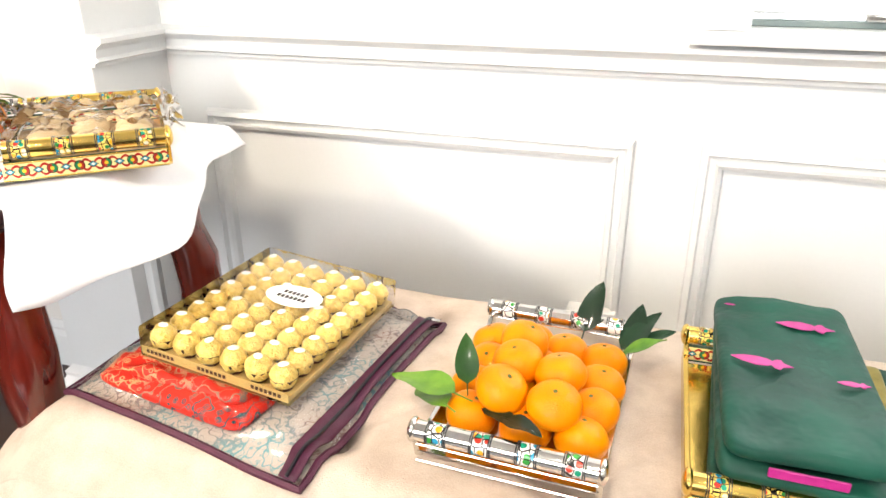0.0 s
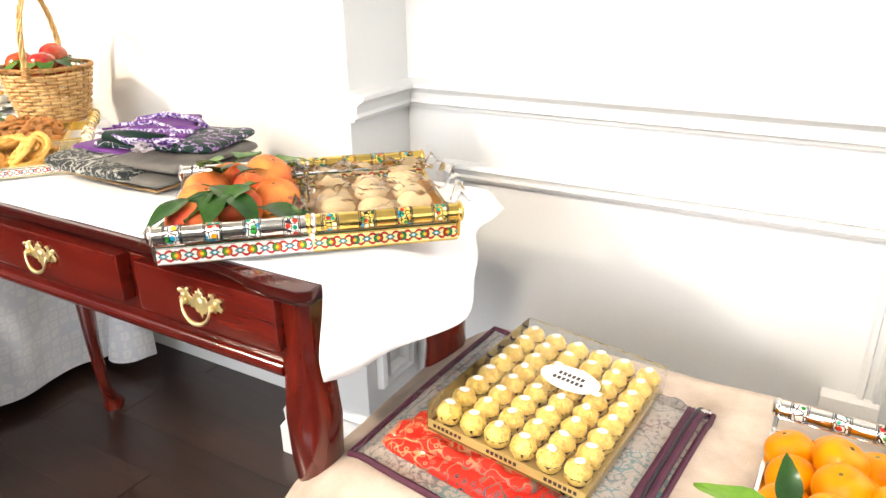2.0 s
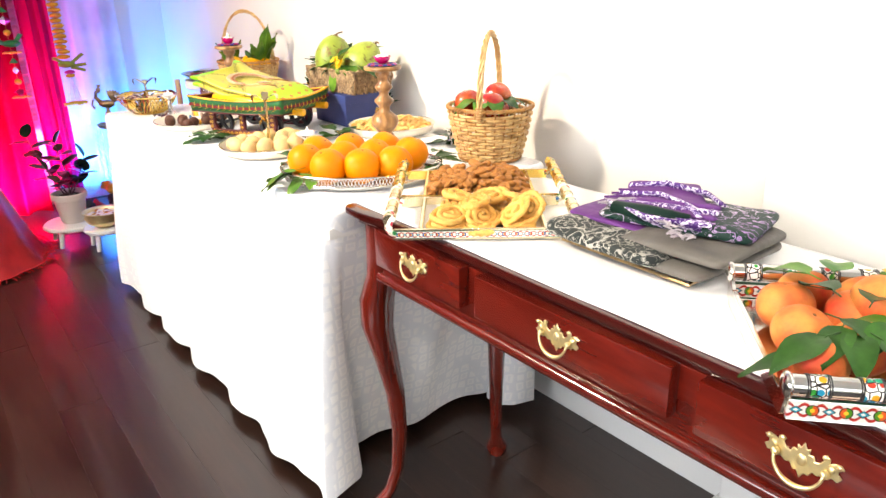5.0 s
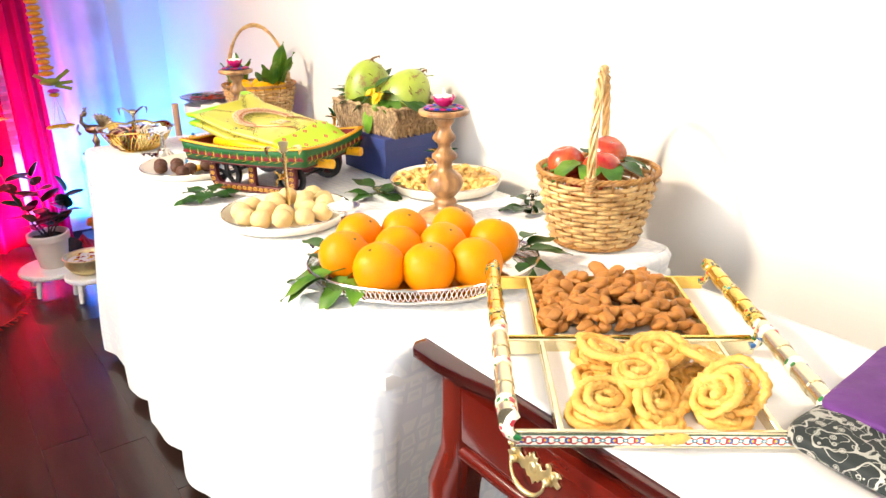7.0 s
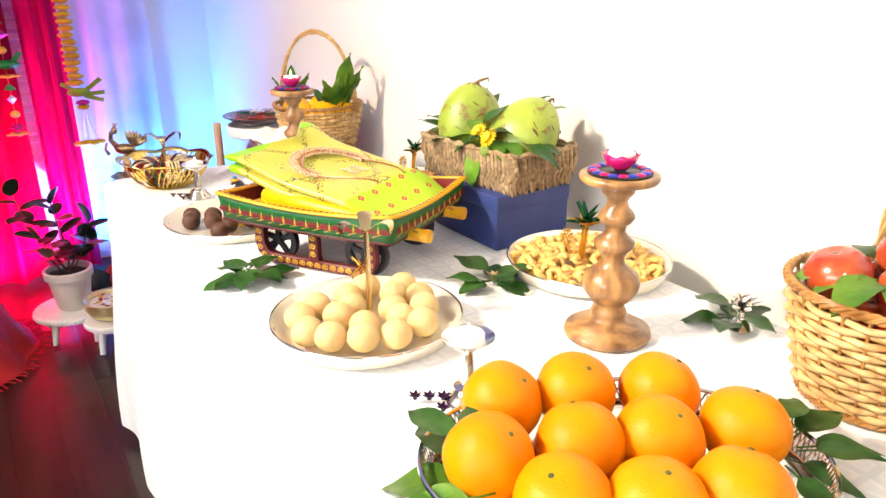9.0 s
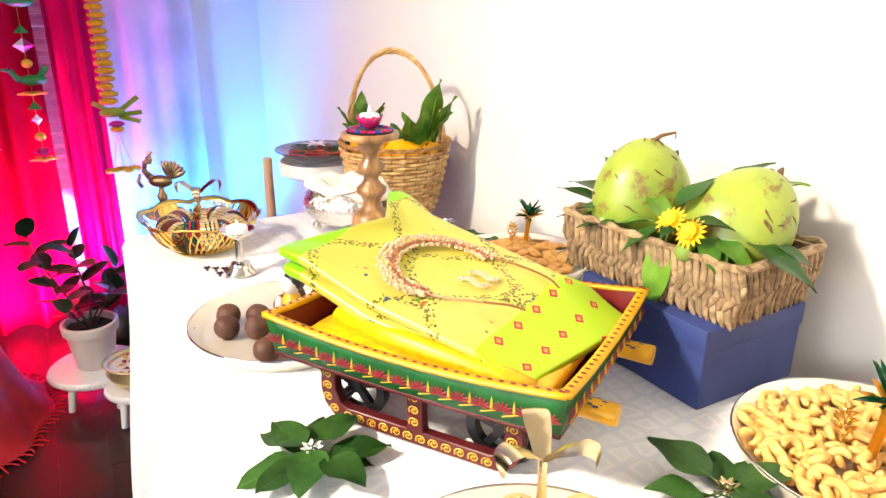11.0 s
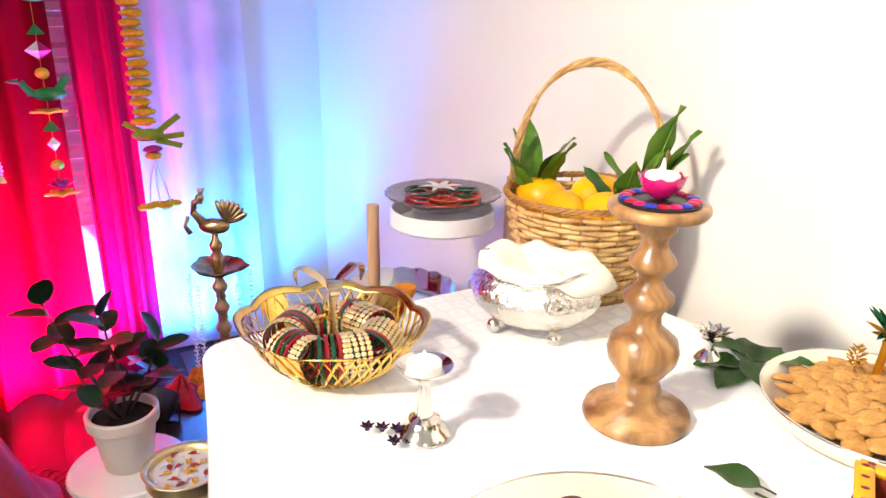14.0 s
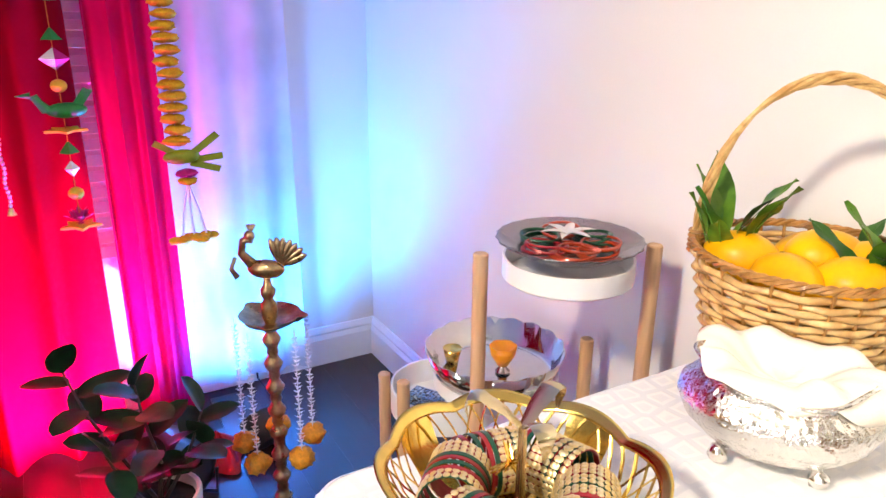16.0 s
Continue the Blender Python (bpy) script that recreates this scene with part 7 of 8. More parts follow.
part("green_roll", tube([(-0.07, -0.05, 0.018), (-0.02, -0.058, 0.020), (0.03, -0.05, 0.018)], [0.010, 0.013, 0.009], 12), M_DARKGREEN, bl, smooth="all")
bm = bmesh.new()
for k in range(26):
    t = k / 25
    x, y = -0.085 + 0.14 * t, -0.050 + 0.05 * math.sin(t * 5) - 0.02 * t
    for j in range(3):
        leaf(0.012, 0.006, bm, at_rot(x + random.uniform(-0.006, 0.006), y + random.uniform(-0.006, 0.006), 0.020 + 0.003 * random.random(), random.uniform(0, 360), 0, -10), curl=0.1)
part("embroidery", bm, M_EMB, bl, "silver thread embroidery", kind="stuff")
bm = bmesh.new()
for off in (0, 0.012, 0.024):
    tube([(-0.095 + 0.14 * t, -0.03 + off + 0.03 * math.sin(t * 4 + off * 30), 0.024) for t in [k / 14 for k in range(15)]], 0.0018, 5, bm)
part("piping", bm, M_PURPLE_S, bl, "purple piping")

# ---- bench: mandarins ----
for i, (x, y, z) in enumerate(((0.086, 1.694, 0), (0.147, 1.690, 0), (0.205, 1.688, 0), (0.210, 1.740, 0), (0.211, 1.790, 0), (0.208, 1.842, 0), (0.078, 1.795, 0), (0.070, 1.848, 0), (0.076, 1.743, 0), (0.160, 1.850, 0), (0.118, 1.858, 0), (0.150, 1.745, 0), (0.14, 1.80, 0), (0.118, 1.698, 0.036), (0.175, 1.690, 0.034), (0.172, 1.742, 0.038), (0.123, 1.748, 0.040), (0.120, 1.798, 0.038))):
    fruit("mandarin", (x, y, 0.561 + z), 0.0285, M_MANDARIN, "glossy ripe mandarin in the silver tray", "mandarin", "mandarins in the tray", 0.84, 0.16, rz=i * 66, rx=random.uniform(-22, 22), ry=random.uniform(-22, 22))
lv = hull("leaf_bunch", (0.140, 1.778, 0.575), label="mandarin leaves tucked at the corners of the tray", category="leaves")
for x, y, z, a, L, t, mt in ((-0.07, -0.09, 0.012, 165, 0.085, -4, 1), (-0.075, -0.105, 0.006, 140, 0.07, 8, 1), (-0.06, -0.08, 0.02, 110, 0.055, -60, 0), (-0.01, -0.115, 0.012, -30, 0.05, -16, 2), (0.0, -0.12, 0.012, 150, 0.045, 0, 2),
                             (0.035, 0.125, -0.01, 70, 0.070, -60, 2), (0.085, 0.095, -0.012, 45, 0.07, -42, 2), (0.09, 0.09, -0.01, 20, 0.065, -34, 2), (0.095, 0.10, -0.015, 80, 0.065, -52, 2), (0.085, 0.08, -0.01, 0, 0.06, -40, 1)):
    loose_leaf(lv, x, y, z, a, L, L * 0.5, (M_LEAF, M_LEAF_LIGHT, M_LEAF_DARK)[mt], ry=t, curl=0.15)

# ---- bench: green sari ----
M_TEAL = plain("bottle_green_satin", "#0c382c", 0.55, vary=0.22, scale=9, fine=17, relief=0.9, dist=0.010, coat=0.0, c2="#155040")
M_MOTIF = plain("magenta_motif", "#b01c7c", 0.5, vary=0.15, scale=80, fine=400)
M_ZARI = plain("olive_gold_border", "#8a7c34", 0.4, 0.4, vary=0.2, scale=60, fine=400)
M_TEAL.node_tree.nodes["Principled BSDF"].inputs["Specular IOR Level"].default_value = 0.25
gs = hull("folded_sari", (0.402, 1.800, 0.545), 0, label="folded bottle green satin sari with magenta leaf motifs", category="folded cloth")
for k in range(3):
    part("fold", moved(soft_slab(0.145, 0.305, 0.030, 0.16, 0.55, 0.012, 16, 110, 24), at_rot(0, 0, 0.001 + 0.027 * k, 1.5 * (k - 1))), M_TEAL, gs, smooth="all")
part("border", moved(soft_slab(0.045, 0.24, 0.012, lump=0.003, freq=14), at_rot(0.092, 0.02, 0.006, -2)), M_ZARI, gs, "olive gold border", smooth="all")
part("edge_fold", moved(soft_slab(0.020, 0.25, 0.010, lump=0.004, freq=20), at_rot(0.116, 0.02, 0.002, -2)), M_TEAL, gs, smooth="all")


def motif_shape(L=0.05):
    pts = [(0, 0), (0.2, 0.10), (0.42, 0.145), (0.60, 0.11), (0.66, 0.06), (0.72, 0.14), (0.80, 0.16), (0.84, 0.07), (1.0, 0.0)]
    full = pts + [(x, -y) for x, y in pts[-2:0:-1]]
    return [(x * L, y * L) for x, y in full]


def draped_motif(x, y, rz, L=0.05, zt=0.0835):
    own = prism(motif_shape(L), 0, 0.0008)
    bmesh.ops.transform(own, matrix=at_rot(x, y, zt, rz), verts=own.verts)
    part("motif", own, M_MOTIF, gs, "magenta woven leaf", smooth=False)


for x, y, rz, L in ((-0.012, 0.075, -2, 0.060), (-0.062, -0.015, -6, 0.060), (0.035, -0.035, 0, 0.030), (-0.066, 0.105, 0, 0.012)):
    draped_motif(x, y, rz, L, 0.0865)
part("motif", box(-0.03, 0.035, -0.155, -0.152, 0.050, 0.060, 0.001), M_MOTIF, gs, "magenta woven leaf", smooth=False)

# ---- bench: garment bag and chocolate box ----
M_PAISLEY = vines("paisley_print", "#b6aa9e", "#8c6a62", 52.0, 0.026, "#6f9a9c")
M_BINDING = plain("maroon_binding", "#4e1430", 0.55, vary=0.2, scale=40, fine=500, relief=0.4)
M_REDCLOTH = vines("red_print_cloth", "#c42a1c", "#e0986a", 34.0, 0.018, "#1c4a52")
CORN = [Vector((-0.418, 1.630, 0)), Vector((-0.060, 1.574, 0)), Vector((-0.028, 1.935, 0)), Vector((-0.40, 2.01, 0))]


def bag_xy(u, v):
    a, b = CORN[0].lerp(CORN[1], u), CORN[3].lerp(CORN[2], u)
    p = a.lerp(b, v)
    return p


def bench_top(x, y):
    return cushion(clamp((x - BX0) / (BX1 - BX0)), clamp((y - BY0) / (BY1 - BY0))).z


def bag(u, v, up):
    p = bag_xy(u, v)
    e = min(u, 1 - u, v, 1 - v)
    z = BZ + 0.004 - 0.014 * smooth(0.12 - e, 0, 0.12) + up * smooth(e, 0.0, 0.14) + 0.003 * math.sin(u * 11 + v * 4) * smooth(e, 0, 0.2)
    z = max(z, bench_top(p.x, p.y) + 0.003 + up * 0.2)
    return Vector((p.x, p.y, z))


gb = hull("garment_bag", (0, 0, 0), label="clear garment bag with maroon binding holding folded cloth", category="bag")
part("lining", grid(40, 40, lambda u, v: bag(u, v, 0.004)), M_PAISLEY, gb, "paisley printed lining", smooth="all")
part("film", grid(60, 60, lambda u, v: bag(u, v, 0.030) + Vector((0, 0, 0.004 * noise.noise(Vector((u * 14, v * 14, 0)))))), M_CRINKLE, gb, "clear plastic film", smooth="all").visible_shadow = False
bm = bmesh.new()
loop = [bag(k / 20, 0, 0) for k in range(20)] + [bag(1, k / 20, 0) for k in range(20)] + [bag(1 - k / 20, 1, 0) for k in range(20)] + [bag(0, 1 - k / 20, 0) for k in range(20)]
part("binding", tube([p + Vector((0, 0, 0.003)) for p in loop], 0.0045, 6, closed=True), M_BINDING, gb, "maroon cloth binding")
part("zip_band", grid(4, 40, lambda u, v: bag(0.925 + 0.06 * u, v, 0.013 + 0.004 * math.sin(u * 3.1)) + Vector((0, 0, 0.012))), M_BINDING, gb, "wide maroon zip band", smooth="all").modifiers.new("t", "SOLIDIFY").thickness = 0.002
part("zip", tube([bag(0.955, k / 30, 0.018) + Vector((0, 0, 0.0145)) for k in range(31)], 0.0022, 5), M_BLACK, gb, "dark zip")
z1 = bag(0.95, 0.96, 0.02) + Vector((0, 0, 0.010))
part("zip_pull", box(z1.x - 0.004, z1.x + 0.018, z1.y - 0.003, z1.y + 0.003, z1.z, z1.z + 0.003, 0.001), M_STEEL, gb, "steel zip pull")
rc = hull("red_cloth", (-0.265, 1.668, BZ + 0.006), -9, label="folded red printed cloth seen through the clear bag", category="folded cloth")
part("fold", soft_slab(0.235, 0.085, 0.022, 0.3, 0.6, 0.014, 34), M_REDCLOTH, rc, smooth="all")
part("fold", moved(soft_slab(0.20, 0.07, 0.016, 0.3, 0.6, 0.012, 40), at_rot(0.0, 0.012, 0.015, 3)), M_REDCLOTH, rc, smooth="all")

FW, FD, FH = 0.212, 0.262, 0.042
fb = hull("chocolate_box", (-0.206, 1.784, 0.564), -4, label="flat clear plastic box of gold-wrapped chocolate balls", category="chocolate box", ry=4.5)
bm = box(-FW / 2, FW / 2, -FD / 2, FD / 2, 0, FH, 0.004, seg=2)
part("lid", bm, M_CLEARBOX, fb, "clear plastic lid").visible_shadow = False
M_GOLDFOIL = plain("gold_foil_wrap", "#f6dc80", 0.38, 0.35, vary=0.25, scale=120, fine=260, relief=1.0, c2="#e4bc60", dist=0.003)
M_BROWNCUP = plain("brown_paper_cup", "#4a2a18", 0.6, vary=0.2)
part("tray", box(-FW / 2 + 0.004, FW / 2 - 0.004, -FD / 2 + 0.004, FD / 2 - 0.004, 0.001, 0.008, 0.001), plain("tray_gold_card", "#d4b878", 0.5, 0.3), fb, "brown inner tray")
strip = plain("pale_gold_band", "#d8bc78", 0.35, 0.5)
part("band", box(-FW / 2 + 0.002, FW / 2 - 0.002, -FD / 2 + 0.0015, -FD / 2 + 0.003, 0.004, 0.016), strip, fb, "pale gold paper band", smooth=False)
bm = bmesh.new()
for x in (-0.075, 0.0, 0.075):
    for k in range(7):
        box(x - 0.021 + k * 0.006, x - 0.017 + k * 0.006, -FD / 2 + 0.0009, -FD / 2 + 0.0014, 0.008, 0.0125, bm=bm)
part("lettering", bm, M_BROWNCUP, fb, "row of tiny dark brown marks", smooth=False, kind="stuff")
choc = None
for i in range(6):
    for j in range(8):
        x, y = -FW / 2 + 0.0205 + i * (FW - 0.041) / 5, -FD / 2 + 0.0205 + j * (FD - 0.041) / 7
        if choc is None:
            b = ball(0.0162, (0, 0, 0.0232), 20, 14, (1, 1, 1.0), 0.12, 150)
            cc = new("chocolate")
            cc.parent = fb
            cc.location = (x, y, 0)
            part("foil", b, M_GOLDFOIL, cc, "crinkled gold foil", smooth=True)
            part("paper_cup", lathe([(0.009, 0.0082), (0.0156, 0.024), (0.0163, 0.0242), (0.0098, 0.008)], 22, warp=lambda r, z, a: (r * (1 + 0.03 * math.cos(11 * a)), z)), M_BROWNCUP, cc, "pleated brown paper cup")
            part("seal", ball(0.0052, (0, 0, 0.0392), 12, 6, (1.3, 1, 0.22)), M_WAX, cc, "small white oval sticker")
            choc = cc
        else:
            copy_thing(choc, Matrix.Translation((x, y, 0)) @ Matrix.Rotation(random.uniform(0, 6.28), 4, "Z"))
part("label", lathe([(0, FH + 0.0004), (0.040, FH + 0.0004), (0.040, FH + 0.0009), (0, FH + 0.001)], 40, ax=1.0, ay=0.66), M_WAX, fb, "white oval paper label").matrix_basis = at_rot(0.012, 0.02, -0.0002, 0, s=1.0)
bm = bmesh.new()
for j, n in ((0, 6), (1, 7)):
    for k in range(n):
        x = 0.012 + (k - n / 2 + 0.1) * 0.0062
        box(x, x + 0.0042, 0.022 - 0.012 * j, 0.029 - 0.012 * j, FH + 0.0011, FH + 0.0014, bm=bm)
part("lettering", bm, plain("brown_ink", "#4a3a30", 0.5), fb, "two rows of dark marks", smooth=False, kind="stuff")


# ---- drapes, blinds and hanging strings at the end wall ----
def sheer(name, c, see, rough=0.7):
    m = bpy.data.materials.new(name)
    m.use_nodes = True
    nt = m.node_tree
    nt.nodes.clear()
    o = nt.nodes.new("ShaderNodeOutputMaterial")
    d, t, p = nt.nodes.new("ShaderNodeBsdfDiffuse"), nt.nodes.new("ShaderNodeBsdfTranslucent"), nt.nodes.new("ShaderNodeBsdfTransparent")
    n = tex(nt, "ShaderNodeTexNoise", 7.0, coords(nt), Detail=4.0)
    k = lin(c)
    col = ramp(nt, n.outputs[0], [(0.3, tuple(x * 0.8 for x in k[:3])), (0.7, k)])
    nt.links.new(col, d.inputs[0])
    nt.links.new(col, t.inputs[0])
    nt.links.new(col, p.inputs[0])
    a, b = nt.nodes.new("ShaderNodeMixShader"), nt.nodes.new("ShaderNodeMixShader")
    a.inputs[0].default_value, b.inputs[0].default_value = 0.5, see
    nt.links.new(d.outputs[0], a.inputs[1])
    nt.links.new(t.outputs[0], a.inputs[2])
    nt.links.new(a.outputs[0], b.inputs[1])
    nt.links.new(p.outputs[0], b.inputs[2])
    nt.links.new(b.outputs[0], o.inputs[0])
    return m


def drape_sheet(y0, y1, x, z0, z1, folds, amp, swirl=0.0):
    def f(u, v):
        y = y0 + (y1 - y0) * u
        z = z1 + (z0 - z1) * v
        w = amp * (0.5 + 0.5 * v)
        return Vector((x + w * math.sin(u * folds * 6.28 + 1.3 * math.sin(v * 2 + u * 5)) + 0.5 * w * noise.noise(Vector((u * 9, v * 2, 1))), y + swirl * v * v + 0.3 * w * math.cos(u * folds * 6.28), z))
    return grid(int(folds * 16), 24, f)


M_RED_DRAPE = sheer("red_chiffon", "#a00c2a", 0.10)
M_PINK_DRAPE = sheer("crimson_chiffon", "#c41650", 0.22)
M_WHITE_DRAPE = sheer("white_chiffon", "#dfe4ee", 0.15)
part("curtain", drape_sheet(0.15, 1.475, -4.67, 0.02, 2.55, 9, 0.035), M_RED_DRAPE, category="curtain", label="sheer red drape hanging to the floor over the window", group="drapes", smooth="all")
part("curtain", drape_sheet(1.515, 1.665, -4.71, 0.02, 2.55, 3.2, 0.020), M_PINK_DRAPE, category="curtain", label="narrow sheer crimson drape lit magenta from below", group="drapes", smooth="all")
part("curtain", drape_sheet(1.62, 2.02, -4.80, 0.05, 2.55, 3, 0.018), M_WHITE_DRAPE, category="curtain", label="sheer white drape lit blue from below", group="drapes", smooth="all")
bl2 = hull("window_blind", (-4.845, 1.05, 0), label="white horizontal slat blind behind the red drapes", category="blind")
for k in range(44):
    part("slat", moved(box(-0.020, 0.020, -0.50, 0.485, -0.0012, 0.0012), at_rot(0, 0, 0.50 + 0.042 * k, 0, 0, 35)), M_WHITE_PLASTIC, bl2, smooth=False)
part("cord", tube([(0.02, 0.40, 0.45), (0.02, 0.40, 2.4)], 0.002, 5), M_WHITE_PLASTIC, bl2)
part("edge", box(-0.03, 0.03, 0.487, 0.505, 0.42, 2.4, 0.003), M_WHITE_PLASTIC, bl2)
part("curtain_rod", tube([(-4.72, 0.1, 2.56), (-4.72, 2.05, 2.56)], 0.012, 12), M_STEEL, category="curtain rod", label="thin steel rod carrying the drapes")

M_MARI = plain("marigold", "#e8b008", 0.75, vary=0.3, scale=120, fine=300, relief=0.8, c2="#d89400")
M_THREAD = plain("white_thread", "#e8e4e8", 0.6)
M_PALM = plain("palm_leaf_green", "#8a9c14", 0.5, vary=0.2, scale=30)
M_MAGENTA = plain("magenta_paper", "#c01878", 0.5, vary=0.15)
M_TOYGREEN = plain("green_paper", "#1c8a3c", 0.45, vary=0.15)
M_TOYYEL = plain("yellow_felt", "#e8b828", 0.6, vary=0.15)


def puff(r, h, bm=None, c=(0, 0, 0)):
    return ball(r, c, 22, 10, (1, 1, h / r), 0.32, 260, bm=bm)


ga = hull("marigold_garland", (-4.55, 1.672, 0), label="hanging string of yellow marigolds ending in a palm bird", category="garland")
ga.scale = (1.2, 1.2, 1)
part("string", tube([(0, 0, 0.80), (0, 0, 2.70)], 0.001, 4), M_THREAD, ga)
for k in range(34):
    part("flower_head", puff(0.024 * random.uniform(0.9, 1.1), 0.0115, c=(random.uniform(-0.002, 0.002), random.uniform(-0.003, 0.003), 0.838 + 0.0255 * k)), M_MARI, ga, smooth="all")
bm = ball(0.022, (0, 0.006, 0.80), 14, 8, (0.5, 1.6, 0.8))
for y, z, a, L in ((0.02, 0.80, 40, 0.075), (0.025, 0.79, 5, 0.06), (0.022, 0.785, -22, 0.06)):
    own = box(-0.002, 0.002, 0, L, -0.008, 0.008, 0.001)
    join(moved(own, at_rot(0, y, z, 0, a, 0)), bm)
own = box(-0.002, 0.002, -0.045, 0, -0.007, 0.007, 0.001)
join(moved(own, at_rot(0, -0.006, 0.81, 0, -35, 0)), bm)
part("palm_bird", bm, M_PALM, ga, "folded palm leaf bird")
part("pink_bead", puff(0.020, 0.010, c=(0, 0.012, 0.760)), M_MAGENTA, ga, smooth="all")
part("flower_head", puff(0.018, 0.010, c=(0, 0.012, 0.742)), M_MARI, ga, smooth="all")
bm = bmesh.new()
for dy in (-0.022, 0.0, 0.024):
    tube([(0, 0.012, 0.735), (0, 0.012 + dy * 0.7, 0.66), (0, 0.014 + dy, 0.605)], 0.0022, 5, bm)
part("thread", bm, M_THREAD, ga, "white beaded threads")
bm = bmesh.new()
for k in range(7):
    puff(0.014, 0.009, bm, (0.012 * math.sin(k * 2), -0.022 + 0.012 * k, 0.598 + 0.003 * (k % 2)))
part("flower_ring", bm, M_MARI, ga, "ring of small marigolds", smooth="all")

to = hull("hanging_string", (-4.60, 1.450, 0), label="hanging string of coloured birds, stars and beads", category="hanging decoration")
to.scale = (1.3, 1.3, 1)
part("string", tube([(0, 0, 0.66), (0, 0, 2.70)], 0.0012, 4), plain("orange_thread", "#d86a28", 0.6), to)
tet = lambda r, z: moved(lathe([(0, 0.9), (0.9, -0.6), (0, -0.6)], 4), Matrix.Translation((0, 0, z)) @ Matrix.Scale(r, 4))
for z, m in ((1.075, M_TOYGREEN), (0.832, M_TOYGREEN), (1.32, M_TOYGREEN)):
    part("cone", tet(0.018, z), m, to, smooth=False)
for z in (1.025, 1.28):
    bm = lathe([(0, 1), (1, 0), (0, -1)], 4)
    for i, f in enumerate(bm.faces):
        f.material_index = i % 2
    part("paper_gem", moved(bm, Matrix.Translation((0, 0, z)) @ Matrix.Scale(0.024, 4)), [M_MAGENTA, M_WHITE_PLASTIC], to, "pink and white paper gem", smooth=False)
for z in (0.968, 0.728, 1.22):
    part("bead", ball(0.013, (0, 0, z), 12, 8, (1, 1, 1.1)), M_TOYYEL, to)
for z in (0.915, 1.16):
    bm = ball(0.026, (0, 0.006, z), 16, 10, (0.5, 1.25, 0.65))
    tube([(0, -0.022, z), (0, -0.034, z + 0.02), (0, -0.040, z + 0.034)], [0.010, 0.007, 0.007], 8, bm)
    join(moved(lathe([(0, 0.024), (0.008, 0)], 6), at_rot(0, -0.044, z + 0.034, 0, 90, 0)), bm)
    join(moved(box(-0.002, 0.002, 0, 0.045, -0.006, 0.010), at_rot(0, 0.022, z + 0.004, 0, 60, 0)), bm)
    part("bird", bm, M_TOYGREEN, to, "green paper bird")
for z in (0.872, 0.652):
    pts = [((0.036 if k % 2 == 0 else 0.019) * math.cos(k * math.pi / 5), (0.036 if k % 2 == 0 else 0.019) * math.sin(k * math.pi / 5)) for k in range(10)]
    part("star", moved(prism(pts, -0.003, 0.003, 0.001), Matrix.Translation((0, 0, z))), M_TOYYEL, to, "yellow felt star")
part("paper_gem", moved(lathe([(0, 1.6), (1, 0), (0, -1.6)], 4), Matrix.Translation((0, 0, 0.785)) @ Matrix.Scale(0.012, 4)), M_WHITE_PLASTIC, to, smooth=False)
bm = bmesh.new()
for k in range(10):
    leaf(0.034, 0.016, bm, at_rot(0, 0, 0.662, k * 36, 0, -30 - 30 * (k % 2)), curl=-0.1)
part("paper_lotus", bm, M_MAGENTA, to, "magenta paper lotus")

be = hull("bead_string", (-4.60, 1.318, 0), label="hanging string of clear and pink beads", category="hanging decoration")
bm = bmesh.new()
for k in range(90):
    ball(0.0045, (0, 0.002 * math.sin(k), 0.715 + 0.0105 * k), 7, 5, (1, 1, 1.2), bm=bm)
part("beads", bm, plain("pale_pink_beads", "#e8c8d0", 0.15, coat=0.5, trans=0.3), be, kind="stuff")
part("bell", lathe([(0, 0.712), (0.005, 0.708), (0.007, 0.700), (0.010, 0.694), (0, 0.696)], 12), M_BRASS, be, "tiny brass bell")
part("string", tube([(0, 0, 1.65), (0, 0, 2.70)], 0.001, 4), M_THREAD, be)

# ---- floor spots ----
for x, y, a, nm, c in ((-4.50, 1.80, 15, "blue", "#bfe4ff"), (-4.40, 1.60, -30, "magenta", "#ffb0e8")):
    fs = hull("floor_spot", (x, y, 0), a, label=nm + " coloured stage light standing on the floor", category="stage light", group="floor spots")
    part("housing", moved(lathe([(0, -0.05), (0.035, -0.05), (0.05, -0.02), (0.052, 0.03), (0.048, 0.03), (0.046, 0.024), (0, 0.022)], 24), at_rot(0, 0, 0.062, 0, 0, -50)), M_BLACK, fs)
    part("bracket", tube([(0, -0.058, 0.065), (0.01, -0.058, 0.006), (0.01, 0.058, 0.006), (0, 0.058, 0.065)], 0.005, 6), M_BLACK, fs)
part("power_cable", tube([(-4.50, 1.80, 0.010), (-4.55, 1.88, 0.006), (-4.70, 1.90, 0.006), (-4.84, 1.88, 0.02), (-4.855, 1.88, 0.35), (-4.858, 1.885, 0.55)], 0.003, 6), M_BLACK, category="cable", label="thin black cable running up the wall")

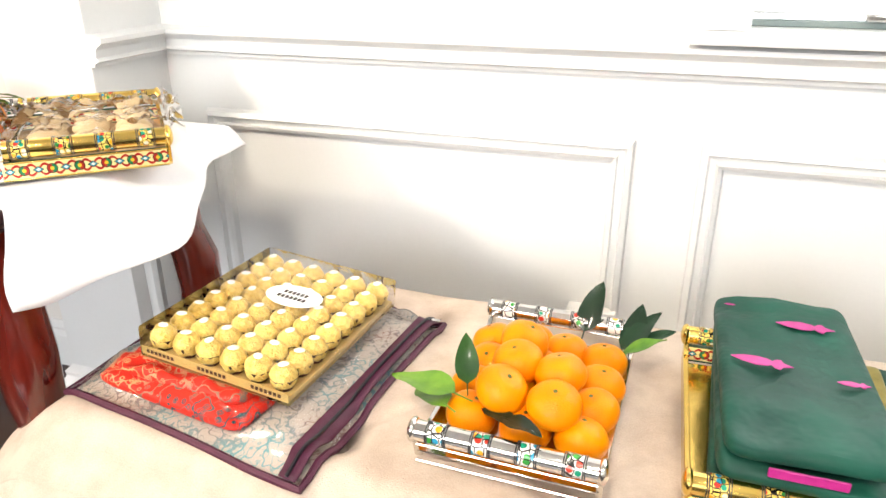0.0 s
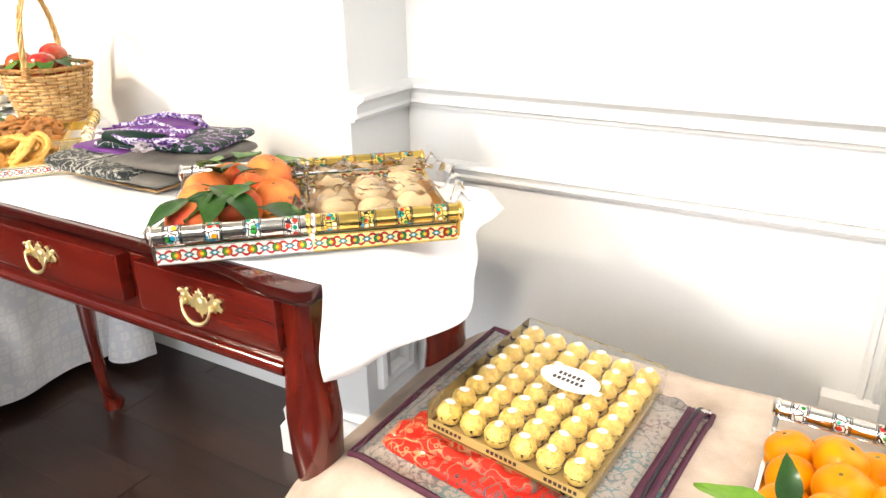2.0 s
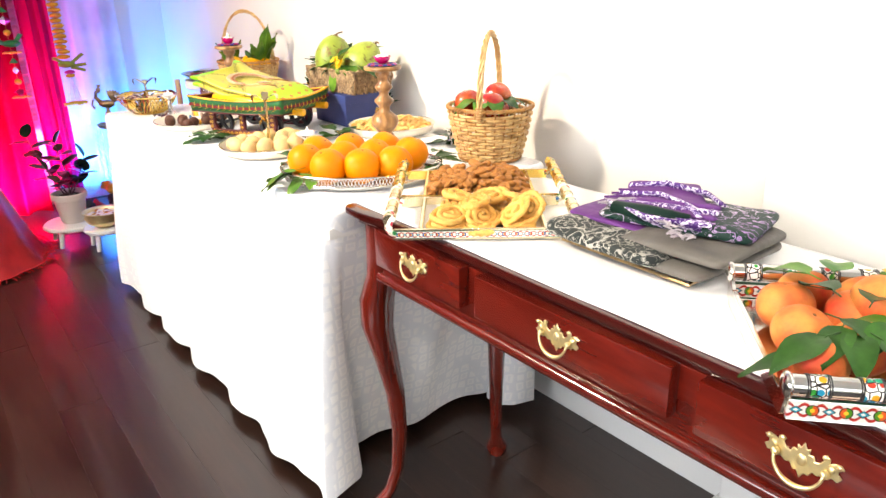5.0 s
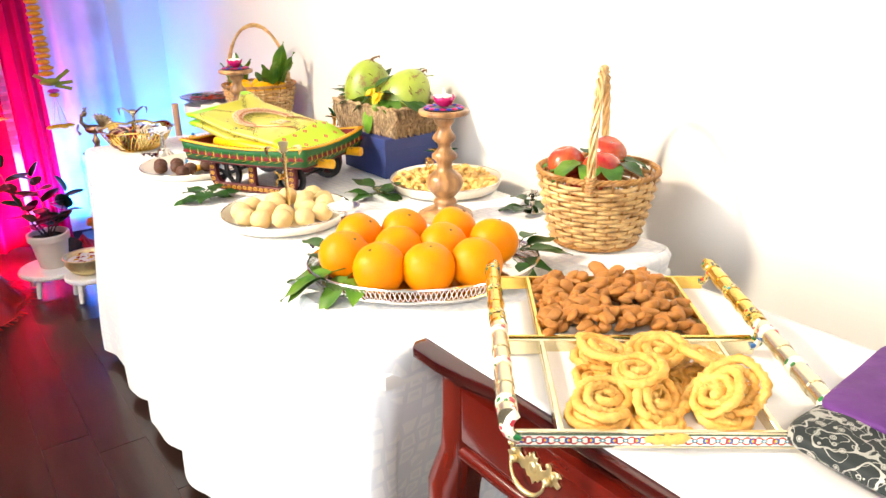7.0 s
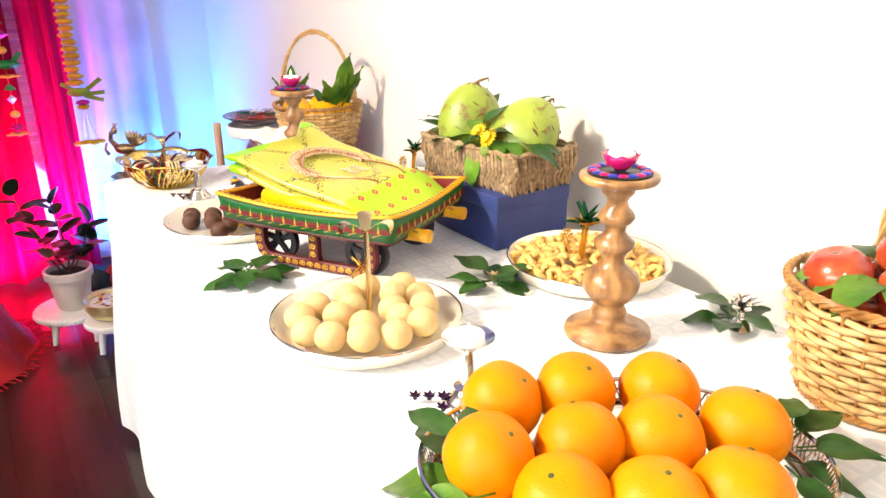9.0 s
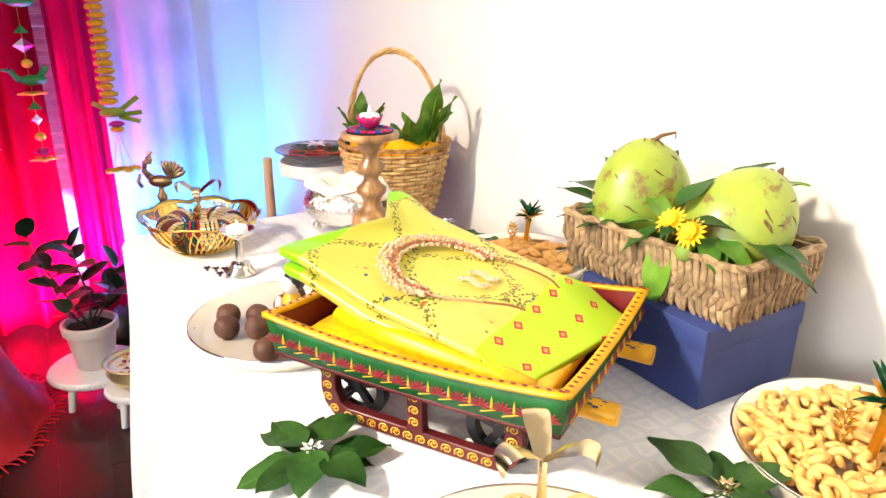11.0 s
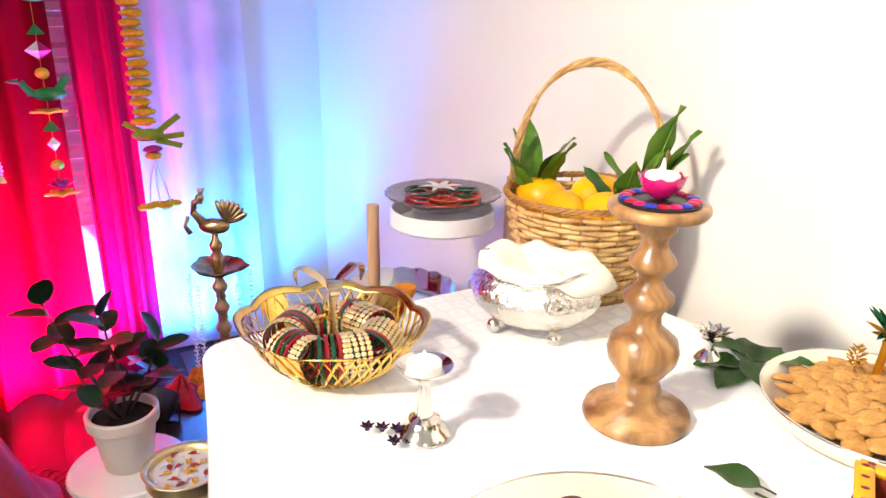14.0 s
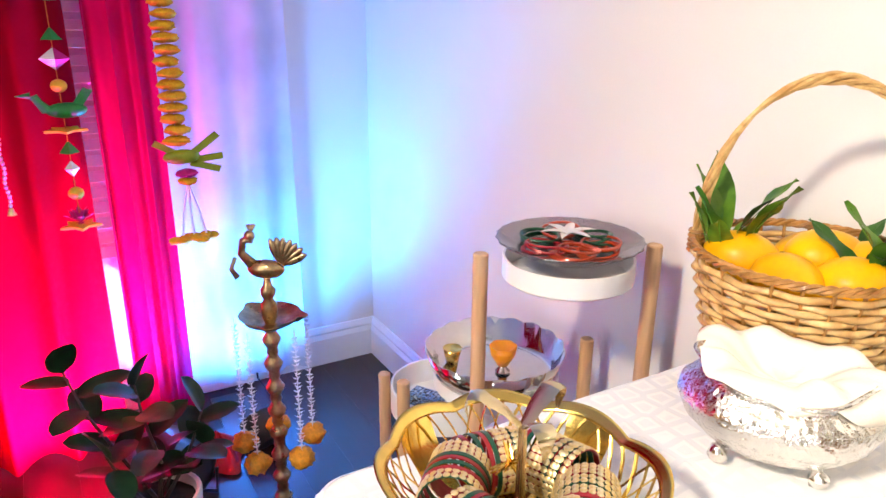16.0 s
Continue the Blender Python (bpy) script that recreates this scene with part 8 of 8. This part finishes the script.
# ---- tall brass oil lamp with peacock ----
pl = hull("oil_lamp", (-4.165, 1.755, 0), 55, label="tall turned brass oil lamp with a peacock finial", category="lamp")
col = [(0, 0), (0.075, 0.0), (0.078, 0.008), (0.070, 0.02), (0.045, 0.032), (0.022, 0.045), (0.014, 0.06)]
z = 0.06
while z < 0.47:
    col += [(0.011, z + 0.006), (0.018, z + 0.018), (0.020, z + 0.026), (0.014, z + 0.036), (0.010, z + 0.044), (0.013, z + 0.052)]
    z += 0.056
col += [(0.011, 0.500), (0.020, 0.508), (0.012, 0.514)]
part("column", lathe(col, 28), M_BRASS_OLD, pl, "turned brass column", smooth="all")
part("dish", lathe([(0.010, 0.508), (0.030, 0.510), (0.052, 0.520), (0.062, 0.534), (0.064, 0.535), (0.060, 0.530), (0.034, 0.516), (0.010, 0.515)], 60, warp=lambda r, z, a: (r * (1 + 0.28 * max(0, math.cos(2.5 * a)) ** 6 * smooth(r, 0.04, 0.06)), z)), M_BRASS_OLD, pl, "five-spouted brass dish", smooth="all")
part("finial", lathe([(0.011, 0.515), (0.016, 0.530), (0.017, 0.555), (0.010, 0.568), (0.015, 0.578), (0.016, 0.588), (0.009, 0.598), (0.007, 0.612), (0, 0.614)], 24), M_BRASS_OLD, pl, smooth="all")
bm = ball(0.022, (0, 0, 0.638), 18, 12, (1.45, 0.7, 0.75))
tube([(-0.022, 0, 0.645), (-0.040, 0, 0.664), (-0.036, 0, 0.686), (-0.022, 0, 0.690)], [0.010, 0.007, 0.006, 0.008], 10, bm)
ball(0.009, (-0.024, 0, 0.695), 10, 8, bm=bm)
for k in (-1, 0, 1):
    tube([(-0.022, 0, 0.70), (-0.020 + 0.006 * k, 0, 0.714)], [0.002, 0.003], 5, bm)
tube([(-0.052, 0, 0.655), (-0.060, 0, 0.635), (-0.050, 0, 0.620)], [0.004, 0.004, 0.006], 6, bm)
for k in range(7):
    own = ball(0.016, (0, 0, 0.026), 10, 8, (0.45, 0.3, 1.5))
    join(moved(own, at_rot(0.026, 0, 0.645, 0, 0, -20 + k * 14)), bm)
moved(bm, Matrix.Translation((0, 0, 0.612)) @ Matrix.Scale(1.22, 4) @ Matrix.Translation((0, 0, -0.621)))
part("peacock", bm, M_BRASS_OLD, pl, "cast brass peacock", smooth="all")
for k in range(5):
    a = k * 2 * math.pi / 5 + 0.35
    x, y = 0.078 * math.cos(a), 0.078 * math.sin(a)
    gl = hull("flower_strand", (-4.165 + x, 1.755 + y, 0), label="hanging strand of white buds ending in a marigold", category="flower strand", group="strands hanging from the oil lamp")
    bm = tube([(0, 0, 0.525), (0, 0, 0.24)], 0.0012, 4)
    for j in range(26):
        for s in range(3):
            join(moved(lathe([(0, 0.011), (0.0022, 0.004), (0, 0)], 4), at_rot(0, 0, 0.50 - 0.010 * j, s * 120 + j * 40, 0, 65)), bm)
    part("bud_strand", bm, M_THREAD, gl, "white jasmine buds", kind="stuff")
    part("marigold", puff(0.027, 0.022, c=(0, 0, 0.222)), plain("marigold_ball", "#e89a1c", 0.7, vary=0.3, scale=120, relief=0.8) if k == 0 else bpy.data.materials["marigold_ball"], gl, smooth="all")


# ---- potted plant on a stool, urli bowl on a stool ----
def stool(loc, r, h, label):
    ob = hull("stool", loc, label=label, category="stool", group="small white stools")
    part("seat", lathe([(0, h - 0.022), (r - 0.004, h - 0.022), (r, h - 0.018), (r, h - 0.004), (r - 0.004, h), (0, h)], 44), M_WHITE_PLASTIC, ob)
    bm = bmesh.new()
    for k in range(60):
        a = 2 * math.pi * k / 60
        ball(0.004, (r * math.cos(a), r * math.sin(a), h - 0.012), 6, 4, bm=bm)
    part("beading", bm, M_THREAD, ob, "beaded trim", kind="stuff")
    for a in (45, 135, 225, 315):
        part("leg", tube([(0.75 * r * math.cos(radians(a)), 0.75 * r * math.sin(radians(a)), h - 0.02), (0.9 * r * math.cos(radians(a)), 0.9 * r * math.sin(radians(a)), 0.008)], [0.013, 0.009], 10), M_WHITE_PLASTIC, ob)
    return ob


stool((-4.070, 1.486, 0), 0.132, 0.108, "small round white stool under the potted plant")
pt = hull("potted_plant", (-4.070, 1.490, 0.109), label="potted plant with rounded dark leaves in a cream pot", category="potted plant")
part("pot", lathe([(0, 0), (0.040, 0), (0.043, 0.004), (0.056, 0.115), (0.060, 0.117), (0.063, 0.119), (0.064, 0.145), (0.061, 0.149), (0.056, 0.147), (0.053, 0.120), (0, 0.120)], 44), plain("cream_ceramic", "#d8cfc8", 0.4, vary=0.06), pt, "cream ceramic pot")
part("soil", lathe([(0, 0.134), (0.030, 0.133), (0.054, 0.128), (0.054, 0.122)], 24, warp=lambda r, z, a: (r, z + 0.003 * math.sin(a * 5))), plain("soil", "#241a14", 0.95, vary=0.5, scale=90, relief=1.0), pt)


def round_leaf(L, W):
    def f(u, v):
        w = W * math.sqrt(max(0, 1 - (2 * u - 1) ** 2)) * (1 - 0.15 * u)
        s = (v - 0.5) * 2
        return Vector((L * u, s * w * 0.5, -0.12 * L * u * u + abs(s) * w * 0.12))
    return grid(9, 4, f)


pt.scale = (1.26, 1.26, 0.98)
STEMS = (((0, 0, 0.13), (-0.01, -0.04, 0.24), (-0.015, -0.075, 0.34), (-0.02, -0.095, 0.43)), ((0.01, 0, 0.13), (0.01, 0.01, 0.22), (0.0, -0.005, 0.32), (0, -0.01, 0.39)), ((0, 0.01, 0.13), (0.01, 0.04, 0.20), (0.01, 0.06, 0.26), (0.01, 0.075, 0.31)), ((0.01, -0.01, 0.13), (0.02, -0.03, 0.18), (0.03, -0.05, 0.24), (0.03, -0.06, 0.28)), ((0, 0, 0.13), (-0.01, 0.03, 0.19), (0, 0.05, 0.22), (0.01, 0.07, 0.24)))
for si, st_pts in enumerate(STEMS):
    part("stem", tube([Vector(p) for p in st_pts], [0.0035, 0.003, 0.0022, 0.0015], 6), plain("plant_stem", "#3a2a26", 0.6) if si == 0 else bpy.data.materials["plant_stem"], pt)
    P4 = [Vector(p) for p in st_pts]
    n = 9 if si < 2 else 7
    for k in range(n):
        t = 0.25 + 0.75 * k / (n - 1)
        q = t * 3
        i = min(int(q), 2)
        p = P4[i].lerp(P4[i + 1], q - i)
        L = random.uniform(0.058, 0.080)
        own = round_leaf(L, L * 0.62)
        moved(own, at_rot(p.x, p.y, p.z, k * 137 + si * 60, random.uniform(-25, 25), -75 if k == n - 1 else random.uniform(-40, 12)))
        part("leaf", own, M_LEAF_DARK, pt, smooth="all")

stool((-3.885, 1.590, 0), 0.095, 0.110, "small round white stool under the brass bowl")
ur = hull("brass_bowl", (-3.885, 1.590, 0.111), label="wide brass bowl of floating flower petals", category="bowl")
part("bowl", lathe([(0, 0), (0.040, 0), (0.070, 0.018), (0.086, 0.045), (0.080, 0.066), (0.090, 0.072), (0.092, 0.075), (0.086, 0.076), (0.074, 0.066), (0.078, 0.046), (0.050, 0.012), (0, 0.010)], 48), M_BRASS, ur, smooth="all")
part("water", lathe([(0, 0.058), (0.077, 0.058)], 32), plain("white_petals", "#e8e2dc", 0.5, vary=0.1), ur, "bed of white petals")
for k in range(26):
    a, r = k * 2.4, 0.013 * math.sqrt(k)
    bm = bmesh.new()
    leaf(0.022, 0.014, bm, at_rot(r * math.cos(a), r * math.sin(a), 0.060, k * 77, 0, -15), curl=0.2)
    part("petal", bm, (M_MARI, M_RED_APPLE, M_THREAD)[k % 3], ur, smooth="all")
# small dark brass pot between lamp and stool
bp = hull("brass_pot", (-3.93, 1.72, 0), label="small brass pot with a lid on the floor", category="pot")
part("body", lathe([(0, 0), (0.03, 0), (0.06, 0.04), (0.065, 0.08), (0.045, 0.11), (0.05, 0.118), (0.02, 0.135), (0.01, 0.15), (0, 0.155)], 32), M_BRASS_OLD, bp, smooth="all")

# red cloth heap with fringe
rh = hull("red_cloth_heap", (-4.03, 1.060, 0), label="heap of crumpled red cloth with a fringed edge", category="cloth")


def heap(u, v):
    a = 2 * math.pi * u
    r = v
    R = 0.30 * r * (1 + 0.07 * math.sin(3 * a + 1) + 0.03 * math.sin(9 * a))
    z = 0.62 * (1 - smooth(r, 0.0, 1.05)) ** 0.9 + 0.02 * noise.noise(Vector((math.cos(a) * 3, math.sin(a) * 3, r * 6))) + 0.012 * math.sin(9 * a + r * 5) * r * (1 - r)
    return Vector((R * math.cos(a), R * math.sin(a), max(z, 0.012)))


part("cloth", grid(120, 30, heap, closed_u=True), plain("red_crepe", "#c4141a", 0.6, vary=0.25, scale=12, fine=260, relief=0.5, c2="#a40e16"), rh, smooth="all")
bm = bmesh.new()
for k in range(90):
    a = 2 * math.pi * k / 90
    p = heap(k / 90, 1.0)
    tube([p, p * 1.06 + Vector((0, 0, 0.006)), p * 1.12 + Vector((random.uniform(-0.01, 0.01), random.uniform(-0.01, 0.01), -p.z * 0 + 0.0))], 0.0025, 4, bm)
part("fringe", bm, bpy.data.materials["red_crepe"], rh, "thin red tassels", kind="stuff")
# rumpled red cloth by the floor spots
rr = hull("red_cloth_heap", (-4.50, 1.68, 0), label="small rumpled red cloth on the floor by the lights", category="cloth")
part("cloth", grid(50, 12, lambda u, v: Vector((0.09 * v * math.cos(6.28 * u) * (1 + 0.2 * math.sin(u * 25)), 0.07 * v * math.sin(6.28 * u) * (1 + 0.2 * math.cos(u * 19)), max(0.004, 0.06 * (1 - v) + 0.02 * math.sin(u * 31 + v * 7) * (1 - v) + 0.008))), closed_u=True), bpy.data.materials["red_crepe"], rr, smooth="all")

# ---- tiered plant stand by the wall ----
ps = hull("plant_stand", (0, 0, 0), label="tiered stand of white dishes on round wooden posts", category="plant stand")
M_POST = wood("pale_dowel", "#b8895c", "#d8b088", 0.5, 14.0, (1, 1, 0.1), 0.05)
for x, y, h in ((-3.698, 1.967, 0.775), (-3.568, 2.205, 0.790), (-4.030, 1.950, 0.410), (-3.86, 2.235, 0.41), (-3.72, 2.22, 0.56), (-3.90, 1.93, 0.46)):
    part("post", tube([(x, y, 0), (x, y, h - 0.002), (x, y, h)], [0.0125, 0.0125, 0.0105], 16), M_POST, ps, "round pale wooden post")


def white_dish(x, y, z, r, h):
    part("dish", moved(lathe([(0, 0), (r * 0.96, 0), (r, 0.004), (r, h), (r - 0.004, h), (r - 0.006, 0.006), (0, 0.006)], 48), Matrix.Translation((x, y, z))), M_WHITE_PLASTIC, ps, "white round dish")


white_dish(-3.633, 2.088, 0.735, 0.103, 0.036)
white_dish(-3.815, 2.085, 0.455, 0.118, 0.030)
white_dish(-3.965, 2.06, 0.33, 0.115, 0.060)
pb = hull("glass_plate", (-3.633, 2.088, 0.772), label="patterned glass plate of red and green bangles on the stand", category="plate")
part("plate", lathe([(0, 0), (0.060, 0), (0.070, 0.004), (0.112, 0.026), (0.114, 0.029), (0.110, 0.028), (0.066, 0.008), (0, 0.004)], 72, warp=lambda r, z, a: (r * (1 + 0.015 * math.cos(24 * a) * smooth(r, 0.08, 0.11)), z)), plain("smoky_glass", "#b0a4ac", 0.1, vary=0.3, scale=60, trans=0.75, coat=0.5), pb, smooth="all")
M_ORB = plain("orange_bangle", "#b03a14", 0.3, 0.2, coat=0.4)
for s, (m, lab) in enumerate(((M_ORB, "orange"), (M_BG, "green"), (M_ORB, "orange"), (M_BG, "green"), (M_BR, "dark red"), (M_ORB, "orange"))):
    a = s * 60 + 20
    for j in range(4):
        x, y = 0.048 * math.cos(radians(a + 6 * j)), 0.048 * math.sin(radians(a + 6 * j))
        o = part("bangle", tube([(0.030 * math.cos(t), 0.030 * math.sin(t), 0) for t in [2 * math.pi * k / 36 for k in range(36)]], 0.0022, 6, closed=True), m, category="bangle", label="thin " + lab + " glass bangle lying on the plate", group="bangles on the glass plate")
        o.matrix_basis = at_rot(-3.633 + x, 2.088 + y, 0.786 + 0.0042 * j, 0, random.uniform(-9, 9), random.uniform(-9, 9))
fo = hull("foil_flower", (-3.633, 2.083, 0.806), label="white foil flower with five petals on the bangles", category="ornament")
for k in range(6):
    part("petal", moved(grid(6, 3, leaf_points(0.045, 0.016, 0.2, 0.25)), at_rot(0, 0, 0, k * 60 + 10, 0, -20)), plain("white_foil", "#e8e0dc", 0.3, 0.4) if k == 0 else bpy.data.materials["white_foil"], fo, smooth="all")
sp = hull("steel_tray", (-3.815, 2.080, 0.488), label="scalloped steel tray with small gold pots", category="tray")
part("tray", lathe([(0, 0.002), (0.100, 0.002), (0.112, 0.008), (0.128, 0.045), (0.130, 0.045), (0.116, 0.004), (0.10, 0), (0, 0)], 96, warp=lambda r, z, a: (r * (1 + 0.02 * abs(math.sin(9 * a)) * smooth(z, 0.02, 0.04)), z + 0.005 * abs(math.sin(9 * a)) * smooth(z, 0.02, 0.04))), M_STEEL, sp, smooth="all")
for x, y, nm, m, prof in ((-3.870, 2.020, "gold_cup", M_GOLD, [(0, 0), (0.012, 0), (0.014, 0.012), (0.018, 0.030), (0.017, 0.030), (0, 0.016)]), (-3.795, 2.085, "lotus_candle", plain("orange_wax", "#e89018", 0.4, sss=0.1), [(0, 0.010), (0.010, 0.012), (0.022, 0.034), (0.024, 0.052), (0.020, 0.050), (0, 0.034)])):
    c = hull(nm, (x, y, 0.493), label="small gold cup in the steel tray" if nm == "gold_cup" else "orange lotus candle on a little foot in the steel tray", category="cup" if nm == "gold_cup" else "candle")
    part("body", lathe(prof, 48, warp=lambda r, z, a: (r * (1 + 0.08 * abs(math.cos(3 * a)) * smooth(z, 0.02, 0.05)), z)), m, c, smooth="all")
    if nm != "gold_cup":
        part("foot", lathe([(0, 0), (0.014, 0), (0.010, 0.004), (0.005, 0.012), (0, 0.012)], 20), M_STEEL, c)
bk = hull("banknote_bundle", (-3.975, 2.02, 0.340), 30, label="small folded blue paper in the white dish", category="paper")
part("sheet", box(-0.035, 0.035, -0.02, 0.02, 0, 0.030, 0.001), cells("blue_print", ["#5f86b0", "#a8bcd0", "#3f6690"], "#8fa8c4", 120.0, 0.6), bk)


# what stands on the long table follows its slope
for ob in list(scene.objects):
    p = ob.location
    if ob.parent is None and TX0 < p.x < -2.3 and TY0 - 0.05 < p.y < WALL_Y and TZ - 0.01 < p.z < 1.2:
        ob.location.z -= sag(p.x)

# ---- floor planks ----
plank_mesh = None
bmp = box(-0.6, 0.6, -0.06205, 0.06205, -0.006, 0, 0.0001)
PLANK = bpy.data.meshes.new("plank")
bmp.to_mesh(PLANK)
bmp.free()
PLANK.materials.append(M_FLOOR)
for j in range(16):
    y = 0.42 + j * 0.1245
    sh = random.random() * 1.2
    for i in range(6):
        x = -4.9 + 0.6 + i * 1.202 - 0.9 + sh
        if x + 0.6 > WEST and x - 0.6 < 0.9 and x - 0.6 > WEST - 0.9:
            ob = new("plank", PLANK)
            ob.parent = floor
            left = max(x - 0.6, WEST + 0.001)
            ob.scale.x = (x + 0.6 - left) / 1.2
            ob.location = ((x + 0.6 + left) / 2, y, 0)
